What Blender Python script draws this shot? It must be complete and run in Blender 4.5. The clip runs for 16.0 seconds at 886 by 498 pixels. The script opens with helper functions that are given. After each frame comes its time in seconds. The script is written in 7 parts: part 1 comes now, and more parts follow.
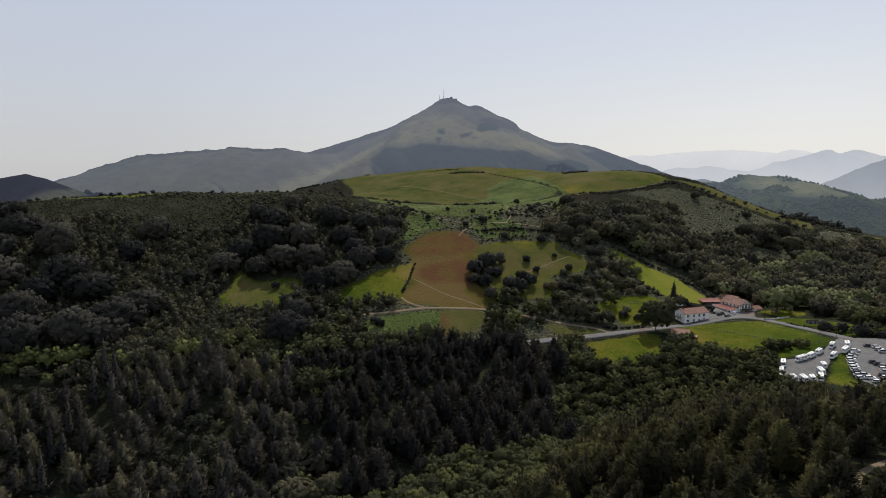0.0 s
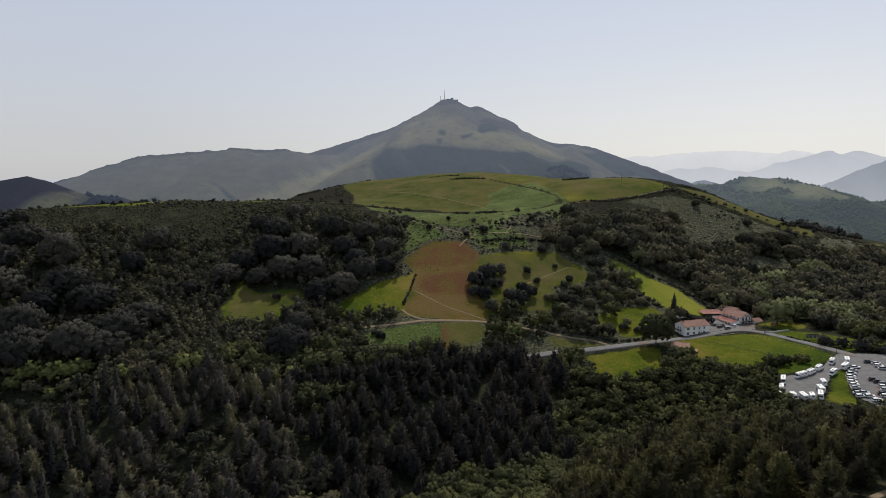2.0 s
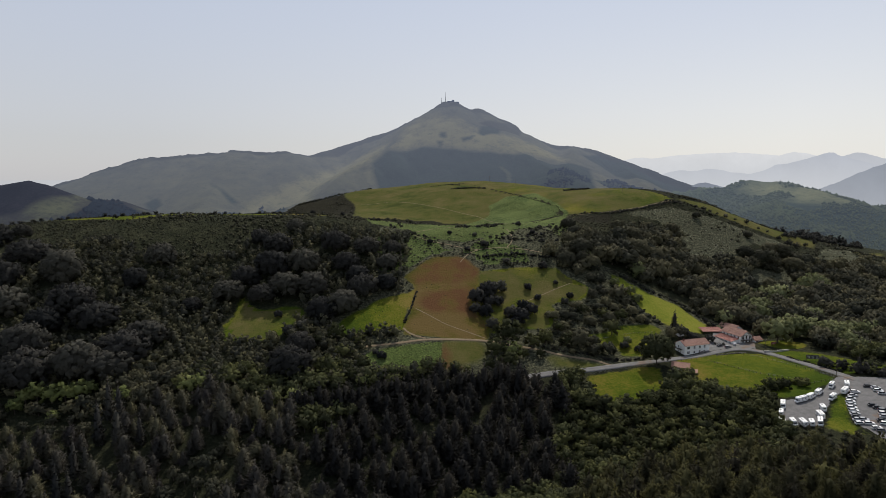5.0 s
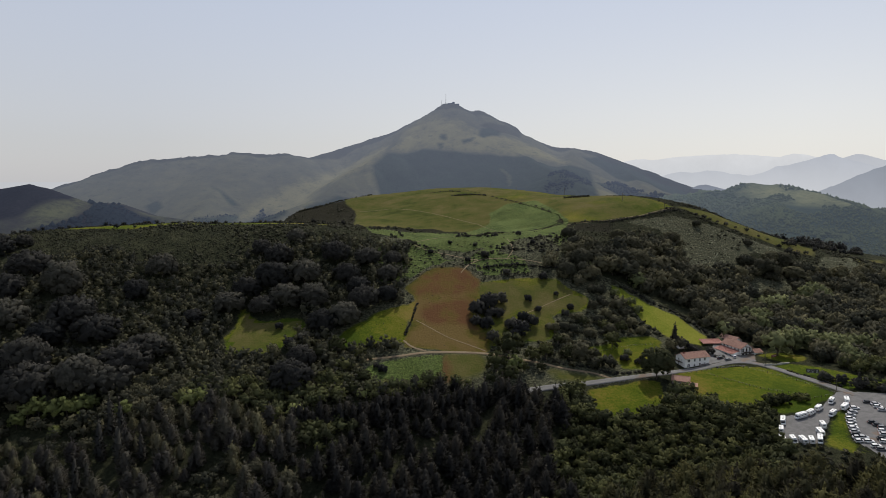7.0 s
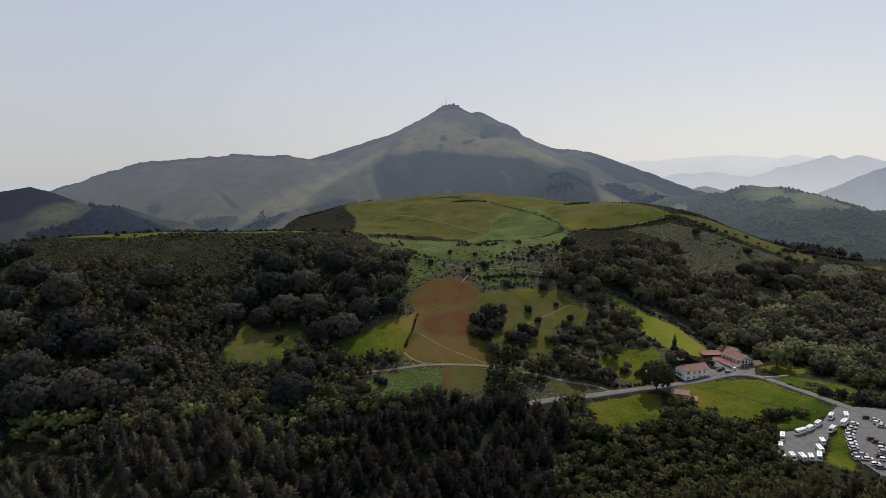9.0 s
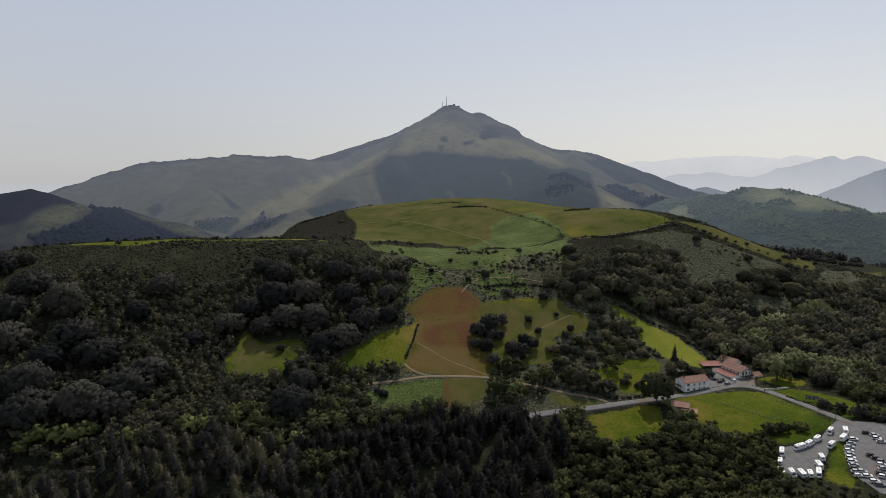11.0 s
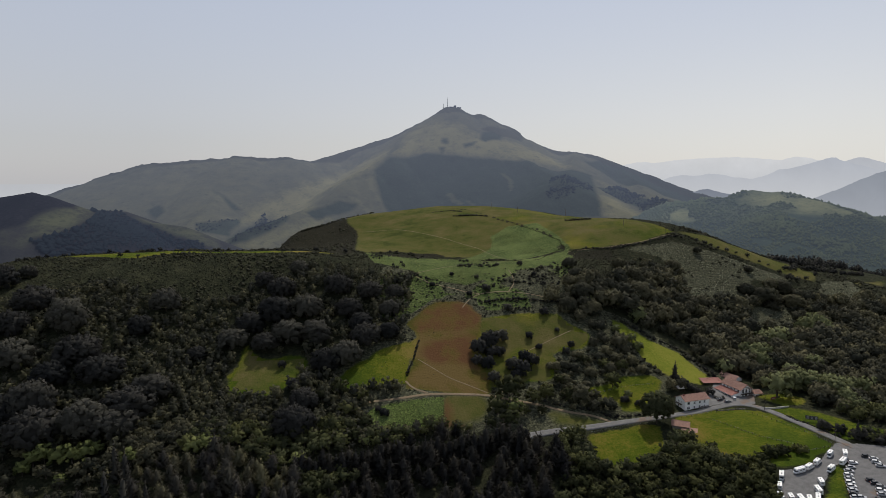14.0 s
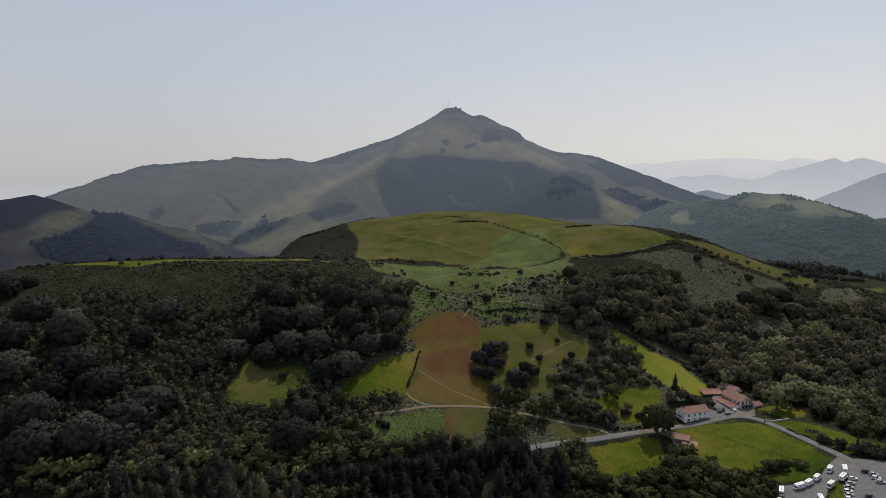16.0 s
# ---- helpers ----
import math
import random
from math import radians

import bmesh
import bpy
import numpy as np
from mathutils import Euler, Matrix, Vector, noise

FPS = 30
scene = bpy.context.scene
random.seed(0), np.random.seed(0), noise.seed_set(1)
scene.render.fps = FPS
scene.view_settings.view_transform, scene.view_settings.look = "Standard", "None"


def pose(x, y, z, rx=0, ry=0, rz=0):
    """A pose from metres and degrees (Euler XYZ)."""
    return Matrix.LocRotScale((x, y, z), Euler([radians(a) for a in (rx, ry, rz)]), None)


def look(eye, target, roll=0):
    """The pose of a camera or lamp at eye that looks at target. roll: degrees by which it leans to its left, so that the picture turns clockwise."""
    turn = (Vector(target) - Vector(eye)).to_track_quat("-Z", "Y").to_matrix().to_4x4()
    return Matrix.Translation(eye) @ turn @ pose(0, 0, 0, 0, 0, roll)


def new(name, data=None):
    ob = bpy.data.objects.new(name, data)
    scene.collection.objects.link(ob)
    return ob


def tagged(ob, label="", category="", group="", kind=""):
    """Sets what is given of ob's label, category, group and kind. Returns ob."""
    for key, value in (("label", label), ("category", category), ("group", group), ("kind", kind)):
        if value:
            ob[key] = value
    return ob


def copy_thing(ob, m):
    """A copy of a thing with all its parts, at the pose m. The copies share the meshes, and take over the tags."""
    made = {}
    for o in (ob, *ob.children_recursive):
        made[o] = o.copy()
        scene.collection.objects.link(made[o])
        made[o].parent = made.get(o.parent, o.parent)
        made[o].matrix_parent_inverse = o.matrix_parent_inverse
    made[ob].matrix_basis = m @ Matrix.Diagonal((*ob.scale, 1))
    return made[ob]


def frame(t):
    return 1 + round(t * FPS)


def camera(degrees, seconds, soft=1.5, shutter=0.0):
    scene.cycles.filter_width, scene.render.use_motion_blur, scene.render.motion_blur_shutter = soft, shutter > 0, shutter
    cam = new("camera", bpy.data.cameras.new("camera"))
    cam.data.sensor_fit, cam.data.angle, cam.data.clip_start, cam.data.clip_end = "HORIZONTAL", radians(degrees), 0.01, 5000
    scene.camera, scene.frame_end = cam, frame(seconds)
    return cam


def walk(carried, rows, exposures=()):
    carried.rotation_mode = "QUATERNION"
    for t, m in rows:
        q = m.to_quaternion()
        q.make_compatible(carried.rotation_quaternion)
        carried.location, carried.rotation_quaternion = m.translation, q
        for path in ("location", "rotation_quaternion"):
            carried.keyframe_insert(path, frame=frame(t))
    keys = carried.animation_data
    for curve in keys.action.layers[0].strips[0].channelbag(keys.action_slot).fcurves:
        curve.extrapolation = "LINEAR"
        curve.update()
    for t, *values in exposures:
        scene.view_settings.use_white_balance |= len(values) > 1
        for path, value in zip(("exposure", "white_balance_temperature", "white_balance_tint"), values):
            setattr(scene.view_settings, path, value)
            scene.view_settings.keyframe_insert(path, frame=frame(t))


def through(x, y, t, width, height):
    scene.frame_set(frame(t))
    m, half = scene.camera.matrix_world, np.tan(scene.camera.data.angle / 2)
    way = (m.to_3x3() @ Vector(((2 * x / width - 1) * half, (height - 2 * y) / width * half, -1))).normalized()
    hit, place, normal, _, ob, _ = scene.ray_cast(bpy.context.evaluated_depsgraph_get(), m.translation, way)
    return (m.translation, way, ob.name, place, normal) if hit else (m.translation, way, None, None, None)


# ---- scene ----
cam = camera(72.97, 16.0, 0.6)
PATH = [
    (0.0, 0.00, 0.00, 95.00, 83.443, 0.123, 0.000),
    (0.5, 0.01, 0.02, 97.08, 83.444, 0.113, 0.023),
    (1.0, 0.02, 0.04, 99.12, 83.432, 0.106, 0.044),
    (1.5, 0.03, 0.07, 101.16, 83.417, 0.098, 0.057),
    (2.0, 0.02, 0.11, 103.20, 83.409, 0.092, 0.074),
    (2.5, 0.00, 0.15, 105.26, 83.404, 0.086, 0.092),
    (3.0, -0.01, 0.17, 107.29, 83.396, 0.083, 0.108),
    (3.5, -0.01, 0.19, 109.31, 83.394, 0.080, 0.121),
    (4.0, -0.01, 0.21, 111.30, 83.403, 0.080, 0.133),
    (6.5, -0.10, 0.26, 121.14, 83.480, 0.107, 0.188),
    (7.0, -0.12, 0.31, 123.10, 83.496, 0.112, 0.194),
    (7.5, -0.14, 0.38, 125.05, 83.498, 0.117, 0.198),
    (8.0, -0.15, 0.45, 127.02, 83.507, 0.119, 0.200),
    (8.5, -0.16, 0.53, 128.99, 83.505, 0.115, 0.201),
    (9.0, -0.16, 0.59, 130.99, 83.508, 0.109, 0.202),
    (11.5, -0.22, 0.72, 140.92, 83.431, 0.077, 0.265),
    (12.0, -0.25, 0.74, 142.91, 83.417, 0.072, 0.281),
    (12.5, -0.26, 0.75, 144.90, 83.404, 0.063, 0.291),
    (13.0, -0.27, 0.77, 146.91, 83.404, 0.051, 0.303),
    (13.5, -0.30, 0.79, 148.93, 83.407, 0.040, 0.317),
    (14.0, -0.34, 0.83, 150.95, 83.412, 0.036, 0.329),
    (14.5, -0.36, 0.88, 152.95, 83.402, 0.034, 0.341),
    (15.0, -0.36, 0.95, 154.95, 83.396, 0.030, 0.357),
    (15.5, -0.37, 1.02, 156.98, 83.393, 0.029, 0.373),
    (16.0, -0.37, 1.09, 159.00, 83.390, 0.027, 0.382),
]
walk(cam, [(t, pose(*row)) for t, *row in PATH], [(0.0, 0.06), (8.0, 0.0), (16.0, -0.12)])

# ---- light: hazy summer sky, sun ahead and a little to the right ----
SUN_ELEVATION, SUN_AZIMUTH = 54.0, 18.0      # degrees; azimuth from straight ahead, to the right
world = bpy.data.worlds.new("hazy_sky")
scene.world = world
world.use_nodes = True
wn, wl = world.node_tree.nodes, world.node_tree.links
sky = wn.new("ShaderNodeTexSky")
sky.sky_type, sky.sun_disc = "NISHITA", False
sky.sun_elevation, sky.sun_rotation = radians(SUN_ELEVATION), radians(SUN_AZIMUTH)
sky.altitude, sky.air_density, sky.dust_density, sky.ozone_density = 400, 1.0, 1.6, 1.0
SKY_STRENGTH = 0.075
HAZE_AWAY, HAZE_SUNWARD, HAZE_HIGH = (0.6, 0.602, 0.628), (0.84, 0.825, 0.805), (0.705, 0.75, 0.865)
veil = wn.new("ShaderNodeMix")                # even summer haze over the clear sky
veil.data_type = "RGBA"
ray_up, lift = wn.new("ShaderNodeTexCoord"), wn.new("ShaderNodeSeparateXYZ")
thin = wn.new("ShaderNodeMapRange")            # the haze is thick near the horizon and thin overhead
for key, value in (("From Min", 0.1), ("From Max", 0.6), ("To Min", 0.78), ("To Max", 0.3)):
    thin.inputs[key].default_value = value
wl.new(ray_up.outputs["Generated"], lift.inputs[0])
wl.new(lift.outputs["Z"], thin.inputs["Value"])
wl.new(thin.outputs["Result"], veil.inputs["Factor"])
glare = wn.new("ShaderNodeMapRange")           # haze is brighter towards the sun's side
for key, value in (("From Min", -0.45), ("From Max", 0.5), ("To Min", 0.0), ("To Max", 1.0)):
    glare.inputs[key].default_value = value
wl.new(lift.outputs["X"], glare.inputs["Value"])
tint = wn.new("ShaderNodeMix")
tint.data_type = "RGBA"
tint.inputs["A"].default_value = (*(c / SKY_STRENGTH for c in HAZE_AWAY), 1)
tint.inputs["B"].default_value = (*(c / SKY_STRENGTH for c in HAZE_SUNWARD), 1)
wl.new(glare.outputs["Result"], tint.inputs["Factor"])
above = wn.new("ShaderNodeMapRange")           # and bluer higher up
for key, value in (("From Min", 0.06), ("From Max", 0.34), ("To Min", 0.0), ("To Max", 1.0)):
    above.inputs[key].default_value = value
wl.new(lift.outputs["Z"], above.inputs["Value"])
high_tint = wn.new("ShaderNodeMix")
high_tint.data_type = "RGBA"
high_tint.inputs["B"].default_value = (*(c / SKY_STRENGTH for c in HAZE_HIGH), 1)
wl.new(above.outputs["Result"], high_tint.inputs["Factor"])
wl.new(tint.outputs["Result"], high_tint.inputs["A"])
wl.new(high_tint.outputs["Result"], veil.inputs["B"])
wl.new(sky.outputs["Color"], veil.inputs["A"])
wn["Background"].inputs["Strength"].default_value = SKY_STRENGTH
wl.new(veil.outputs["Result"], wn["Background"].inputs["Color"])

sun = new("sun", bpy.data.lights.new("sun", "SUN"))
sun.data.energy, sun.data.angle, sun.data.color = 2.95, radians(0.6), (1.0, 0.925, 0.815)
sa, se = radians(SUN_AZIMUTH), radians(SUN_ELEVATION)
sun.matrix_world = look((0, 0, 400), (-math.sin(sa) * math.cos(se), -math.cos(sa) * math.cos(se), 400 - math.sin(se)))


# ---- materials ----
def nodes_of(name):
    m = bpy.data.materials.new(name)
    m.use_nodes = True
    return m, m.node_tree.nodes, m.node_tree.links


def tex_noise(n, l, scale, detail=4, rough=0.6, coord=None):
    t = n.new("ShaderNodeTexNoise")
    t.inputs["Scale"].default_value, t.inputs["Detail"].default_value, t.inputs["Roughness"].default_value = scale, detail, rough
    if coord is not None:
        l.new(coord, t.inputs["Vector"])
    return t.outputs["Fac"]


def math_node(n, l, op, a, b=0.0, clamp=False):
    m = n.new("ShaderNodeMath")
    m.operation, m.use_clamp = op, clamp
    for i, v in enumerate((a, b)):
        if isinstance(v, (int, float)):
            m.inputs[i].default_value = v
        else:
            l.new(v, m.inputs[i])
    return m.outputs[0]


def ramp(n, l, fac, stops):
    r = n.new("ShaderNodeValToRGB")
    e = r.color_ramp.elements
    while len(e) < len(stops):
        e.new(0.5)
    for k, (p, c) in enumerate(stops):
        e[k].position, e[k].color = p, (*c, 1)
    l.new(fac, r.inputs[0])
    return r.outputs[0]


def blend(n, l, fac, a, b):
    m = n.new("ShaderNodeMix")
    m.data_type = "RGBA"
    for sock, v in ((m.inputs["Factor"], fac), (m.inputs["A"], a), (m.inputs["B"], b)):
        if isinstance(v, float):
            sock.default_value = v
        elif isinstance(v, tuple):
            sock.default_value = (*v, 1)
        else:
            l.new(v, sock)
    return m.outputs["Result"]


def attribute(n, name):
    a = n.new("ShaderNodeAttribute")
    a.attribute_name = name
    return a.outputs["Fac"]


def bump(n, l, height, strength, distance):
    b = n.new("ShaderNodeBump")
    b.inputs["Strength"].default_value, b.inputs["Distance"].default_value = strength, distance
    l.new(height, b.inputs["Height"])
    return b.outputs["Normal"]


def world_place(n):
    return n.new("ShaderNodeNewGeometry").outputs["Position"]


def plain(name, colour, rough=0.6, metal=0.0, vary=0.12, scale=1.5, grain=0.02):
    """A painted, plastered or metal surface with slight stains and grain."""
    m, n, l = nodes_of(name)
    p = n["Principled BSDF"]
    co = n.new("ShaderNodeTexCoord").outputs["Object"]
    big, fine = tex_noise(n, l, scale, 5, 0.65, co), tex_noise(n, l, scale * 14, 3, 0.5, co)
    both = math_node(n, l, "ADD", math_node(n, l, "MULTIPLY", big, 0.7), math_node(n, l, "MULTIPLY", fine, 0.3))
    lo, hi = tuple(c * (1 - vary) for c in colour), tuple(min(1, c * (1 + vary)) for c in colour)
    l.new(ramp(n, l, both, [(0.3, lo), (0.7, hi)]), p.inputs["Base Color"])
    p.inputs["Roughness"].default_value, p.inputs["Metallic"].default_value = rough, metal
    if grain:
        l.new(bump(n, l, fine, 0.4, grain), p.inputs["Normal"])
    return m


def foliage(name, dark, mid, light, through=0.25, speckle=0.25):
    """Leaves: the tone changes from tree to tree and from clump to clump."""
    m, n, l = nodes_of(name)
    p, out = n["Principled BSDF"], n["Material Output"]
    info, geo = n.new("ShaderNodeObjectInfo"), n.new("ShaderNodeNewGeometry")
    tone = math_node(n, l, "FRACT", math_node(n, l, "ADD", attribute(n, "tone"), info.outputs["Random"]))
    leaf = math_node(n, l, "MULTIPLY", geo.outputs["Random Per Island"], speckle)
    fac = math_node(n, l, "ADD", math_node(n, l, "MULTIPLY", tone, 1.0 - speckle), leaf)
    col = ramp(n, l, fac, [(0.05, dark), (0.5, mid), (0.95, light)])
    l.new(col, p.inputs["Base Color"])
    p.inputs["Roughness"].default_value = 0.7
    p.inputs["Specular IOR Level"].default_value = 0.04
    tr, mix = n.new("ShaderNodeBsdfTranslucent"), n.new("ShaderNodeMixShader")
    l.new(col, tr.inputs["Color"])
    mix.inputs[0].default_value = through
    l.new(p.outputs[0], mix.inputs[1])
    l.new(tr.outputs[0], mix.inputs[2])
    l.new(mix.outputs[0], out.inputs["Surface"])
    return m


def ground_material():
    """Scrub floor, mown meadow, dry red bracken, green bracken, dark heath and bare earth, laid out by the sheet's own attributes."""
    m, n, l = nodes_of("hillside")
    p = n["Principled BSDF"]
    co = world_place(n)
    big, mid, fine = tex_noise(n, l, 0.012, 4, 0.6, co), tex_noise(n, l, 0.07, 5, 0.65, co), tex_noise(n, l, 0.6, 6, 0.7, co)
    wob = math_node(n, l, "MULTIPLY", math_node(n, l, "SUBTRACT", mid, 0.5), 9.0)
    wob = math_node(n, l, "ADD", wob, math_node(n, l, "MULTIPLY", math_node(n, l, "SUBTRACT", fine, 0.5), 4.0))

    def mask(name, soft=1.2, wobble=1.0):
        s = math_node(n, l, "ADD", attribute(n, name), math_node(n, l, "MULTIPLY", wob, wobble))
        return math_node(n, l, "ADD", math_node(n, l, "DIVIDE", s, soft), 0.5, True)

    spread = math_node(n, l, "ADD", math_node(n, l, "MULTIPLY", mid, 0.45), math_node(n, l, "MULTIPLY", fine, 0.55))
    scrub = ramp(n, l, spread, [(0.36, (0.014, 0.016, 0.01)), (0.48, (0.026, 0.029, 0.017)), (0.6, (0.052, 0.053, 0.03))])
    tiny = tex_noise(n, l, 2.6, 3, 0.6, co)
    lush = math_node(n, l, "ADD", math_node(n, l, "MULTIPLY", big, 0.4), math_node(n, l, "ADD", math_node(n, l, "MULTIPLY", spread, 0.35), math_node(n, l, "MULTIPLY", tiny, 0.25)))
    lush = math_node(n, l, "ADD", math_node(n, l, "MULTIPLY", math_node(n, l, "SUBTRACT", lush, 0.5), 1.7), 0.49)
    grass = ramp(n, l, lush, [(0.4, (0.04, 0.064, 0.008)), (0.46, (0.08, 0.102, 0.011)), (0.53, (0.118, 0.122, 0.016)), (0.62, (0.18, 0.14, 0.038))])
    lush_grass = ramp(n, l, lush, [(0.4, (0.036, 0.058, 0.006)), (0.47, (0.066, 0.09, 0.009)), (0.53, (0.105, 0.11, 0.014)), (0.6, (0.165, 0.122, 0.03))])
    mown_grass = ramp(n, l, lush, [(0.38, (0.1, 0.125, 0.016)), (0.5, (0.16, 0.182, 0.025)), (0.62, (0.215, 0.205, 0.04))])
    wide = tex_noise(n, l, 0.03, 3, 0.6, co)
    dull = math_node(n, l, "ADD", math_node(n, l, "MULTIPLY", wide, 0.65), math_node(n, l, "MULTIPLY", spread, 0.35))
    dull = math_node(n, l, "ADD", math_node(n, l, "MULTIPLY", math_node(n, l, "SUBTRACT", dull, 0.5), 1.5), 0.5)
    red = ramp(n, l, dull, [(0.38, (0.095, 0.076, 0.021)), (0.47, (0.112, 0.07, 0.026)), (0.56, (0.108, 0.056, 0.027))])
    fern = ramp(n, l, math_node(n, l, "ADD", math_node(n, l, "MULTIPLY", fine, 0.65), math_node(n, l, "MULTIPLY", wide, 0.35)), [(0.38, (0.034, 0.05, 0.018)), (0.48, (0.08, 0.108, 0.036)), (0.6, (0.135, 0.165, 0.058))])
    heath = ramp(n, l, fine, [(0.35, (0.014, 0.014, 0.01)), (0.65, (0.034, 0.032, 0.021))])
    # haze of the far ground, painted into its base colour by distance
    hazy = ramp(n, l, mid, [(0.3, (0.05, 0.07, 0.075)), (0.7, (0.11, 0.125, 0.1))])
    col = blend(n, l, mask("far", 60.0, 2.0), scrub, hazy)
    col = blend(n, l, mask("greyfern"), col, ramp(n, l, fine, [(0.38, (0.032, 0.034, 0.022)), (0.5, (0.068, 0.07, 0.045)), (0.62, (0.14, 0.14, 0.09))]))
    col = blend(n, l, mask("meadow", 2.0, 0.9), col, grass)
    pasture = ramp(n, l, math_node(n, l, "ADD", math_node(n, l, "MULTIPLY", wide, 0.5), math_node(n, l, "MULTIPLY", spread, 0.5)), [(0.39, (0.043, 0.056, 0.013)), (0.46, (0.074, 0.08, 0.021)), (0.53, (0.092, 0.087, 0.028)), (0.62, (0.122, 0.104, 0.042))])
    col = blend(n, l, mask("lush", 2.0, 0.9), col, lush_grass)
    col = blend(n, l, mask("mown", 2.0, 0.9), col, mown_grass)
    col = blend(n, l, mask("pasture", 5.0, 0.7), col, pasture)
    tan = ramp(n, l, dull, [(0.4, (0.068, 0.066, 0.014)), (0.48, (0.1, 0.081, 0.022)), (0.57, (0.128, 0.09, 0.034))])
    col = blend(n, l, mask("tan", 2.5, 0.5), col, tan)
    col = blend(n, l, mask("dry", 6.0, 1.3), col, red)
    col = blend(n, l, mask("bracken", 2.0, 1.0), col, fern)
    col = blend(n, l, mask("heath", 1.5, 1.6), col, heath)
    l.new(col, p.inputs["Base Color"])
    p.inputs["Roughness"].default_value = 0.95
    p.inputs["Specular IOR Level"].default_value = 0.02
    smooth = math_node(n, l, "MAXIMUM", mask("meadow", 4.0, 0.6), mask("pasture", 4.0, 0.4))
    relief = math_node(n, l, "SUBTRACT", 1.0, math_node(n, l, "MULTIPLY", smooth, 0.5))
    rough = n.new("ShaderNodeBump")
    l.new(relief, rough.inputs["Strength"])
    rough.inputs["Distance"].default_value = 1.3
    l.new(fine, rough.inputs["Height"])
    l.new(rough.outputs["Normal"], p.inputs["Normal"])
    return m


def mountain_material(name, wood, slope, pale, blue, air, far_at=3600.0):
    """Far slopes with the haze of miles of air painted in: woods, grass slopes, bushes and bare scree."""
    m, n, l = nodes_of(name)
    p = n["Principled BSDF"]
    co = world_place(n)
    big, mid, fine = tex_noise(n, l, 0.0022, 5, 0.6, co), tex_noise(n, l, 0.011, 6, 0.65, co), tex_noise(n, l, 0.06, 5, 0.7, co)

    def mask(name, wobble, soft):
        s = math_node(n, l, "ADD", attribute(n, name), math_node(n, l, "MULTIPLY", math_node(n, l, "SUBTRACT", mid, 0.5), wobble))
        s = math_node(n, l, "ADD", s, math_node(n, l, "MULTIPLY", math_node(n, l, "SUBTRACT", fine, 0.5), wobble * 0.5))
        return math_node(n, l, "ADD", math_node(n, l, "DIVIDE", s, soft), 0.5, True)

    both = math_node(n, l, "ADD", math_node(n, l, "MULTIPLY", big, 0.35), math_node(n, l, "ADD", math_node(n, l, "MULTIPLY", mid, 0.4), math_node(n, l, "MULTIPLY", fine, 0.25)))
    col = ramp(n, l, both, [(0.34, tuple(0.5 * a + 0.5 * b for a, b in zip(wood, slope))), (0.46, slope), (0.66, tuple(0.5 * a + 0.5 * b for a, b in zip(slope, pale)))])
    col = blend(n, l, mask("grass", 90.0, 80.0), col, ramp(n, l, math_node(n, l, "ADD", math_node(n, l, "MULTIPLY", mid, 0.55), math_node(n, l, "MULTIPLY", fine, 0.45)), [(0.3, slope), (0.5, pale), (0.66, tuple(c * 1.08 for c in pale))]))
    spots = math_node(n, l, "MULTIPLY", math_node(n, l, "SUBTRACT", tex_noise(n, l, 0.03, 3, 0.65, co), 0.6), 14.0, True)
    col = blend(n, l, math_node(n, l, "MULTIPLY", spots, 0.45), col, wood)
    col = blend(n, l, mask("wood", 44.0, 24.0), col, ramp(n, l, math_node(n, l, "ADD", math_node(n, l, "MULTIPLY", tex_noise(n, l, 0.11, 3, 0.6, co), 0.6), math_node(n, l, "MULTIPLY", mid, 0.4)), [(0.36, tuple(c * 0.75 for c in wood)), (0.52, wood), (0.66, tuple(c * 1.4 for c in wood))]))
    col = blend(n, l, math_node(n, l, "MULTIPLY", mask("rock", 60.0, 20.0), 0.75), col, tuple(0.35 * c for c in slope))
    col = blend(n, l, math_node(n, l, "MULTIPLY", mask("scree", 50.0, 14.0), 0.14), col, tuple(min(1, c * 1.6) for c in pale))
    # bluish haze tint mixed into the base colour
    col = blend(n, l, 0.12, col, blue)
    l.new(col, p.inputs["Base Color"])
    p.inputs["Roughness"].default_value, p.inputs["Specular IOR Level"].default_value = 1.0, 0.0
    l.new(bump(n, l, math_node(n, l, "ADD", math_node(n, l, "MULTIPLY", mid, 2.0), fine), 0.25, 6.0), p.inputs["Normal"])
    p.inputs["Emission Color"].default_value = (*air, 1)       # haze put in as emission of the far backdrop, growing with distance
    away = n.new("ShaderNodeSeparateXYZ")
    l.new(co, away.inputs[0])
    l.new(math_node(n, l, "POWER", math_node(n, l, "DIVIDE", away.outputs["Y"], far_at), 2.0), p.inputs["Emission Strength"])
    return m


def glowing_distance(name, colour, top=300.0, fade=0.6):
    """A far range that glows: its haze is painted in, paler towards its foot."""
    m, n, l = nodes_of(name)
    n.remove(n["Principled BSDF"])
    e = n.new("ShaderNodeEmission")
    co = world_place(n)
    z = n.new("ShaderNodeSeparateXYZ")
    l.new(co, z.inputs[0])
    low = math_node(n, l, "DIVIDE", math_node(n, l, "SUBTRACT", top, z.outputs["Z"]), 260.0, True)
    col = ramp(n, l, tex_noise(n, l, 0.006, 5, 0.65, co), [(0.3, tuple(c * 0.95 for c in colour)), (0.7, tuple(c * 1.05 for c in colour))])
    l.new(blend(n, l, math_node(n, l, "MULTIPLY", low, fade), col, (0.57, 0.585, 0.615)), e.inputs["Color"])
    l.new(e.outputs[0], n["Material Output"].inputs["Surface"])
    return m


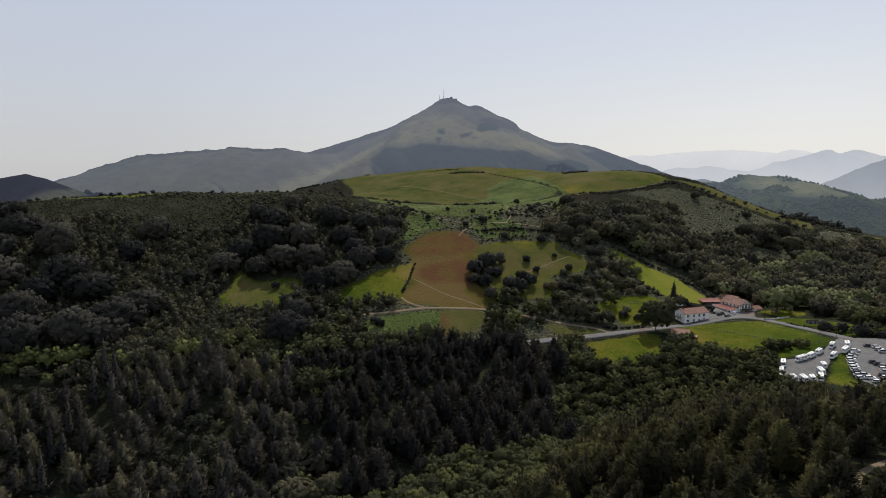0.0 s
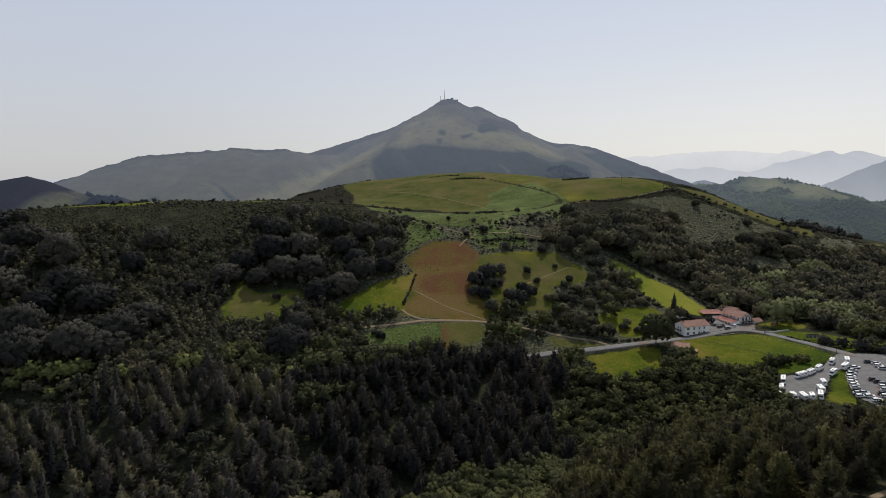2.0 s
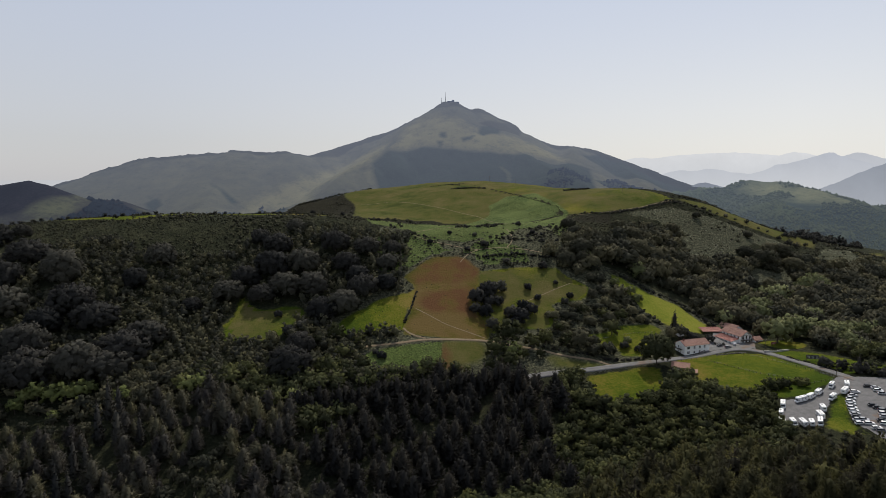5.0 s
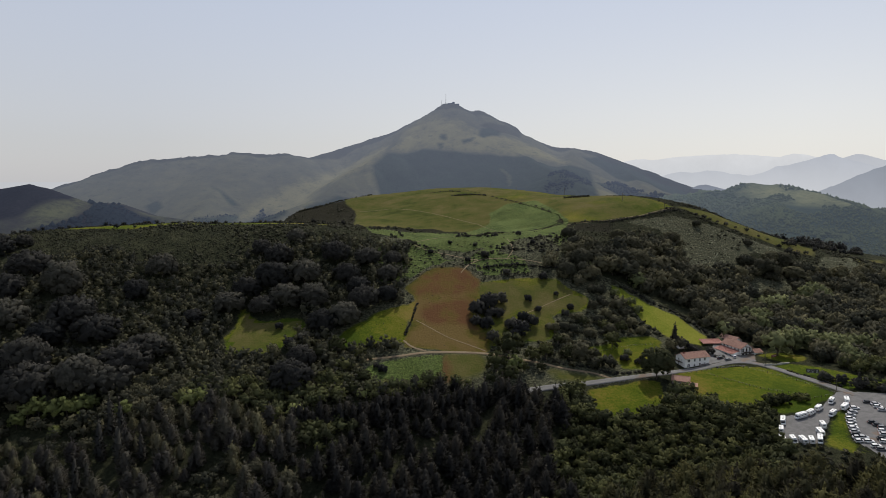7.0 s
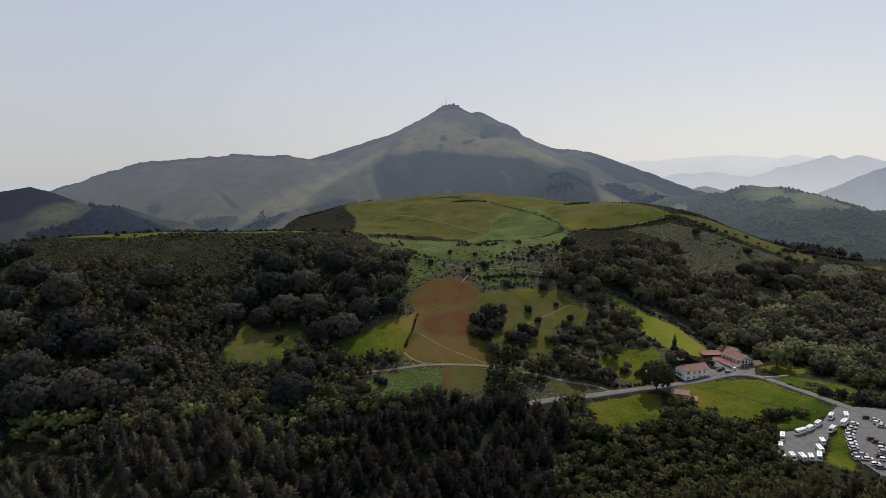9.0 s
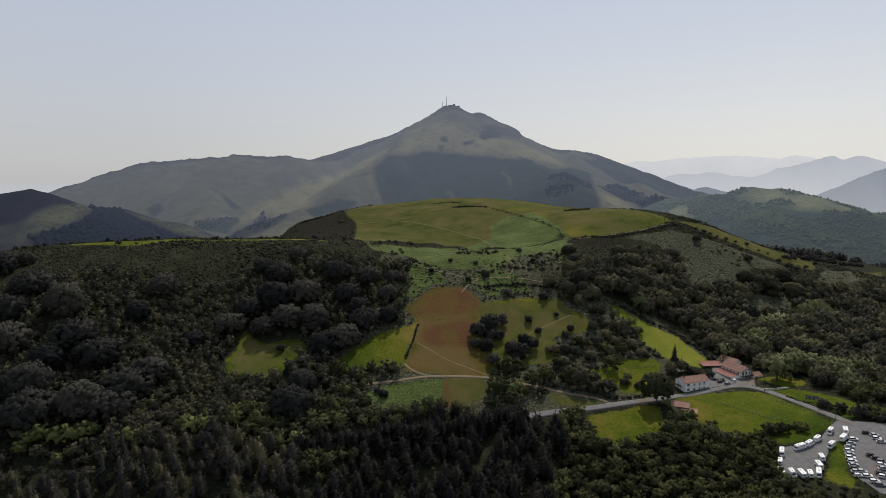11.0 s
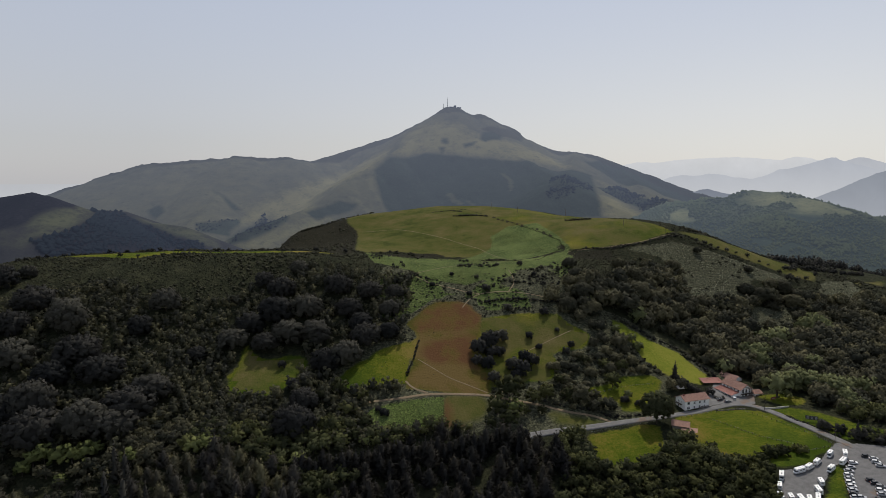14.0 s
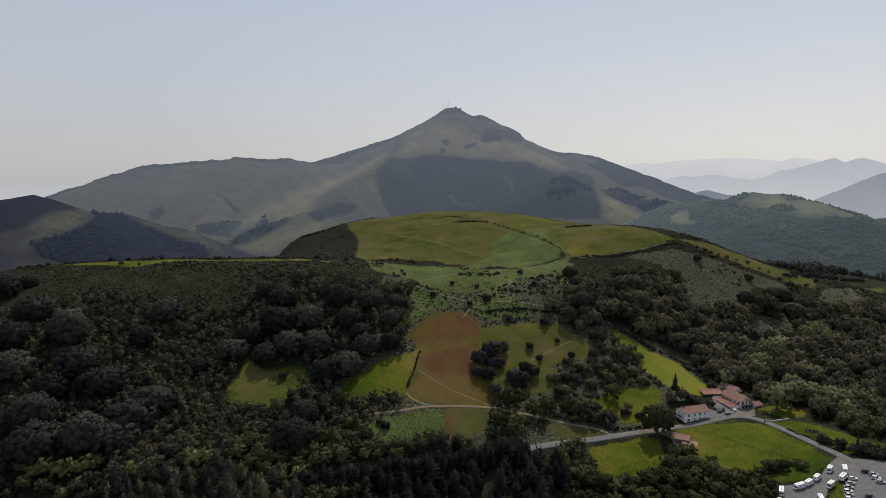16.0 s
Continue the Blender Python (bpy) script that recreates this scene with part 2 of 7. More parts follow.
M_GROUND = ground_material()
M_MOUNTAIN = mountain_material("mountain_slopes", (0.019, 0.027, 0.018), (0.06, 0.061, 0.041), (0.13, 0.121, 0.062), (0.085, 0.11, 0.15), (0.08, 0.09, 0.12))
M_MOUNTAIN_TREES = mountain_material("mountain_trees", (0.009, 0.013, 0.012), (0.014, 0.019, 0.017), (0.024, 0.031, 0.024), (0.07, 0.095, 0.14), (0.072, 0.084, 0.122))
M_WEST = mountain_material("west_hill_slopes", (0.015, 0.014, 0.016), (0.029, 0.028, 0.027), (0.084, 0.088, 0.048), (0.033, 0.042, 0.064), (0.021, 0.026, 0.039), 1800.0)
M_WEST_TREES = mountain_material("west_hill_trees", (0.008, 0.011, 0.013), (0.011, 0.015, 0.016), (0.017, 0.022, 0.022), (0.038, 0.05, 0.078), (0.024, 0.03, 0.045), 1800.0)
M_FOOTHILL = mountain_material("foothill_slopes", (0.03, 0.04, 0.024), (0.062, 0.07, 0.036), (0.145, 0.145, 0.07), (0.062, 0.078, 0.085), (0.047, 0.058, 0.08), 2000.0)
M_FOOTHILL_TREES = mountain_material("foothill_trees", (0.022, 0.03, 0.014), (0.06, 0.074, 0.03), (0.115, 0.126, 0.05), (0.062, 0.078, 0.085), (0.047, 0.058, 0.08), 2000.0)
M_PINE = foliage("pine_needles", (0.046, 0.043, 0.030), (0.069, 0.069, 0.036), (0.127, 0.121, 0.050), 0.42, 0.1)
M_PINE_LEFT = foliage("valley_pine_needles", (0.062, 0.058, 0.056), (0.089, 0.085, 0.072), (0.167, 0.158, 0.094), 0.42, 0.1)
M_SPRUCE = foliage("dark_conifer_needles", (0.031, 0.031, 0.030), (0.045, 0.044, 0.041), (0.065, 0.060, 0.050), 0.36, 0.1)
M_LEAF = foliage("broad_leaves", (0.057, 0.061, 0.034), (0.087, 0.096, 0.046), (0.140, 0.144, 0.057), 0.32, 0.15)
M_VALLEY = foliage("dark_broad_leaves", (0.045, 0.048, 0.036), (0.080, 0.078, 0.053), (0.161, 0.149, 0.086), 0.3, 0.15)
M_YOUNG = foliage("young_wood_leaves", (0.053, 0.054, 0.044), (0.079, 0.079, 0.054), (0.118, 0.112, 0.063), 0.28, 0.15)
M_SHRUB = foliage("shrub_leaves", (0.028, 0.031, 0.018), (0.056, 0.062, 0.027), (0.116, 0.118, 0.047), 0.3, 0.15)
M_SAGE = foliage("grey_green_leaves", (0.13, 0.145, 0.068), (0.18, 0.195, 0.093), (0.24, 0.255, 0.125), 0.32, 0.15)
M_OAK = foliage("oak_leaves", (0.026, 0.028, 0.028), (0.047, 0.046, 0.042), (0.084, 0.082, 0.066), 0.22, 0.12)
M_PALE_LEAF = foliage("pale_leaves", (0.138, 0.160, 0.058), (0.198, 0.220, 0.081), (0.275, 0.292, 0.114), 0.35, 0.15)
M_HEATH = foliage("heath_leaves", (0.022, 0.023, 0.015), (0.040, 0.041, 0.027), (0.072, 0.070, 0.043), 0.2)
M_GREY_BRACKEN = foliage("grey_bracken_fronds", (0.151, 0.162, 0.116), (0.253, 0.264, 0.187), (0.398, 0.400, 0.277), 0.25)
M_BRACKEN = foliage("bracken_fronds", (0.105, 0.155, 0.045), (0.16, 0.22, 0.06), (0.225, 0.285, 0.09), 0.3)
M_HILL_BRACKEN = foliage("hill_bracken_fronds", (0.086, 0.105, 0.039), (0.133, 0.155, 0.055), (0.196, 0.213, 0.082), 0.3)
M_BARK = plain("bark", (0.07, 0.055, 0.042), 0.9, vary=0.4, grain=0.05)


def asphalt(name, colour, earth):
    """Worn asphalt: pale wear, dark patches of repair and washed-out brown earth."""
    m, n, l = nodes_of(name)
    p = n["Principled BSDF"]
    co = world_place(n)
    big, mid, fine = tex_noise(n, l, 0.07, 3, 0.5, co), tex_noise(n, l, 0.35, 5, 0.65, co), tex_noise(n, l, 3.0, 3, 0.6, co)
    wear = math_node(n, l, "ADD", math_node(n, l, "MULTIPLY", mid, 0.65), math_node(n, l, "MULTIPLY", fine, 0.35))
    col = ramp(n, l, wear, [(0.34, tuple(c * 0.68 for c in colour)), (0.5, colour), (0.66, tuple(c * 1.3 for c in colour))])
    soil = math_node(n, l, "ADD", math_node(n, l, "DIVIDE", math_node(n, l, "SUBTRACT", math_node(n, l, "ADD", math_node(n, l, "MULTIPLY", big, 0.75), math_node(n, l, "MULTIPLY", mid, 0.25)), 1 - earth), 0.06), 0.5, True)
    l.new(blend(n, l, math_node(n, l, "MULTIPLY", soil, 0.75), col, (0.15, 0.1, 0.068)), p.inputs["Base Color"])
    p.inputs["Roughness"].default_value = 0.92
    l.new(bump(n, l, fine, 0.4, 0.02), p.inputs["Normal"])
    return m


M_ASPHALT = asphalt("asphalt", (0.135, 0.132, 0.13), 0.36)
M_ROAD = asphalt("worn_asphalt", (0.145, 0.142, 0.138), 0.4)
M_WHITE = plain("white_render", (0.86, 0.855, 0.83), 0.85, vary=0.06, scale=0.6)
M_TILE = plain("clay_tiles", (0.33, 0.19, 0.145), 0.85, vary=0.3, scale=0.9)
M_TILE_RED = plain("red_clay_tiles", (0.33, 0.15, 0.12), 0.85, vary=0.25, scale=0.9)


# ---- the lie of the land ----
# hills and hollows: x, y, height, spread
HILLS_FRONT = [(-330, 130, -41, 130), (-170, 190, -18, 90), (40, 240, -17, 75), (80, 150, 39, 60), (300, 80, 38, 140), (0, 0, 7, 120),
               (-240, 310, 19, 75), (-110, 310, 22, 65), (0, 310, 9, 65), (95, 290, 9, 60), (170, 285, 9, 60), (270, 310, 20, 90),
               (-450, 290, 29, 110), (0, -250, 37, 150), (300, -150, 37, 180), (-300, -150, 17, 160)]
HILLS_MIDDLE = [(-300, 420, 25, 75), (-190, 430, 11, 65), (-90, 410, 13, 65), (10, 400, 25, 65), (100, 380, 4, 60), (190, 385, 6, 60),
                (280, 420, -3, 80), (420, 420, 50, 120), (-400, 560, 42, 110), (-240, 530, 43, 75), (-110, 520, 47, 70), (10, 510, 44, 70),
                (120, 500, 48, 70), (230, 540, 15, 80), (370, 560, -12, 100), (560, 600, -2, 150), (-560, 420, 57, 130), (158, 368, -1.3, 16)]
HILLS_BACK = [(-330, 680, 43, 120), (-120, 640, 49, 90), (30, 640, 23, 90), (150, 640, 47, 90), (270, 660, 54, 80), (400, 690, 37, 90),
              (-60, 820, 44, 100), (80, 800, 44, 110), (220, 780, 35, 100), (-330, 900, 48, 200), (520, 850, 54, 160), (100, 960, 84, 150),
              (-520, 800, 31, 150), (-215, 800, 24, 45), (-150, 870, 28, 50), (-110, 930, 12, 55), (-50, 960, 20, 60), (20, 980, 11, 70)]
VALLEY_FLOOR = -30.0


def step_up(t):
    t = np.clip(t, 0, 1)
    return t * t * (3 - 2 * t)


def land(x, y):
    x, y = np.asarray(x, float), np.asarray(y, float)
    z = np.full(np.broadcast(x, y).shape, VALLEY_FLOOR)
    for hx, hy, h, s in HILLS_FRONT + HILLS_MIDDLE + HILLS_BACK:
        z = z + h * np.exp(-((x - hx) ** 2 + (y - hy) ** 2) / (2 * s * s))
    return z - 65 * step_up((y - 573) / 120) * step_up((-190 - x) / 90)      # the heath breaks off behind its crest


def fractal(x, y, size, seed, octaves=4):
    """Smooth value noise, about -1 to 1, on arrays."""
    total, gain = 0.0, 1.0
    for o in range(octaves):
        r = np.random.RandomState(seed + o).rand(256, 256) * 2 - 1
        u, v = x / size + 37.7, y / size + 81.3
        i, j = np.floor(u).astype(int), np.floor(v).astype(int)
        a, b = u - i, v - j
        a, b = a * a * (3 - 2 * a), b * b * (3 - 2 * b)
        i0, i1, j0, j1 = i % 256, (i + 1) % 256, j % 256, (j + 1) % 256
        total = total + gain * ((r[i0, j0] * (1 - a) + r[i1, j0] * a) * (1 - b) + (r[i0, j1] * (1 - a) + r[i1, j1] * a) * b)
        gain, size = gain * 0.5, size * 0.5
    return total


def inside(x, y, outline):
    """How far inside an outline a place lies, in metres; outside: minus."""
    x, y = np.asarray(x, float), np.asarray(y, float)
    near, odd = np.full(x.shape, 1e9), np.zeros(x.shape, bool)
    for (ax, ay), (bx, by) in zip(outline, outline[1:] + outline[:1]):
        dx, dy = bx - ax, by - ay
        s = np.clip(((x - ax) * dx + (y - ay) * dy) / (dx * dx + dy * dy + 1e-9), 0, 1)
        near = np.minimum(near, np.hypot(x - ax - s * dx, y - ay - s * dy))
        if ay != by:
            odd ^= ((ay > y) != (by > y)) & (x < dx * (y - ay) / (by - ay) + ax)
    return np.where(odd, near, -near)


def beside(x, y, line, half):
    """The same for a strip of that half width along a line."""
    x, y = np.asarray(x, float), np.asarray(y, float)
    near = np.full(x.shape, 1e9)
    for (ax, ay), (bx, by) in zip(line, line[1:]):
        dx, dy = bx - ax, by - ay
        s = np.clip(((x - ax) * dx + (y - ay) * dy) / (dx * dx + dy * dy + 1e-9), 0, 1)
        near = np.minimum(near, np.hypot(x - ax - s * dx, y - ay - s * dy))
    return half - near


CLEARING = [(-149, 396), (-145, 403), (-148, 423), (-146, 427), (-141, 422), (-133, 414), (-122, 411), (-113, 416), (-100, 411), (-96, 400), (-102, 392), (-107, 383), (-106, 373), (-115, 371), (-142, 377)]
SLOPE_MEADOW = [(-74, 385), (-69, 392), (-58, 403), (-49, 415), (-39, 418), (-22, 422), (-24, 406), (-27, 388), (-29, 378), (-36, 380), (-51, 378), (-68, 373)]
RED_FIELD = [(-20, 452), (-10, 464), (6, 465), (17, 461), (25, 448), (25, 433), (23, 425), (17, 418), (16, 406), (21, 398), (28, 386), (28, 371), (3, 371), (-27, 375), (-24, 394), (-22, 411), (-21, 427), (-30, 440)]
BUSHY_MEADOW = [(25, 444), (39, 448), (61, 454), (86, 457), (91, 449), (108, 439), (104, 429), (90, 421), (75, 418), (77, 405), (71, 392), (57, 387), (28, 378), (23, 390), (19, 403), (17, 417), (24, 424)]
STEEP_MEADOW = [(126, 461), (136, 458), (154, 445), (173, 438), (182, 418), (186, 406), (174, 399), (166, 403), (152, 412), (143, 423), (139, 437), (131, 447)]
TREE_MEADOW = [(92, 386), (107, 392), (121, 402), (142, 406), (149, 403), (138, 383), (125, 365), (110, 364), (111, 378), (96, 380)]
FERN_PATCH = [(-51, 353), (-34, 361), (-7, 367), (-2, 367), (-2, 352), (-10, 343), (-29, 339), (-43, 341)]
TAN_PATCH = [(-3, 368), (20, 371), (27, 365), (21, 350), (4, 346), (-3, 353)]
ROAD_MEADOW = [(84, 343), (113, 349), (129, 351), (124, 326), (105, 315), (92, 312), (85, 322)]
FENCED_MEADOW = [(144, 360), (165, 364), (181, 366), (194, 356), (202, 329), (203, 306), (202, 300), (192, 295), (185, 296), (183, 307), (170, 304), (153, 300), (147, 299), (140, 332), (136, 349)]
FAR_MEADOW = [(197, 363), (210, 362), (218, 353), (224, 342), (231, 327), (239, 315), (233, 307), (230, 314), (221, 310), (213, 306), (210, 318), (206, 334), (203, 350)]
KNOLL_MEADOW = [(-139, 831), (-150, 900), (-110, 960), (-41, 990), (40, 960), (90, 870), (150, 780), (195, 710), (232, 665), (246, 650), (205, 622), (149, 607), (125, 606), (117, 594), (75, 568), (64, 596), (52, 619), (-1, 633), (-13, 644), (-57, 651), (-88, 612), (-99, 639), (-109, 722), (-119, 790)]
KNOLL_BRIGHT = [(40, 820), (66, 753), (108, 677), (122, 620), (126, 609), (149, 607), (205, 622), (246, 650), (232, 665), (195, 710), (150, 780), (90, 870), (40, 960)]
RIDGE_STRIP = [(249, 652), (291, 668), (344, 690), (391, 690), (421, 680), (399, 646), (371, 641), (325, 637), (288, 637)]
LEFT_STRIP = [(-381, 575), (-315, 570), (-243, 567), (-180, 567), (-100, 564), (-104, 558), (-150, 557), (-200, 556), (-240, 558), (-262, 550), (-285, 540), (-300, 546), (-334, 560)]
KNOLL_FERN = [(51, 691), (74, 722), (108, 720), (123, 654), (127, 615), (114, 575), (83, 553), (51, 605), (-1, 598), (49, 654)]
ROUGH_SLOPE = [(-60, 500), (-48, 438), (-30, 446), (-18, 457), (-8, 468), (5, 473), (20, 466), (27, 452), (60, 459), (88, 462), (114, 446), (122, 470), (112, 520), (110, 545), (76, 529), (56, 517), (42, 505), (17, 489), (-4, 496), (-23, 512), (-53, 538)]
MID_FERN = [(-77, 598), (-42, 605), (-5, 618), (31, 592), (62, 583), (85, 593), (115, 582), (130, 597), (108, 543), (76, 529), (56, 517), (42, 505), (17, 489), (-4, 496), (-23, 512), (-30, 520), (-53, 538)]
VERGE = [(165, 289), (176, 287), (186, 290), (195, 299), (204, 307), (203, 312), (190, 302), (184, 309), (170, 305), (158, 300), (156, 292)]
UPPER_STRIP = [(166, 352), (180, 362), (190, 356), (197, 335), (203, 312), (201, 304), (190, 308), (178, 322), (170, 338)]
INN_GREEN = [(204, 382), (222, 384), (230, 372), (222, 362), (208, 364)]
FIELD_ROUGH = [(-56, 338), (-80, 372), (-76, 390), (-50, 445), (-30, 472), (110, 474), (150, 462), (192, 425), (200, 398), (150, 402), (142, 362), (60, 343)]
LANE_BANK = [(62, 363), (75, 360), (92, 357), (99, 352), (85, 351), (66, 352)]
GRASS_ISLAND = [(169, 255), (177, 267), (185, 276.5), (190, 281), (198, 285), (188, 272), (180, 255), (181, 242), (172, 246)]
LOWER_FERN = [(-85, 613), (5, 619), (59, 577), (114, 575), (114, 551), (74, 524), (34, 526), (-15, 511), (-36, 525), (-68, 542)]
GREY_SLOPE = [(182, 604), (236, 626), (295, 624), (365, 630), (342, 611), (307, 599), (289, 567), (234, 533), (210, 528), (219, 563), (213, 595)]
GULLY_EDGE = [(284, 549), (327, 567), (321, 543), (298, 522), (273, 514), (273, 531)]
RED_UPPER = [(-20, 452), (-10, 464), (6, 465), (17, 461), (25, 448), (24, 435), (3, 432), (-21, 432), (-28, 440)]
RED_MIDDLE = [(-16, 417), (-5, 422), (22, 426), (17, 418), (16, 406), (21, 398), (28, 386), (25, 381), (14, 394), (3, 399), (-8, 398), (-16, 405)]
RED_EDGE = [(-4, 360), (1, 365), (3, 348), (8, 345), (-3, 344)]
EAST_SPUR = [(409, 648), (474, 698), (452, 625), (415, 614), (388, 618)]
EAST_STRIP = [(478, 700), (569, 772), (545, 740), (476, 687)]
HEATH_PATCH = [(120, 598), (165, 604), (160, 575), (125, 575)]
HEATH_BAND = [(-79, 604), (-70, 622), (-45, 640), (-13, 648), (-2, 640), (-7, 630), (-43, 618)]
HEATH_SIDE = [(-250, 790), (-215, 870), (-150, 900), (-139, 831), (-119, 790), (-109, 722), (-99, 639), (-88, 600), (-98, 552), (-130, 580), (-200, 660)]
TRAILS = [[(-20, 402), (1, 384), (26, 373)], [(-112, 784), (-66, 766), (-1, 704), (36, 659), (63, 589)], [(122, 601), (166, 609), (205, 622), (246, 646)],
          [(59, 577), (15, 554), (-11, 528), (-30, 511), (-15, 494), (4, 484), (18, 476), (26, 475)],
          [(52, 412), (58, 416), (69, 424), (81, 433), (93, 441)], [(54, 521), (56, 505), (56, 490), (50, 479)], [(12, 457), (17, 467), (26, 475), (40, 478), (54, 478), (70, 476), (88, 471)]]
DARK_TRAIL = [(7, 847), (43, 790), (77, 739), (107, 691), (118, 647), (119, 608), (88, 588), (59, 577)]
LANE = [(-49, 362), (-31, 365), (-14, 369), (4, 370), (28, 371), (40, 369), (61, 367), (75, 363), (92, 361), (102, 354)]
LANE_END = [(-27, 381), (-23, 374), (-12, 370)]
ROAD = [(-75, 309), (-41, 317), (-3, 327), (40, 338), (64, 345), (85, 349), (107, 354), (129, 358), (145, 362), (166, 367), (180, 371), (190, 370), (197, 362), (202, 344), (206, 324), (209, 309), (211, 298)]
LOT_VANS = [(166, 287), (176, 285), (186, 288), (196, 298), (206, 306), (216, 300), (210, 290), (199, 286), (190, 282), (185, 277), (177, 268), (168, 256), (153, 262)]
LOT_CARS = [(206, 304), (216, 302), (240, 290), (262, 270), (230, 222), (193, 228), (182, 239), (181, 255), (189, 272), (200, 287)]
TRACK_CORNER = [(95, 131), (99, 137), (103, 140), (107, 142), (113, 146), (125, 154)]
BARN_YARD = [(127, 357), (150, 358), (151, 336), (146, 330), (131, 331)]
YARD = [(160, 368), (176, 372), (196, 368), (207, 392), (205, 404), (185, 404), (172, 384), (160, 374)]

OPEN = [CLEARING, SLOPE_MEADOW, RED_FIELD, BUSHY_MEADOW, STEEP_MEADOW, TREE_MEADOW, TAN_PATCH, ROAD_MEADOW, FENCED_MEADOW, FAR_MEADOW,
        KNOLL_MEADOW, RIDGE_STRIP, LEFT_STRIP, FERN_PATCH, KNOLL_FERN, LOWER_FERN, GRASS_ISLAND, LOT_VANS, LOT_CARS, YARD, BARN_YARD, LANE_BANK, INN_GREEN]


def any_inside(x, y, outlines):
    return np.max([inside(x, y, o) for o in outlines], axis=0)


def link_mesh(name, verts, tris, material, attributes=(), smooth=True, slots=None, link=True, normals=None):
    """A mesh from arrays of corners and triangles."""
    verts, tris = np.asarray(verts, np.float32), np.asarray(tris, np.int32)
    me = bpy.data.meshes.new(name)
    me.vertices.add(len(verts))
    me.vertices.foreach_set("co", verts.ravel())
    me.loops.add(tris.size)
    me.loops.foreach_set("vertex_index", tris.ravel())
    me.polygons.add(len(tris))
    k = tris.shape[1]
    me.polygons.foreach_set("loop_start", np.arange(0, tris.size, k, dtype=np.int32))
    me.polygons.foreach_set("loop_total", np.full(len(tris), k, np.int32))
    me.polygons.foreach_set("use_smooth", np.full(len(tris), smooth))
    for m in material if isinstance(material, (list, tuple)) else (material,):
        me.materials.append(m)
    if slots is not None:
        me.polygons.foreach_set("material_index", np.asarray(slots, np.int32))
    for key, values in attributes:
        me.attributes.new(key, "FLOAT", "POINT").data.foreach_set("value", np.asarray(values, np.float32))
    me.update(calc_edges=True)
    if normals is not None:
        me.normals_split_custom_set_from_vertices(np.asarray(normals, np.float32))
    return new(name, me) if link else me


def sheet(xs, ys):
    gx, gy = np.meshgrid(xs, ys)
    k = np.arange(gx.size).reshape(gx.shape)
    quads = np.stack([k[:-1, :-1], k[:-1, 1:], k[1:, 1:], k[1:, :-1]], -1).reshape(-1, 4)
    return gx.ravel(), gy.ravel(), quads


def spacing(lo, hi, step, outer):
    """Even steps from lo to hi, then ever longer ones out to +-outer."""
    grow, g = [], step
    while sum(grow) < outer:
        g = min(g * 1.12, 220)
        grow.append(g)
    out = np.cumsum(grow)
    return np.concatenate([(lo - out)[::-1], np.arange(lo, hi + step, step), hi + step + out])


gx, gy, gq = sheet(spacing(-440, 540, 5.0, 4600), spacing(100, 880, 5.0, 4000))
gz = land(gx, gy) + 0.5 * fractal(gx, gy, 26, 5) * np.clip(-any_inside(gx, gy, [LOT_VANS, LOT_CARS, YARD, FENCED_MEADOW]) / 6, 0, 1) * np.clip(-beside(gx, gy, ROAD, 5) / 6, 0, 1) * np.clip(-np.max([beside(gx, gy, t, 2.5) for t in TRAILS + [LANE, LANE_END, TRACK_CORNER, DARK_TRAIL]], axis=0) / 4, 0, 1)
far_drop = np.clip((np.hypot(gx, gy) - 1300) / 900, 0, 1)
gz = gz - 120 * far_drop
ground = link_mesh("ground", np.stack([gx, gy, gz], 1), gq, M_GROUND, [
    ("meadow", any_inside(gx, gy, [KNOLL_BRIGHT, CLEARING, BUSHY_MEADOW, SLOPE_MEADOW, STEEP_MEADOW, TREE_MEADOW, ROAD_MEADOW, FENCED_MEADOW, FAR_MEADOW, LEFT_STRIP, RED_FIELD, GRASS_ISLAND, INN_GREEN, VERGE])),
    ("pasture", np.maximum.reduce([any_inside(gx, gy, [RIDGE_STRIP, EAST_STRIP, LANE_BANK, TAN_PATCH]), np.minimum(inside(gx, gy, KNOLL_MEADOW), -inside(gx, gy, KNOLL_BRIGHT)), np.where(inside(gx, gy, KNOLL_BRIGHT) > 0, 2 + 5 * fractal(gx, gy, 42, 165, 3), -50), np.where(any_inside(gx, gy, [BUSHY_MEADOW, CLEARING]) > 0, 3 + 6 * fractal(gx, gy, 26, 163, 3), -50)])),
    ("lush", np.minimum(any_inside(gx, gy, [FENCED_MEADOW, ROAD_MEADOW]), -inside(gx, gy, UPPER_STRIP))),
    ("mown", inside(gx, gy, STEEP_MEADOW)),
    ("dry", any_inside(gx, gy, [RED_UPPER, RED_MIDDLE, RED_EDGE])),
    ("tan", inside(gx, gy, RED_FIELD)),
    ("bracken", np.maximum(any_inside(gx, gy, [FERN_PATCH, KNOLL_FERN, LOWER_FERN, MID_FERN]), np.where(inside(gx, gy, ROUGH_SLOPE) > 0, 14 * fractal(gx, gy, 34, 161, 3), -50))),
    ("greyfern", any_inside(gx, gy, [GREY_SLOPE, GULLY_EDGE, EAST_SPUR, FIELD_ROUGH, ROUGH_SLOPE])),
    ("heath", np.maximum(any_inside(gx, gy, [HEATH_PATCH, HEATH_BAND, HEATH_SIDE]), beside(gx, gy, DARK_TRAIL, 2.0))),
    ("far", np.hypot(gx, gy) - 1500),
])
tagged(ground, "scrubby hillside ground with meadows, bracken and earth paths", "ground", kind="structure")


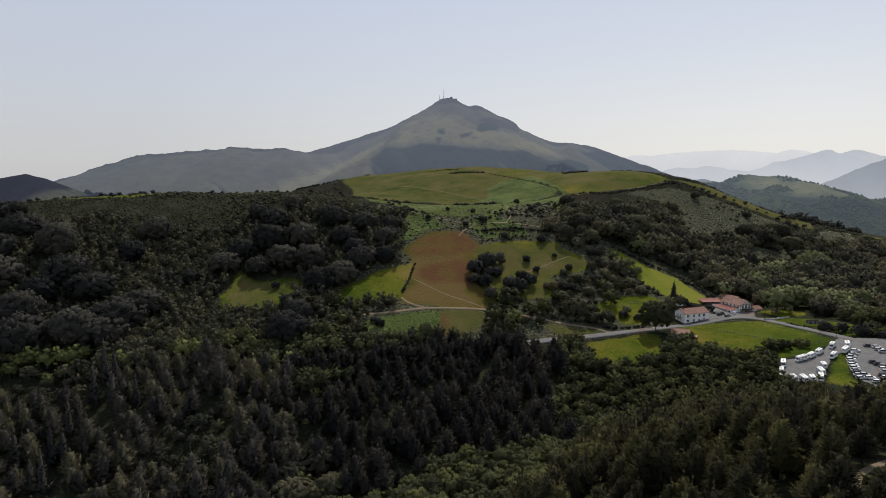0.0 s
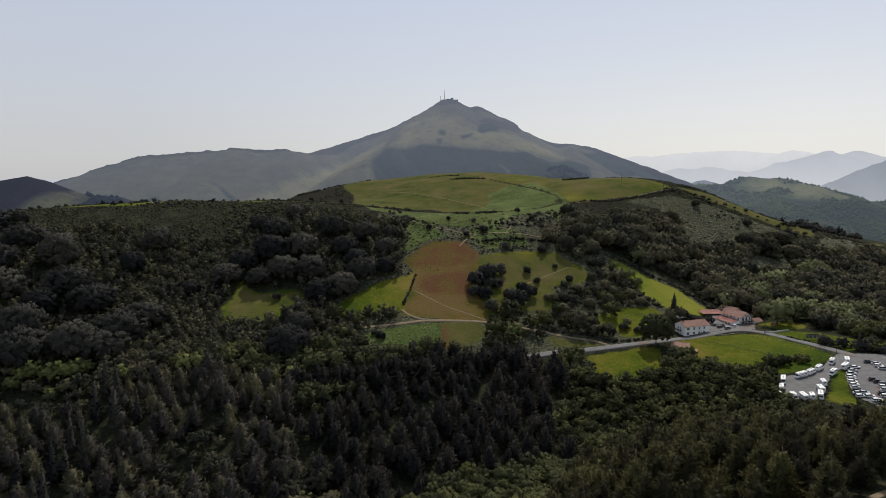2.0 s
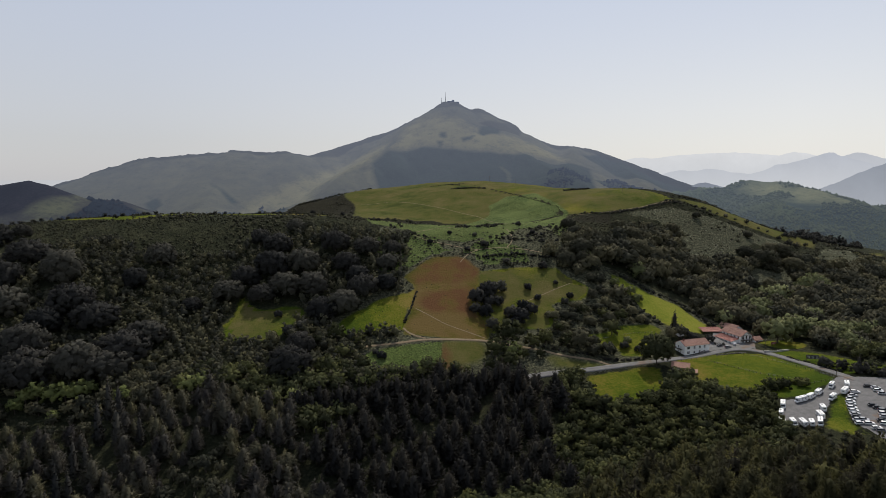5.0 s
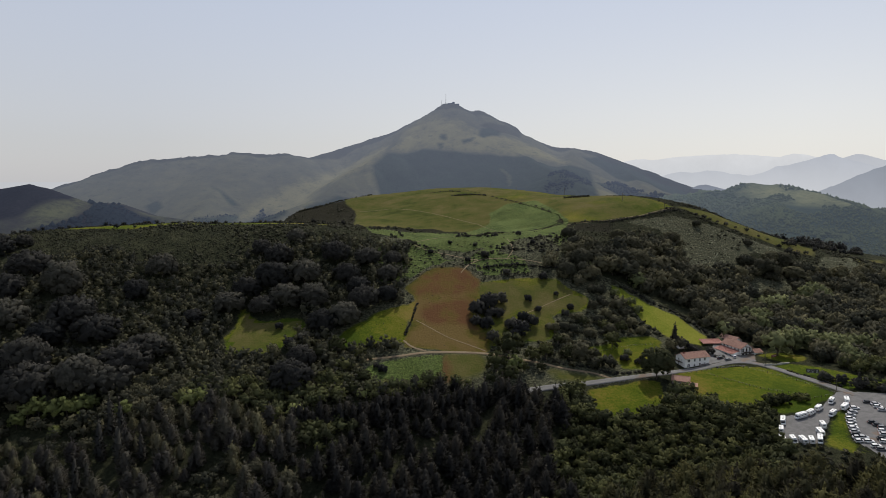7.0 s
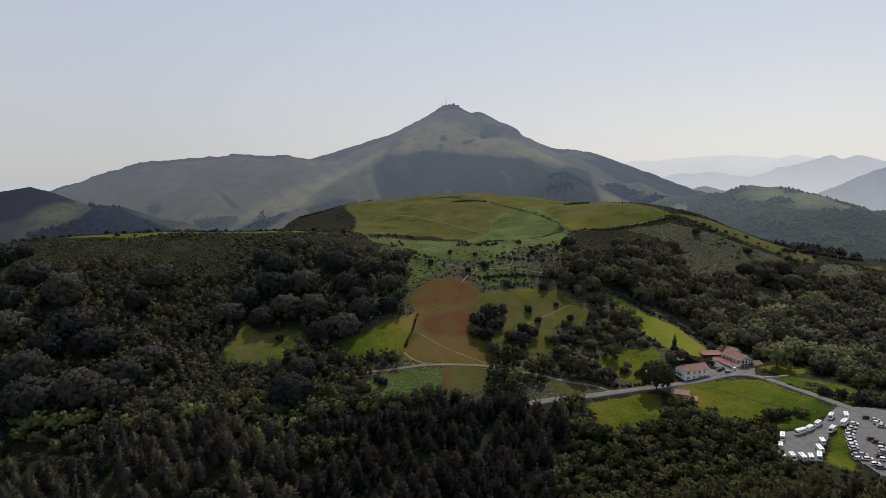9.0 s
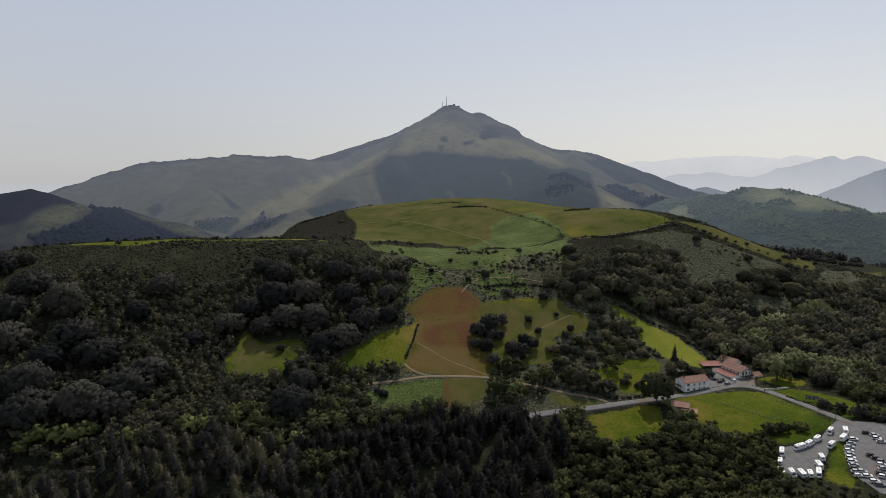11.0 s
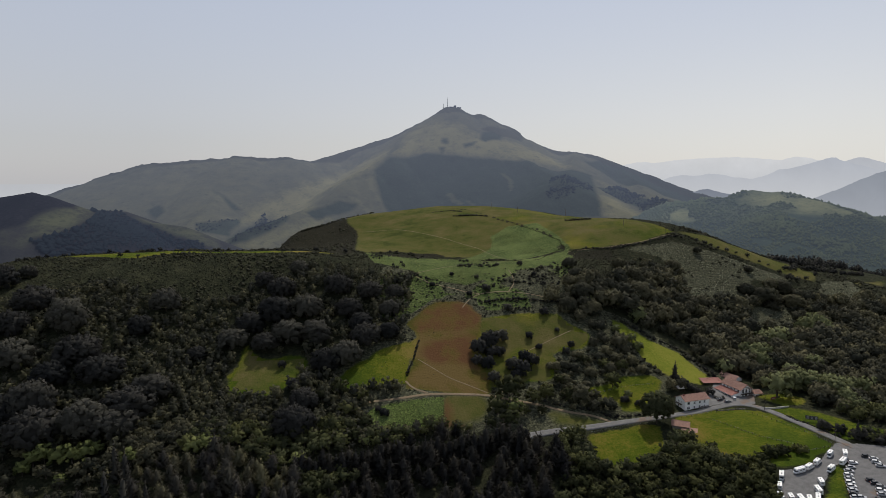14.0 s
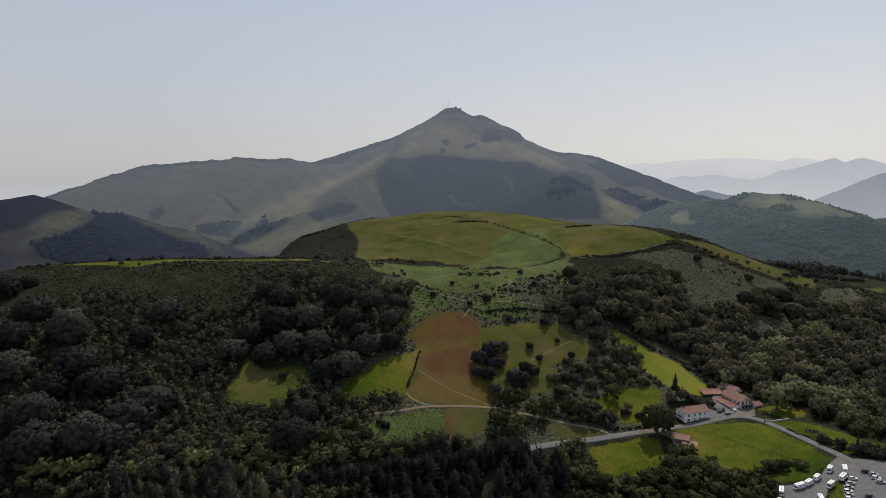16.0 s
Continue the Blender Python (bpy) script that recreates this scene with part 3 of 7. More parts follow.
# ---- mountains ----
def ridge_height(x, y, crest, slope, power=1.0):
    """The land under one crest line: it falls off to both sides."""
    best = np.full(x.shape, -1e9)
    for (ax, ay, az), (bx, by, bz) in zip(crest, crest[1:]):
        dx, dy = bx - ax, by - ay
        s = np.clip(((x - ax) * dx + (y - ay) * dy) / (dx * dx + dy * dy), 0, 1)
        d = np.hypot(x - ax - s * dx, y - ay - s * dy)
        best = np.maximum(best, az + s * (bz - az) - slope * 100 * (d / 100) ** power)
    return best


def soft_max(parts, k):
    top = np.max(parts, axis=0)
    return top + k * np.log(sum(np.exp((p - top) / k) for p in parts))


LEFT_CREST = [(-2473, 3300, -16), (-2217, 3400, 78), (-1916, 3450, 186), (-1799, 3480, 225), (-1610, 3500, 246), (-1536, 3510, 257), (-1422, 3520, 267), (-1294, 3530, 273), (-1250, 3530, 282), (-1236, 3530, 291), (-1193, 3530, 291), (-1172, 3530, 281), (-1151, 3530, 292), (-1130, 3530, 283), (-1052, 3540, 279), (-967, 3560, 279), (-931, 3570, 286), (-903, 3580, 275), (-823, 3650, 264), (-747, 3700, 279)]
MAIN_CREST = [(-747, 3700, 279), (-598, 3849, 343), (-493, 3872, 386), (-386, 3895, 422), (-300, 3900, 450), (-250, 3900, 478), (-225, 3900, 480), (-152, 3900, 512), (-106, 3900, 540), (-59, 3900, 573), (-20, 3900, 603), (-8, 3900, 611), (10, 3900, 610), (48, 3900, 614), (62, 3900, 611), (79, 3900, 598), (110, 3900, 582), (150, 3900, 568), (173, 3900, 566), (219, 3900, 571), (250, 3900, 558), (297, 3900, 532), (344, 3900, 507), (406, 3900, 490), (445, 3900, 470), (466, 3900, 447), (477, 3900, 421), (503, 3894, 404), (529, 3885, 391), (603, 3860, 362), (705, 3825, 342), (777, 3800, 332), (847, 3775, 317), (936, 3743, 295), (1051, 3650, 244), (1272, 3500, 146), (1472, 3350, 59), (1620, 3200, -11)]
SPURS = [[(-76, 3850, 525), (-171, 3600, 402), (-316, 3350, 296), (-416, 3150, 212), (-482, 3000, 140), (-588, 2700, 41), (-688, 2500, -9), (-782, 2350, -44)],
         [(209, 3840, 523), (271, 3700, 443), (289, 3500, 341), (427, 3300, 260), (539, 2900, 154), (669, 2650, 55), (828, 2450, -18)],
         [(796, 3740, 325), (674, 3300, 214), (530, 2850, 159), (428, 2700, 91)],
         [(1037, 3600, 219), (1009, 3000, 84), (1036, 2700, 53), (1055, 2500, 14)],
         [(-1183, 3500, 251), (-1177, 3200, 124), (-1114, 2800, 10), (-1094, 2500, -57)],
         [(-1700, 3470, 235), (-1720, 3200, 110), (-1700, 2900, 0)]]
WOODED_FACE = [(-381, 3148), (-315, 3316), (-117, 3382), (85, 3352), (339, 3298), (578, 3280), (802, 3328), (700, 2800), (645, 2500), (310, 2500), (-181, 2600), (-315, 2896), (-348, 3028)]
FACE_EAST = [(502, 2920), (600, 3040), (733, 3106), (691, 2872), (589, 2740), (547, 2644), (433, 2644)]
RIDGE_EAST = [(806, 3556), (941, 3690), (1026, 3640), (1151, 3590), (1330, 3480), (1480, 3358), (1432, 3300), (1127, 3124), (973, 3238), (915, 3442)]
WOOD_EAST = [(757, 3040), (938, 3262), (968, 2962), (1032, 2668), (1012, 2554), (906, 2626), (892, 2878)]
SPUR_HEATH = [(-613, 2608), (-499, 2800), (-418, 2824), (-447, 2740), (-561, 2580)]
UPPER_GRASS = [(-290, 3370), (-222, 3694), (-65, 3742), (62, 3664), (183, 3592), (395, 3556), (629, 3580), (666, 3364), (343, 3340), (86, 3376), (-118, 3418)]
SPUR_GRASS = [(-1005, 2750), (-915, 3020), (-721, 3321), (-577, 3604), (-335, 3559), (-388, 3166), (-465, 3080), (-573, 3033), (-658, 3022), (-606, 2609), (-859, 2921)]
SPUR_FOOT = [(-662, 2399), (-590, 2536), (-520, 2605), (-553, 2527), (-617, 2398), (-744, 2226), (-784, 2221)]
CLIFF = [(230, 3690), (330, 3650), (440, 3690), (480, 3860), (380, 3790)]
EAST_BAND = [(833, 3220), (932, 3113), (982, 2886), (950, 2824), (860, 3034)]
KNOB = [(193, 3549), (220, 3652), (280, 3676), (336, 3645), (315, 3565), (227, 3528)]
THICKETS = [[(-22, 3530), (6, 3526), (6, 3474), (-22, 3484)], [(-42, 3442), (-10, 3438), (-24, 3380)], [(95, 3467), (167, 3512), (155, 3478), (105, 3436)], [(-1483, 2964), (-1451, 3026), (-1377, 2917), (-1397, 2857)], [(-1213, 3119), (-1172, 3078), (-1005, 2920), (-1030, 2900)]]
WOOD_LEFT_FAR = [(-1093, 2604), (-1039, 2712), (-986, 2847), (-963, 2794), (-958, 2605), (-1009, 2574), (-1054, 2531)]
WOOD_LEFT_NEAR = [(-946, 2570), (-929, 2710), (-891, 2916), (-667, 2519), (-666, 2493), (-718, 2375), (-762, 2270), (-821, 2252)]
MOUNTAIN_WOODS = [WOODED_FACE, FACE_EAST, RIDGE_EAST, WOOD_EAST, SPUR_HEATH, WOOD_LEFT_FAR, WOOD_LEFT_NEAR, KNOB] + THICKETS
EAST_WEDGE = [(743, 2863), (820, 2890), (874, 2623), (819, 2425), (743, 2467), (656, 2518)]


def hill_height(x, y, crests, slopes, rough, k):
    warp = 40 * fractal(x, y, 420, 21, 3)
    if k > 10:
        warp = warp * np.clip((np.hypot(x - 100, y - 3900) - 500) / 500, 0, 1)
    z = soft_max([ridge_height(x + warp * 0.25, y + warp * 0.4, c, s, 1.06) for c, s in zip(crests, slopes)], k)
    if k > 10:
        below = np.max([ridge_height(x, y, c, 0.3) for c in crests[:2]], axis=0) - z
        z = z + np.clip(1 - np.abs(below) / 50, 0, 1) * 9 * (np.abs(fractal(x, y, 34, 41, 3)) - 0.3)
        gully = np.abs(fractal(x + 0.3 * warp, y * 0.45, 170, 45, 4))
        z = z - 13 * np.clip(0.5 - gully, 0, 1) * np.clip((z + 100) / 150, 0, 1) * np.clip(below / 60, 0, 1)
    z = z + rough * fractal(x, y, 300, 31, 5) * np.clip((z + 150) / 200, 0.2, 1) * (np.clip((np.hypot(x - 100, y - 3900) - 420) / 300, 0.15, 1) if k > 10 else 1)
    if k > 10:                                      # the crest breaks off in crags
        top = np.interp(x, [c[0] for c in MAIN_CREST[3:34]], [c[2] for c in MAIN_CREST[3:34]]) + 5 * fractal(x, y, 40, 47, 3)
        z = np.where((y > 3760) & (x > -480) & (x < 940), np.minimum(z, top), z)
    return np.maximum(z, -190)


MOUNTAIN_SLOPES = [0.42, 0.55, 0.5, 0.42, 0.42, 0.4, 0.4, 0.4]
SCREES = [[(14, 2974), (37, 2913), (71, 2867)], [(106, 2887), (128, 2837)], [(299, 3144), (324, 3086), (319, 2973)], [(-460, 2861), (-398, 2824), (-351, 2768)], [(-395, 3037), (-356, 2957), (-322, 2883)], [(-995, 2535), (-940, 2400), (-851, 2208)]]


def mountain(name, label, xs, ys, crests, slopes, rough, wood, grass, material, k):
    x, y, q = sheet(xs, ys)
    z = hill_height(x, y, crests, slopes, rough, k)
    none = np.full(x.shape, -200.0)
    return tagged(link_mesh(name, np.stack([x, y, z], 1), q, material, [
        ("wood", any_inside(x, y, wood)), ("grass", any_inside(x, y, grass)),
        ("rock", np.max([beside(x, y, [c[:2] for c in crests[0]], 40), beside(x, y, [c[:2] for c in crests[1]], 75), inside(x, y, CLIFF) + 15], axis=0) if k > 10 else none),
        ("scree", np.max([beside(x, y, line, 12) for line in SCREES], axis=0) if k > 10 else none)]), label, "mountain", kind="structure")


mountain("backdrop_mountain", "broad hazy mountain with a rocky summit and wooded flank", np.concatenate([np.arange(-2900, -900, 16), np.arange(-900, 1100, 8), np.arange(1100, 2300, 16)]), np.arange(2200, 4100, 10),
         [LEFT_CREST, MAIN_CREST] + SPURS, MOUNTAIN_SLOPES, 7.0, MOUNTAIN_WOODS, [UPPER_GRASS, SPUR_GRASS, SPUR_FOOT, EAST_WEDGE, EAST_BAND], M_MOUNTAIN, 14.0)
LEFT_HILL = [(-1512, 1750, 58), (-1376, 1750, 88), (-1308, 1750, 97), (-1208, 1750, 112), (-1165, 1760, 107), (-1113, 1780, 76), (-1087, 1850, 62), (-1035, 1950, 50), (-939, 1900, 17), (-831, 1900, 2), (-724, 1900, -41)]
RIGHT_HILL = [(885, 2300, 50), (953, 2230, 84), (1010, 2210, 78), (1039, 2200, 76), (1077, 2200, 95), (1116, 2200, 103), (1168, 2190, 103), (1220, 2120, 94), (1250, 2030, 78), (1268, 2000, 60), (1305, 2000, 44), (1354, 2000, 26), (1391, 2000, 14), (1459, 2000, 24), (1560, 1980, 36)]
WEST_CRESTS, WEST_SLOPES = [LEFT_HILL, [(-1208, 1750, 112), (-1150, 1550, 20), (-1100, 1400, -60)]], [0.42, 0.42]
EAST_CRESTS, EAST_SLOPES = [RIGHT_HILL, [(1185, 2150, 103), (1080, 1950, 40), (980, 1700, -40)], [(1331, 2000, 36), (1250, 1800, -10), (1200, 1600, -60)], [(885, 2300, 50), (760, 2080, 0), (700, 1800, -60)]], [0.4, 0.36, 0.36, 0.3]
EAST_GRASS = [[(1050, 2144), (1111, 2154), (1195, 2098), (1258, 2035), (1305, 1920), (1245, 1934), (1174, 1972), (1159, 2031), (1109, 2052)], [(904, 2338), (952, 2308), (954, 2218), (917, 2266)], [(800, 2200), (870, 2180), (850, 2080), (780, 2100)]]
WEST_GRASS = [[(-1137, 1644), (-1103, 1681), (-1097, 1824), (-1043, 1768), (-1025, 1650), (-1040, 1579), (-1077, 1550)], [(-959, 1897), (-874, 1887), (-771, 1884), (-726, 1854), (-741, 1835), (-810, 1841), (-899, 1865)]]
WEST_WOOD = [(-1071, 1542), (-1035, 1571), (-1019, 1640), (-1033, 1752), (-1090, 1830), (-1045, 1911), (-927, 1879), (-830, 1835), (-735, 1817), (-712, 1785), (-780, 1500), (-1027, 1473)]
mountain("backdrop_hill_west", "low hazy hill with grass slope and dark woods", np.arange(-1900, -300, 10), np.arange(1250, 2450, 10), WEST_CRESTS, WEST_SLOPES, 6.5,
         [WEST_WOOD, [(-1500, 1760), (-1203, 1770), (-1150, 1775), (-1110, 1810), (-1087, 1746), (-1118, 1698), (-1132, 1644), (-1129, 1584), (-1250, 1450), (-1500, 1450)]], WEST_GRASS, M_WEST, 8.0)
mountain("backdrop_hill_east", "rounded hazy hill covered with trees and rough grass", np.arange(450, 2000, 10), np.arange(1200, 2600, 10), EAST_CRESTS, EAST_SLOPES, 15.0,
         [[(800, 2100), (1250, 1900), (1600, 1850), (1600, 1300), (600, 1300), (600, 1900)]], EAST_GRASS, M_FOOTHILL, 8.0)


def far_range(name, label, crest, foot, material):
    """A far range: a long wedge with its crest line roughened."""
    verts, quads = [], []
    fine = []
    for (ax, ay, az), (bx, by, bz) in zip(crest, crest[1:]):
        fine += [(ax + (bx - ax) * s / 12, ay + (by - ay) * s / 12, az + (bz - az) * s / 12) for s in range(12)]
    fine.append(crest[-1])
    for k, (x, y, z) in enumerate(fine):
        z += 5 * noise.noise((x / 60, y / 60, 3)) + 2.5 * noise.noise((x / 22, 9, 1))
        verts += [(x, y - 130, foot), (x, y - 40, z - 45), (x, y, z), (x, y + 90, foot)]
    for k in range(len(fine) - 1):
        quads += [(4 * k + j, 4 * k + 4 + j, 4 * k + 5 + j, 4 * k + 1 + j) for j in range(3)]
    return tagged(link_mesh(name, verts, quads, material), label, "mountain", kind="structure")


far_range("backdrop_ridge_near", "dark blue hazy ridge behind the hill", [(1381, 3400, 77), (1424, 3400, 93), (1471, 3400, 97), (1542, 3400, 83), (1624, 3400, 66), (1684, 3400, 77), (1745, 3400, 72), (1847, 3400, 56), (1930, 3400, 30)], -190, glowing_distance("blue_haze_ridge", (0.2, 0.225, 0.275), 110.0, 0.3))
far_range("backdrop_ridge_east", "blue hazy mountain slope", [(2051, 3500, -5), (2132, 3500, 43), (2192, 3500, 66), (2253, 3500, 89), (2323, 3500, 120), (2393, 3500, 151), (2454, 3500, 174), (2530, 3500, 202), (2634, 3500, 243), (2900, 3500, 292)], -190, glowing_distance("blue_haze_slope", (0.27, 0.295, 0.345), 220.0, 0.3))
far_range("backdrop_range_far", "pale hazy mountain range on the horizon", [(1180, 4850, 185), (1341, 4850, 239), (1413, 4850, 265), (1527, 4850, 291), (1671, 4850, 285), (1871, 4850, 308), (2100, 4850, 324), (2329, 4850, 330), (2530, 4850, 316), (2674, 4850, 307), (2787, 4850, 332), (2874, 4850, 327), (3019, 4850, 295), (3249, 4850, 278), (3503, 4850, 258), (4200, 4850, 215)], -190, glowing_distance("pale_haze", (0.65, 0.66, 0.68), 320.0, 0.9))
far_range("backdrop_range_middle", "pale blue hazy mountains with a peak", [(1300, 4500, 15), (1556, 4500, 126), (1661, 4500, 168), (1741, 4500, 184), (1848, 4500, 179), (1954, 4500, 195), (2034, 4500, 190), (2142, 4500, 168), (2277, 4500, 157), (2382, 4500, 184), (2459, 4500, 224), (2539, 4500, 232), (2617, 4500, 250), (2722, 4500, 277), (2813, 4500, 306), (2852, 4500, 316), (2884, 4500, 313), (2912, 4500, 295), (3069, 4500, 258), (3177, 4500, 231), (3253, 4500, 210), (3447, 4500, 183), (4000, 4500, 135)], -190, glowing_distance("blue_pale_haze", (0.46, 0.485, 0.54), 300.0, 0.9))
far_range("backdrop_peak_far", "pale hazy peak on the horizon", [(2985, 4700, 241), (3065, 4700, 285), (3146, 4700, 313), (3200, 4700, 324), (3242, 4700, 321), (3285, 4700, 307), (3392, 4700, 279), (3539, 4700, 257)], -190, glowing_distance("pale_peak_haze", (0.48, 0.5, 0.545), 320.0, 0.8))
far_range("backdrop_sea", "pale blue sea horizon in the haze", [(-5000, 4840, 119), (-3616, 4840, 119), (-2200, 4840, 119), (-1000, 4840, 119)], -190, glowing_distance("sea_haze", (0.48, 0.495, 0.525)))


# ---- road and car park ----
def ribbon(name, label, line, half, lift, material, step=2.0):
    pts = []
    for (ax, ay), (bx, by) in zip(line, line[1:]):
        k = max(1, int(math.hypot(bx - ax, by - ay) / step))
        pts += [(ax + (bx - ax) * s / k, ay + (by - ay) * s / k) for s in range(k)]
    pts = np.array(pts + [line[-1]], float)
    for _ in range(10):
        pts[1:-1] = 0.5 * pts[1:-1] + 0.25 * (pts[:-2] + pts[2:])
    way = np.gradient(pts, axis=0)
    way /= np.linalg.norm(way, axis=1)[:, None] + 1e-9
    side = np.stack([-way[:, 1], way[:, 0]], 1)
    cols = [pts + side * o for o in (-half - 0.3, -half, -half * 0.5, 0, half * 0.5, half, half + 0.3)]
    verts = np.concatenate([np.column_stack([c, np.maximum(land(c[:, 0], c[:, 1]), land(pts[:, 0], pts[:, 1]) * 0.6 + 0.4 * land(c[:, 0], c[:, 1])) + (lift if 0 < j < 6 else -0.4)]) for j, c in enumerate(cols)])
    m, quads = len(pts), []
    for j in range(len(cols) - 1):
        quads += [(j * m + k, (j + 1) * m + k, (j + 1) * m + k + 1, j * m + k + 1) for k in range(m - 1)]
    quads = [q[::-1] for q in quads]
    return tagged(link_mesh(name, verts, quads, material), label, "road", kind="structure")


def paved(name, label, outline, lift, material):
    """A paved area: a fine grid of the land, cut to the outline."""
    xs, ys = [p[0] for p in outline], [p[1] for p in outline]
    x, y, q = sheet(np.arange(min(xs) - 1, max(xs) + 2, 0.7), np.arange(min(ys) - 1, max(ys) + 2, 0.7))
    keep = inside(x, y, outline)[q].min(1) > 0
    return tagged(link_mesh(name, np.stack([x, y, land(x, y) + lift], 1), q[keep], material), label, "car park", kind="structure")


M_EARTH = plain("bare_earth", (0.19, 0.142, 0.085), 0.95, vary=0.35, scale=0.5, grain=0.05)
for k, trail in enumerate(TRAILS):
    ribbon("path", "narrow bare earth footpath on the hillside", trail, 0.22 if k < 2 else 0.16 if k == 4 else 0.32, 0.1, M_EARTH)
for trail, half in ((LANE, 0.85), (LANE_END, 0.6), (TRACK_CORNER, 0.85)):
    ribbon("path_lane", "pale earth farm lane", trail, half, 0.12, M_EARTH)
ribbon("road", "worn grey asphalt country road", ROAD, 2.15, 0.25, M_ROAD)
paved("pavement_van_park", "grey asphalt car park for camper vans", LOT_VANS, 0.18, M_ASPHALT)
paved("pavement_car_park", "grey asphalt car park for cars", LOT_CARS, 0.19, M_ASPHALT)
paved("pavement_yard", "pale asphalt forecourt between the houses", YARD, 0.2, M_ROAD)


# ---- trees: templates as arrays of corners and triangles ----
def ball(detail=1):
    bm = bmesh.new()
    bmesh.ops.create_icosphere(bm, subdivisions=detail, radius=1)
    bm.verts.index_update()
    v = np.array([p.co[:] for p in bm.verts])
    t = np.array([[q.index for q in f.verts] for f in bm.faces])
    bm.free()
    return v, t


BALL = ball(1)
FINE_BALL = ball(2)
OCTA = (np.array([(1, 0, 0), (0, 1, 0), (-1, 0, 0), (0, -1, 0), (0, 0, 1), (0, 0, -1)], float), np.array([(0, 1, 4), (1, 2, 4), (2, 3, 4), (3, 0, 4), (1, 0, 5), (2, 1, 5), (3, 2, 5), (0, 3, 5)]))


def unit(v):
    return v / (np.linalg.norm(v, axis=-1, keepdims=True) + 1e-9)


class Shape:
    """Collects corners and triangles, with the material slot of each (0 bark, 1 leaves) and the way each corner faces."""
    def __init__(self):
        self.v, self.t, self.s, self.f, self.n = [], [], [], [], 0

    def add(self, v, t, slot, facing=None):
        v, t = np.asarray(v, float), np.asarray(t, int)
        self.v.append(v)
        self.t.append(t + self.n)
        self.s.append(np.full(len(t), slot))
        self.f.append(np.zeros_like(v) if facing is None else unit(np.broadcast_to(facing, v.shape)))
        self.n += len(v)

    def done(self):
        return np.concatenate(self.v), np.concatenate(self.t), np.concatenate(self.s), np.concatenate(self.f)


def limb(shape, a, b, ra, rb, sides=5):
    a, b = np.asarray(a, float), np.asarray(b, float)
    d = (b - a) / (np.linalg.norm(b - a) + 1e-9)
    u = np.cross(d, (0.3, 0.9, 0.2))
    u /= np.linalg.norm(u)
    w = np.cross(d, u)
    ang = np.arange(sides) * 2 * np.pi / sides
    ring = np.cos(ang)[:, None] * u + np.sin(ang)[:, None] * w
    v = np.concatenate([a + ra * ring, b + rb * ring])
    t = []
    for k in range(sides):
        j = (k + 1) % sides
        t += [(k, j, sides + j), (k, sides + j, sides + k)]
    shape.add(v, t, 0)


def leaves(shape, centre, normal, size, rng, spread=0.38, facing=None):
    """Small leaf clumps: ragged triangles standing off the bough."""
    k = len(centre)
    nrm = normal + rng.normal(0, spread, (k, 3))
    nrm /= np.linalg.norm(nrm, axis=1)[:, None]
    u = np.cross(nrm, rng.normal(0, 1, (k, 3)))
    u /= np.linalg.norm(u, axis=1)[:, None] + 1e-9
    w = np.cross(nrm, u)
    s = (size * rng.uniform(0.55, 1.35, k))[:, None]
    v = np.stack([centre - u * s * 0.62 - w * s * 0.3, centre + u * s * 0.6 - w * s * rng.uniform(0.1, 0.5, (k, 1)), centre + w * s * 0.7], 1).reshape(-1, 3)
    facing = normal if facing is None else facing
    facing = unit(facing) + rng.normal(0, 0.14, (k, 3))
    shape.add(v, np.arange(3 * k).reshape(-1, 3), 1, np.repeat(facing, 3, axis=0))


def sprays(shape, centre, way, size, rng, facing):
    """Needle sprays: narrow blades that point outwards and up from the bough."""
    k = len(centre)
    way = unit(way + rng.normal(0, 0.42, (k, 3)))
    side = unit(np.cross(way, rng.normal(0, 1, (k, 3))))
    s = (size * rng.uniform(0.6, 1.35, k))[:, None]
    v = np.stack([centre - way * s * 0.55 - side * s * 0.2, centre - way * s * 0.45 + side * s * 0.2, centre + way * s * 0.85], 1).reshape(-1, 3)
    shape.add(v, np.arange(3 * k).reshape(-1, 3), 1, np.repeat(unit(facing) + rng.normal(0, 0.16, (k, 3)), 3, axis=0))


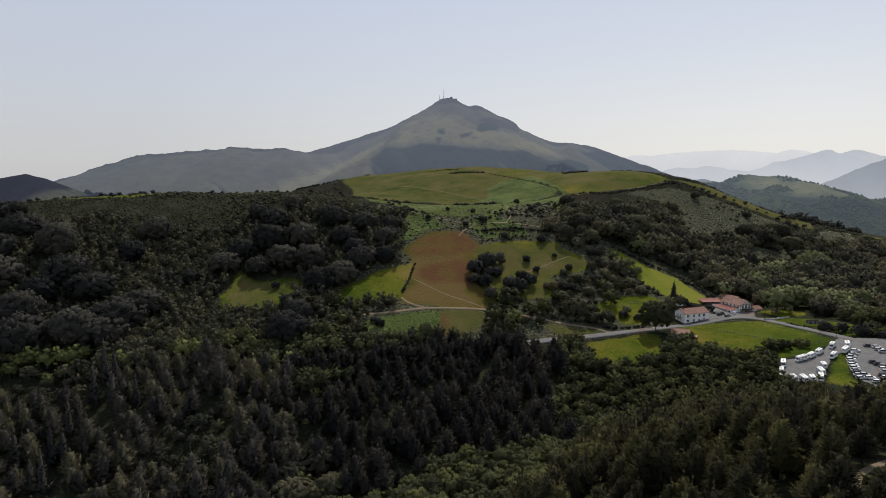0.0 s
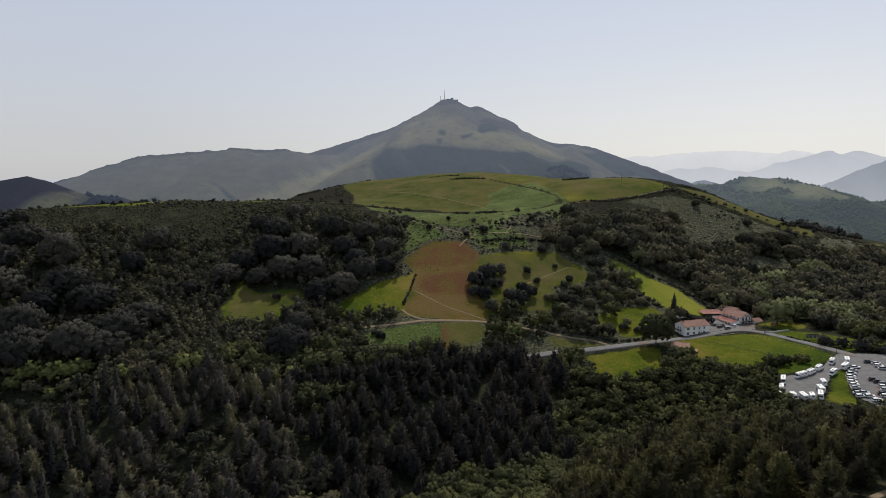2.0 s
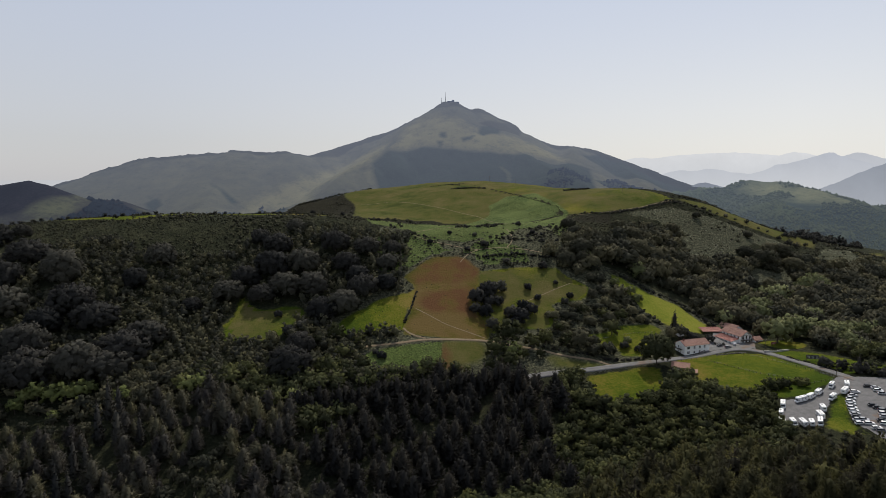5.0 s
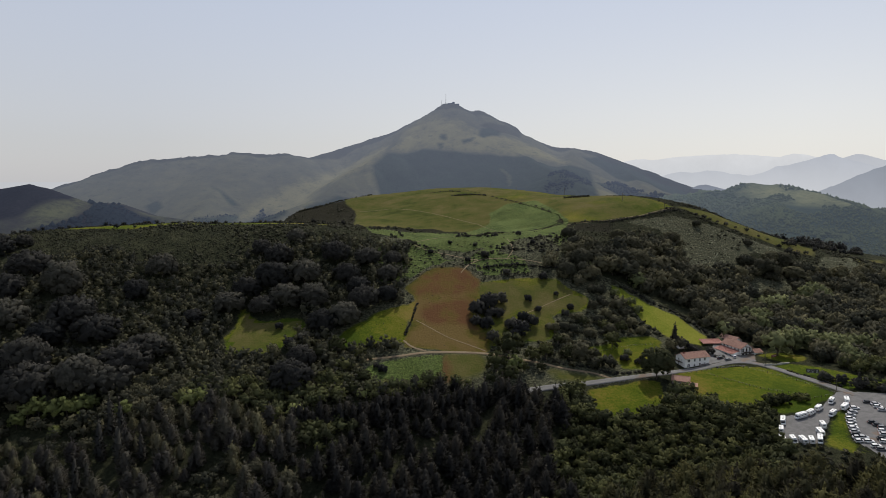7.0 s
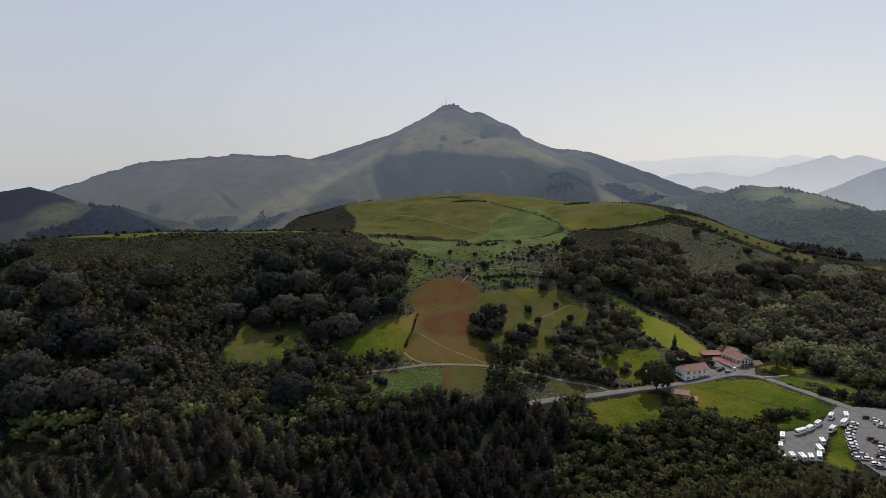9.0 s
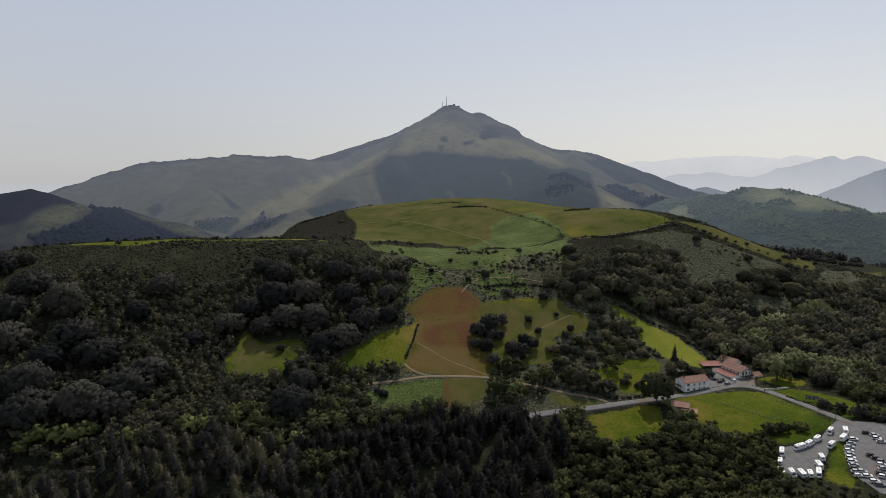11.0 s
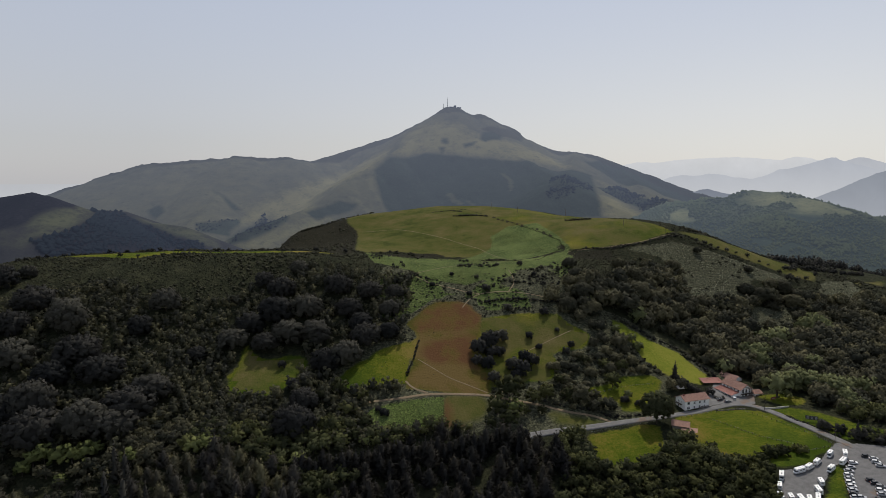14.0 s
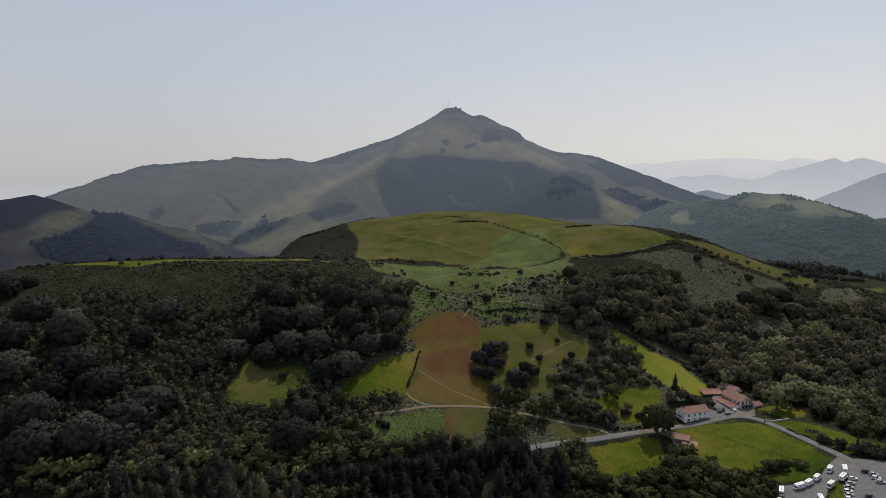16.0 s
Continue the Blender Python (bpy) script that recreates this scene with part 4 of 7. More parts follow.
def lobed_crown(shape, rng, lobes, radius, height, base, lobe, leaf_count, leaf_size, core, knot):
    """A domed crown: leaf clumps crowd into rounded boughs all over its outside, over a dense inside."""
    mid = np.array([0, 0, base + height * 0.42])
    dome = np.array([radius * 0.86, radius * 0.86, height * 0.5]) * rng.uniform(0.86, 1.14, 3) * [1, 1, 0.97]
    up = 1 - (np.arange(lobes) + 0.5) / lobes * 1.7
    a = np.arange(lobes) * 2.39996 + rng.uniform(-0.45, 0.45, lobes)
    out = np.sqrt(np.clip(1 - up * up, 0, 1))
    ways = np.stack([out * np.cos(a), out * np.sin(a), up], 1)
    sizes = lobe * rng.uniform(0.65, 1.35, lobes)
    swell = rng.uniform(0.88, 1.1, lobes)
    near = np.argmax(core[0] @ ways.T, axis=1)
    snug = np.max(core[0] @ ways.T, axis=1)
    shape.add(core[0] * dome * (0.66 * swell[near] + 0.4 * (snug - 0.94))[:, None] + mid, core[1], 1, core[0])
    squash = np.array([1, 1, 0.8])
    for way, r, s in zip(ways, sizes, swell):
        m = max(3, int(leaf_count / lobes * (r / lobe) ** 2))
        v = knot[0] * (1 + 0.22 * rng.normal(0, 1, (len(knot[0]), 1))) * r * 0.72 * squash + mid + way * dome * s * 0.88
        shape.add(v, knot[1], 1, knot[0] * 0.6 + way * 0.6)
        d = rng.normal(0, 1, (m, 3)) + way * 1.2
        d /= np.linalg.norm(d, axis=1)[:, None]
        at = mid + way * dome * s * 0.9 + d * r * squash * rng.uniform(0.6, 1.05, (m, 1))
        leaves(shape, at, d, leaf_size, rng, 0.35, d * 0.55 + way * 0.65)


def broadleaf(seed, lobes, leaf_count, radius=3.6, height=6.4, trunk=2.2, lobe=1.7, leaf_size=0.75, limbs=4, core=BALL, knot=BALL):
    rng, s = np.random.RandomState(seed), Shape()
    limb(s, (0, 0, -0.8), (0.1, 0, trunk), 0.32, 0.24, 6)
    for k in range(limbs):
        a = k * 2 * np.pi / max(1, limbs) + rng.uniform(-0.4, 0.4)
        limb(s, (0.1, 0, trunk * 0.9), (radius * 0.55 * math.cos(a), radius * 0.55 * math.sin(a), trunk + height * rng.uniform(0.3, 0.55)), 0.17, 0.05, 4)
    lobed_crown(s, rng, lobes, radius, height, trunk * 0.75, lobe, leaf_count, leaf_size, core, knot)
    return s.done()


def conifer(seed, height, radius, boughs, tufts, bare=0.1, pointed=0.7, needle=0.8, spread=0.5, core=0.72):
    """A straight stem with boughs that wind up round it, each a soft plume of needle tufts."""
    rng, s = np.random.RandomState(seed), Shape()
    limb(s, (0, 0, -0.8), (0, 0, height * 0.96), height * 0.014, 0.03, 5)
    phase = rng.uniform(0, 6.28, 3)

    def reach_at(u, a):
        full = np.clip(1 - (u - bare) / (1 - bare), 0, 1) ** pointed
        uneven = 1 + 0.16 * np.sin(2 * a + phase[0] + 4 * u) + 0.12 * np.sin(3 * a + phase[1] - 9 * u) + 0.08 * np.sin(17 * u + phase[2])
        return radius * (0.05 + 0.95 * full) * np.minimum(1, 0.66 + (u - bare) * 3.0) * uneven

    u = bare + (0.97 - bare) * (1 - np.sqrt(1 - (np.arange(boughs) + 0.5) / boughs * 0.98))      # more boughs where the crown is wide
    a = np.arange(boughs) * 2.39996 + rng.uniform(-0.35, 0.35, boughs)
    r = reach_at(u, a) * rng.uniform(0.86, 1.12, boughs)
    d = np.stack([np.cos(a), np.sin(a), np.zeros(boughs)], 1)
    i = np.repeat(np.arange(boughs), tufts)
    q = rng.uniform(0.6, 1.04, i.size)
    wide = (spread * (0.35 + 0.65 * r / radius))[i, None]
    at = d[i] * (r[i] * q)[:, None] + np.stack([np.zeros(i.size), np.zeros(i.size), height * u[i] + r[i] * (0.05 * q + 0.16 * q * q)], 1) + rng.normal(0, 1, (i.size, 3)) * wide * [1, 1, 0.75]
    face = d[i] * 0.7 + np.stack([np.zeros(i.size), np.zeros(i.size), 0.62 + 0.3 * u[i]], 1)
    sprays(s, at, d[i] * 0.85 + [0, 0, 0.5], needle * (0.7 + 0.4 * r / radius)[i], rng, face)
    tip = np.column_stack([rng.normal(0, 0.1, (6, 2)), height * np.linspace(0.88, 1.0, 6)])
    leaves(s, tip, unit(rng.normal(0, 1, (6, 3)) * [1, 1, 0.2]), np.full(6, needle * 0.8), rng, 0.2, np.tile([0, 0.2, 1.0], (6, 1)))
    sides, tiers = 9, 6                                  # the dense dark inside
    uu, aa = np.meshgrid(bare + (1 - bare) * np.arange(tiers) / tiers * 0.9, np.arange(sides) * 6.28319 / sides, indexing="ij")
    rr = reach_at(uu, aa) * core * rng.uniform(0.85, 1.12, uu.shape)
    v = np.stack([rr * np.cos(aa), rr * np.sin(aa), height * uu + rng.uniform(-0.3, 0.5, uu.shape)], -1).reshape(-1, 3)
    v = np.concatenate([v, [[0, 0, height * 0.86]]])
    t = []
    for k in range(tiers - 1):
        for j in range(sides):
            p, n = k * sides + j, k * sides + (j + 1) % sides
            t += [(p, n, n + sides), (p, n + sides, p + sides)]
    top = (tiers - 1) * sides
    t += [(top + j, top + (j + 1) % sides, tiers * sides) for j in range(sides)]
    s.add(v, t, 1, unit(v * [1, 1, 0]) * 0.8 + [0, 0, 0.7])
    return s.done()


def tuft(seed, flat=False):
    """A small shrub far off, or a clump of fronds that lie flat to the light: one ragged clump."""
    rng, s = np.random.RandomState(seed), Shape()
    up = np.array([0, 0, 1.6 if flat else 0.4])
    if not flat:
        s.add(OCTA[0] * (1 + 0.2 * rng.normal(0, 1, (6, 1))) * [0.75, 0.75, 0.6] + [0, 0, 0.2], OCTA[1], 1, OCTA[0] + up)
    d = rng.normal(0, 1, (9 if flat else 8, 3))
    d[:, 2] = np.abs(d[:, 2])
    d /= np.linalg.norm(d, axis=1)[:, None]
    leaves(s, d * [1, 1, 0.65 if not flat else 0.4] * rng.uniform(0.5, 1.0, (len(d), 1)) + [0, 0, 0.2], d + up, 0.75 if flat else 0.6, rng, 0.38, d * 0.5 + up if flat else d + up)
    return s.done()


def far_tuft(seed):
    """A tree miles off: one uneven clump."""
    rng = np.random.RandomState(seed)
    return OCTA[0] * (1 + 0.25 * rng.normal(0, 1, (6, 1))) * [0.9, 0.9, 0.6], OCTA[1], OCTA[0]


BROAD = [broadleaf(100 + k, 16, 250, radius=3.4 + 0.25 * k, height=6.4, trunk=1.6, lobe=1.15, leaf_size=0.72, limbs=3, knot=OCTA) for k in range(6)]
SHRUB = [broadleaf(120 + k, 11, 190, radius=3.2, height=5.2, trunk=0.4, lobe=1.2, leaf_size=0.66, limbs=0, knot=OCTA) for k in range(6)]
ROUND = [broadleaf(190 + k, 20, 520, radius=3.1, height=5.2, trunk=0.3, lobe=1.25, leaf_size=0.42, limbs=0) for k in range(5)]
SLOPE = [broadleaf(160 + k, 8, 100, radius=2.3 + 0.1 * k, height=6.8, trunk=0.4, lobe=1.0, leaf_size=0.72, limbs=0, knot=OCTA) for k in range(6)]
BIG = [broadleaf(130 + k, 25, 240, radius=5.6, height=8.8, trunk=0.8, lobe=1.55, leaf_size=1.02, limbs=0, knot=OCTA) for k in range(6)]
OAK = [broadleaf(140 + k, 80, 1500, radius=8.6, height=11.2, trunk=0.8, lobe=1.5, leaf_size=0.7, limbs=3, core=FINE_BALL) for k in range(5)]
PINE = [conifer(200 + k, 17.0, 4.3, 110, 30, bare=0.16, pointed=0.8, needle=0.66, spread=0.55, core=0.6) for k in range(8)]
FAR_PINE = [conifer(210 + k, 15.0, 5.2, 62, 13, bare=0.1, pointed=0.84, needle=1.18, spread=0.6, core=0.66) for k in range(8)]
SPRUCE = [conifer(220 + k, 15.5, 4.9, 62, 13, bare=0.08, pointed=0.86, needle=1.18, spread=0.55, core=0.66) for k in range(8)]
CYPRESS = [conifer(240 + k, 14, 2.0, 60, 9, bare=0.03, pointed=0.7, needle=0.9, spread=0.2, core=0.72) for k in range(3)]
NEAR_BROAD = [broadleaf(180 + k, 24, 700, radius=3.4 + 0.25 * k, height=6.4, trunk=1.6, lobe=1.0, leaf_size=0.46, limbs=3) for k in range(6)]
TUFT = [tuft(280 + k) for k in range(6)]
FAR_TUFT = [far_tuft(270 + k) for k in range(6)]
FROND = [tuft(290 + k, True) for k in range(6)]


def scatter(xlo, xhi, ylo, yhi, step, seed):
    """Places on a jittered grid."""
    rng = np.random.RandomState(seed)
    x, y = np.meshgrid(np.arange(xlo, xhi, step), np.arange(ylo, yhi, step))
    x = (x + 0.5 * step * (np.arange(x.shape[0]) % 2)[:, None]).ravel()
    y = y.ravel()
    return x + rng.uniform(-0.42, 0.42, x.size) * step, y + rng.uniform(-0.42, 0.42, x.size) * step, rng


def planted(name, label, templates, x, y, scale, material, rng, tone=None, category="trees", sink=0.0):
    """Many plants as one object: the templates set down at the places."""
    n = len(x)
    if n == 0:
        return None
    pick, turn = rng.randint(0, len(templates), n), rng.uniform(0, 6.283, n)
    tone = rng.uniform(0, 1, n) if tone is None else tone
    z = land(x, y) - sink
    tall = scale * rng.uniform(0.88, 1.15, n)
    vs, ts, ss, at, fs, base = [], [], [], [], [], 0
    for k, (tv, tt, tslot, tf) in enumerate(templates):
        i = np.nonzero(pick == k)[0]
        if len(i) == 0:
            continue
        c, s = np.cos(turn[i])[:, None], np.sin(turn[i])[:, None]
        px = (tv[None, :, 0] * c - tv[None, :, 1] * s) * scale[i, None] + x[i, None]
        py = (tv[None, :, 0] * s + tv[None, :, 1] * c) * scale[i, None] + y[i, None]
        pz = tv[None, :, 2] * tall[i, None] + z[i, None]
        vs.append(np.stack([px, py, pz], -1).reshape(-1, 3))
        ts.append((tt[None] + (np.arange(len(i)) * len(tv))[:, None, None] + base).reshape(-1, 3))
        ss.append(np.tile(tslot, len(i)))
        fs.append(np.stack([tf[None, :, 0] * c - tf[None, :, 1] * s, tf[None, :, 0] * s + tf[None, :, 1] * c, np.broadcast_to(tf[None, :, 2], px.shape)], -1).reshape(-1, 3))
        at.append(np.repeat(tone[i], len(tv)))
        base += len(i) * len(tv)
    ob = link_mesh(name, np.concatenate(vs), np.concatenate(ts), [M_BARK, material], [("tone", np.concatenate(at))], True, np.concatenate(ss), True, np.concatenate(fs))
    return tagged(ob, label, category, kind="stuff")


def tree_parts(template, material, name):
    """A template cut into the meshes of its trunk and crown."""
    v, t, s, facing = template
    made = []
    for slot, part_name, mat in ((0, "trunk", M_BARK), (1, "crown", material)):
        f = t[s == slot]
        if len(f):
            used, inv = np.unique(f, return_inverse=True)
            made.append((part_name, link_mesh(name + "_" + part_name, v[used], inv.reshape(-1, 3), mat, [], True, None, False, facing[used])))
    return made


def single_trees(name, label, group, templates, x, y, scale, material, rng):
    """Trees as things of their own, each with trunk and crown."""
    parts = [tree_parts(t, material, name) for t in templates]
    z = land(x, y)
    for px, py, pz, s in zip(x, y, z, scale):
        ob = new(name)
        ob.empty_display_size = 1.0
        ob.matrix_world = pose(px, py, pz, 0, 0, rng.uniform(0, 360)) @ Matrix.Diagonal((s, s, s * rng.uniform(0.9, 1.12), 1))
        for part_name, me in parts[rng.randint(len(parts))]:
            new(part_name, me).parent = ob
        tagged(ob, label, "tree", group)


def split(x, y, scale, count, key):
    """The places with the smallest keys, and the rest."""
    o = np.argsort(key, kind="stable")
    a, b = o[:count], o[count:]
    return (x[a], y[a], scale[a]), (x[b], y[b], scale[b])


PINES_RIGHT = [(20, 200), (48, 227), (95, 236), (134, 226), (165, 217), (250, 205), (260, 90), (60, 90), (10, 150)]
SPRUCE_WOOD = [(-43, 304), (-26, 330), (-1, 338), (27, 340), (60, 334), (68, 306), (50, 283), (58, 240), (17, 230), (-6, 226), (-30, 215), (-45, 235), (-60, 249), (-66, 277)]
PINES_LEFT = [(-300, 278), (-240, 296), (-221, 302), (-198, 309), (-185, 304), (-172, 308), (-145, 316), (-117, 318), (-89, 304), (-66, 285), (-63, 253), (-62, 205), (-80, 165), (-260, 165)]
SHRUBBERY = [(65, 314), (92, 301), (121, 316), (142, 290), (161, 288), (152, 256), (140, 240), (95, 238), (60, 262)]
THICKET = [(71, 409), (107, 425), (132, 427), (146, 408), (119, 395), (97, 386), (74, 360), (61, 369)]
HOUSES = [(143, 360), (146, 382), (158, 388), (172, 396), (174, 410), (196, 412), (200, 422), (210, 414), (211, 396), (216, 386), (216, 364)]

in_view = lambda x, y: (np.abs(x) < 0.80 * y + 25) & (y > (88 - land(x, y)) / 0.57 - 16)
open_here = lambda x, y, gap: (any_inside(x, y, OPEN) < -gap) & (beside(x, y, ROAD, 4.5) < -gap * 0.5) & (beside(x, y, LANE, 2.2) < 0) & (inside(x, y, HOUSES) < -gap)

BROAD_BAND = [(-31, 219), (-13, 231), (-9, 238), (3, 245), (13, 250), (27, 247), (40, 248), (53, 251), (51, 231), (41, 194), (30, 170), (0, 190)]
CORNER = [(92, 124), (94, 131.5), (102, 140), (113, 147), (135, 159), (138, 112), (98, 106)]
# right-hand pine wood
x, y, rng = scatter(0, 270, 112, 245, 6.8, 1)
k = (inside(x, y, PINES_RIGHT) > 0) & in_view(x, y) & open_here(x, y, 3) & (any_inside(x, y, [CORNER, BROAD_BAND]) < 0) & (rng.rand(x.size) < 0.9)
x, y = x[k], y[k]
sc = rng.uniform(0.7, 1.15, x.size)
sc *= np.where((x > 150) & (y > 185), 1.16, 1.0)
near, rest = split(x, y, sc, 100, y + 0.1 * np.abs(x - 80))
single_trees("pine_tree", "green pine tree in the hillside wood", "pines of the near wood", PINE, *near, M_PINE, rng)
planted("pine_wood", "green pine wood on the near slope", FAR_PINE, *rest, M_PINE, rng)

x, y, rng = scatter(80, 180, 104, 172, 5.2, 25)
k = (inside(x, y, CORNER) > 0) & (beside(x, y, TRACK_CORNER, 2.0) < 0) & (rng.rand(x.size) < 0.9)
planted("track_bushes", "bright green bushes beside the forest track", SHRUB, x[k], y[k], rng.uniform(0.25, 0.6, k.sum()), M_LEAF, rng, category="shrubs")

# dark conifers in the hollow
x, y, rng = scatter(-80, 80, 205, 345, 7.6, 2)
k = (inside(x, y, SPRUCE_WOOD) > 0) & (inside(x, y, BROAD_BAND) < 0) & open_here(x, y, 2) & (rng.rand(x.size) < 0.92)
planted("spruce_wood", "dark conifer wood in the hollow", SPRUCE, x[k], y[k], rng.uniform(0.55, 1.1, k.sum()), M_SPRUCE, rng)

# conifers screening the road on its lower side
rng = np.random.RandomState(22)
rx = np.arange(-80, 46, 3.4)
ry = 309 + (rx + 75) * 0.252 - rng.uniform(5.0, 8.0, rx.size)
planted("roadside_conifers", "dark conifers screening the road", SPRUCE, rx, ry, rng.uniform(0.75, 1.05, rx.size), M_SPRUCE, rng)

# left-hand pines, mixed with broad-leaved trees
CYPRESS_SPOTS = np.array([(-177, 304), (-170, 301), (-174, 288), (-163, 285), (-176, 270), (-170, 270), (-175, 255), (-170, 256), (-177, 244), (-171, 242), (-191, 255), (-152, 286)], float)
x, y, rng = scatter(-320, -55, 165, 320, 7.6, 3)
k = (inside(x, y, PINES_LEFT) > 0) & in_view(x, y) & open_here(x, y, 2)
for px, py in CYPRESS_SPOTS:
    k &= (np.abs(x - px) > 4.5) | (y > py + 4) | (y < py - 11)
x, y = x[k], y[k]
mix = fractal(x, y, 40, 71, 2) > 0.5
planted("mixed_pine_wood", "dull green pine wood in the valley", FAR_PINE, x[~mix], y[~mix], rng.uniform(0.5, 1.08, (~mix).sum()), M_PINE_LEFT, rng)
planted("valley_wood", "broad-leaved trees among the pines", BROAD, x[mix], y[mix], rng.uniform(0.7, 1.1, mix.sum()), M_VALLEY, rng)
single_trees("cypress_tree", "dark narrow cypress tree among the pines", "cypresses in the valley", CYPRESS, CYPRESS_SPOTS[:, 0], CYPRESS_SPOTS[:, 1], np.random.RandomState(4).uniform(1.3, 1.65, len(CYPRESS_SPOTS)), M_OAK, np.random.RandomState(5))

# everything else that is wooded
def wooded(x, y, gap):
    ok = in_view(x, y) & open_here(x, y, gap) & ((any_inside(x, y, [PINES_RIGHT, SPRUCE_WOOD, PINES_LEFT]) < -1) | (inside(x, y, BROAD_BAND) > 0))
    ok &= (inside(x, y, SHRUBBERY) < 0) & (inside(x, y, THICKET) < 0) & ((y > 245) | (x < 140))
    upper = np.where(x < -30, np.clip(466 + (x + 180) * 0.8, 466, 512) + 14 * fractal(x, y, 60, 81, 2), np.where(x < 80, 345, np.where(x < 200, 478 + (x - 80) * 0.75, np.where(x < 340, 566, 596 + (x - 340) * 0.22))))
    ok &= inside(x, y, STEEP_MEADOW) < -gap - 5.5
    return ok & (y < upper) & (any_inside(x, y, [GREY_SLOPE, GULLY_EDGE, EAST_SPUR, EAST_STRIP]) < -2)


x, y, rng = scatter(-300, 300, 150, 345, 5.6, 6)
k = wooded(x, y, 2.5) & ~((x > 150) & (y > 235) & (y < 300))
x, y = x[k], y[k]
sc = rng.uniform(0.65, 1.2, x.size)
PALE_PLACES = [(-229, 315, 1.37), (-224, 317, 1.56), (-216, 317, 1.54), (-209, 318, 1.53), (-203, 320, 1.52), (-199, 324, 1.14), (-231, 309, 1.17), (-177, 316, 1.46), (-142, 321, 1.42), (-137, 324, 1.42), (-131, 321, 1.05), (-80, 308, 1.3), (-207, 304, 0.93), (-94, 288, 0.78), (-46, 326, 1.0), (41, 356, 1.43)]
clear = np.ones(x.size, bool)
for px, py, r in PALE_PLACES:
    clear &= np.hypot(x - px, (y - py + 2) * 0.8) > 5.0
x, y, sc = x[clear], y[clear], sc[clear]
near, rest = split(x, y, sc, 150, y)
single_trees("broadleaf_tree", "green broad-leaved tree in the wood", "broad-leaved trees of the wood", NEAR_BROAD, *near, M_LEAF, rng)
west = rest[0] < -150
planted("broadleaf_wood", "green broad-leaved wood in the hollow", BROAD, *(a[~west] for a in rest), M_LEAF, rng)
planted("dark_broadleaf_wood", "dark green broad-leaved wood in the valley", BROAD, *(a[west] for a in rest), M_VALLEY, rng)
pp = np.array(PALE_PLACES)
single_trees("pale_tree", "pale green tree in the valley", "pale trees in the valley", BROAD, pp[:, 0], pp[:, 1], pp[:, 2], M_PALE_LEAF, rng)

bt = np.array([(-54, 244, 1.0), (-59, 224, 1.1), (-46, 230, 0.8), (-74, 266, 0.75), (-92, 274, 0.6), (-14, 219, 0.6), (-3, 224, 0.55), (-62, 236, 0.8)])
single_trees("tall_tree", "tall broad-crowned tree above the conifers", "tall trees in the hollow", OAK, bt[:, 0], bt[:, 1], bt[:, 2], M_VALLEY, rng)

# the wooded valley to the right, and behind the houses
x, y, rng = scatter(80, 620, 345, 680, 9.6, 16)
k = wooded(x, y, 3.5)
x, y = x[k], y[k]
sc = rng.uniform(0.75, 1.35, x.size) * (1 + 0.25 * fractal(x, y, 30, 91, 2)) * np.where(rng.rand(x.size) < 0.12, 1.3, 1)
PALE_VALLEY = [(200, 420, 1.14), (231, 449, 1.41), (246, 458, 1.36), (232, 434, 1.38), (234, 390, 1.76), (244, 391, 1.62), (330, 531, 2.15), (317, 521, 1.68), (336, 526, 1.51), (151, 465, 1.35), (278, 491, 1.76), (252, 380, 1.44), (259, 374, 1.44), (266, 366, 1.43), (262, 489, 1.35), (132, 486, 0.86), (112, 473, 0.84), (141, 432, 0.72), (253, 389, 1.3), (251, 376, 1.2), (247, 359, 1.1), (244, 345, 1.0), (247, 417, 1.3), (273, 437, 1.4)]
clear = np.ones(x.size, bool)
for px, py, r in PALE_VALLEY:
    clear &= np.hypot(x - px, y - py) > 4.5 * r + 1.5
planted("valley_trees", "large dark green trees filling the valley", BIG, x[clear], y[clear], sc[clear], M_VALLEY, rng)
pv = np.array(PALE_VALLEY)
# pale grey green leaves; part of their paleness is sunlight put into the colour
single_trees("pale_valley_tree", "pale sunlit tree in the valley wood", "pale trees in the valley wood", BIG, pv[:, 0], pv[:, 1], np.minimum(pv[:, 2], 1.7), M_SAGE, rng)

# the dark wooded slope to the left: young growth below, big oaks over it
x, y, rng = scatter(-470, 0, 325, 525, 4.9, 17)
k = wooded(x, y, 1.5) & (rng.rand(x.size) < 0.9)
OAKS = [(-249, 393, 2.36), (-251, 347, 2.55), (-194, 353, 2.24), (-274, 423, 2.36), (-312, 444, 2.53), (-288, 384, 1.74), (-227, 381, 1.82), (-217, 454, 1.46), (-155, 422, 1.53), (-83, 396, 1.25), (-130, 449, 1.78), (-108, 453, 1.57), (-75, 452, 1.44), (-69, 401, 1.49), (-58, 420, 1.35), (-44, 451, 1.12), (-213, 336, 2.22), (-236, 327, 2.11), (-195, 337, 1.73), (-189, 370, 1.63), (-88, 356, 1.2), (-89, 333, 1.47), (-367, 488, 1.5), (-360, 508, 0.9), (-385, 516, 0.9), (-133, 476, 1.43), (-147, 439, 1.36), (-150, 487, 1.02), (-126, 506, 1.04), (-88, 478, 1.41), (-62, 474, 1.28), (-96, 427, 1.58), (-116, 428, 1.61), (-42, 426, 1.07), (-64, 437, 1.2), (-131, 421, 1.2), (-224, 428, 1.2), (-308, 413, 1.5), (-176, 410, 0.91), (-42, 473, 0.95), (-255, 372, 1.44), (-262, 341, 1.49)]
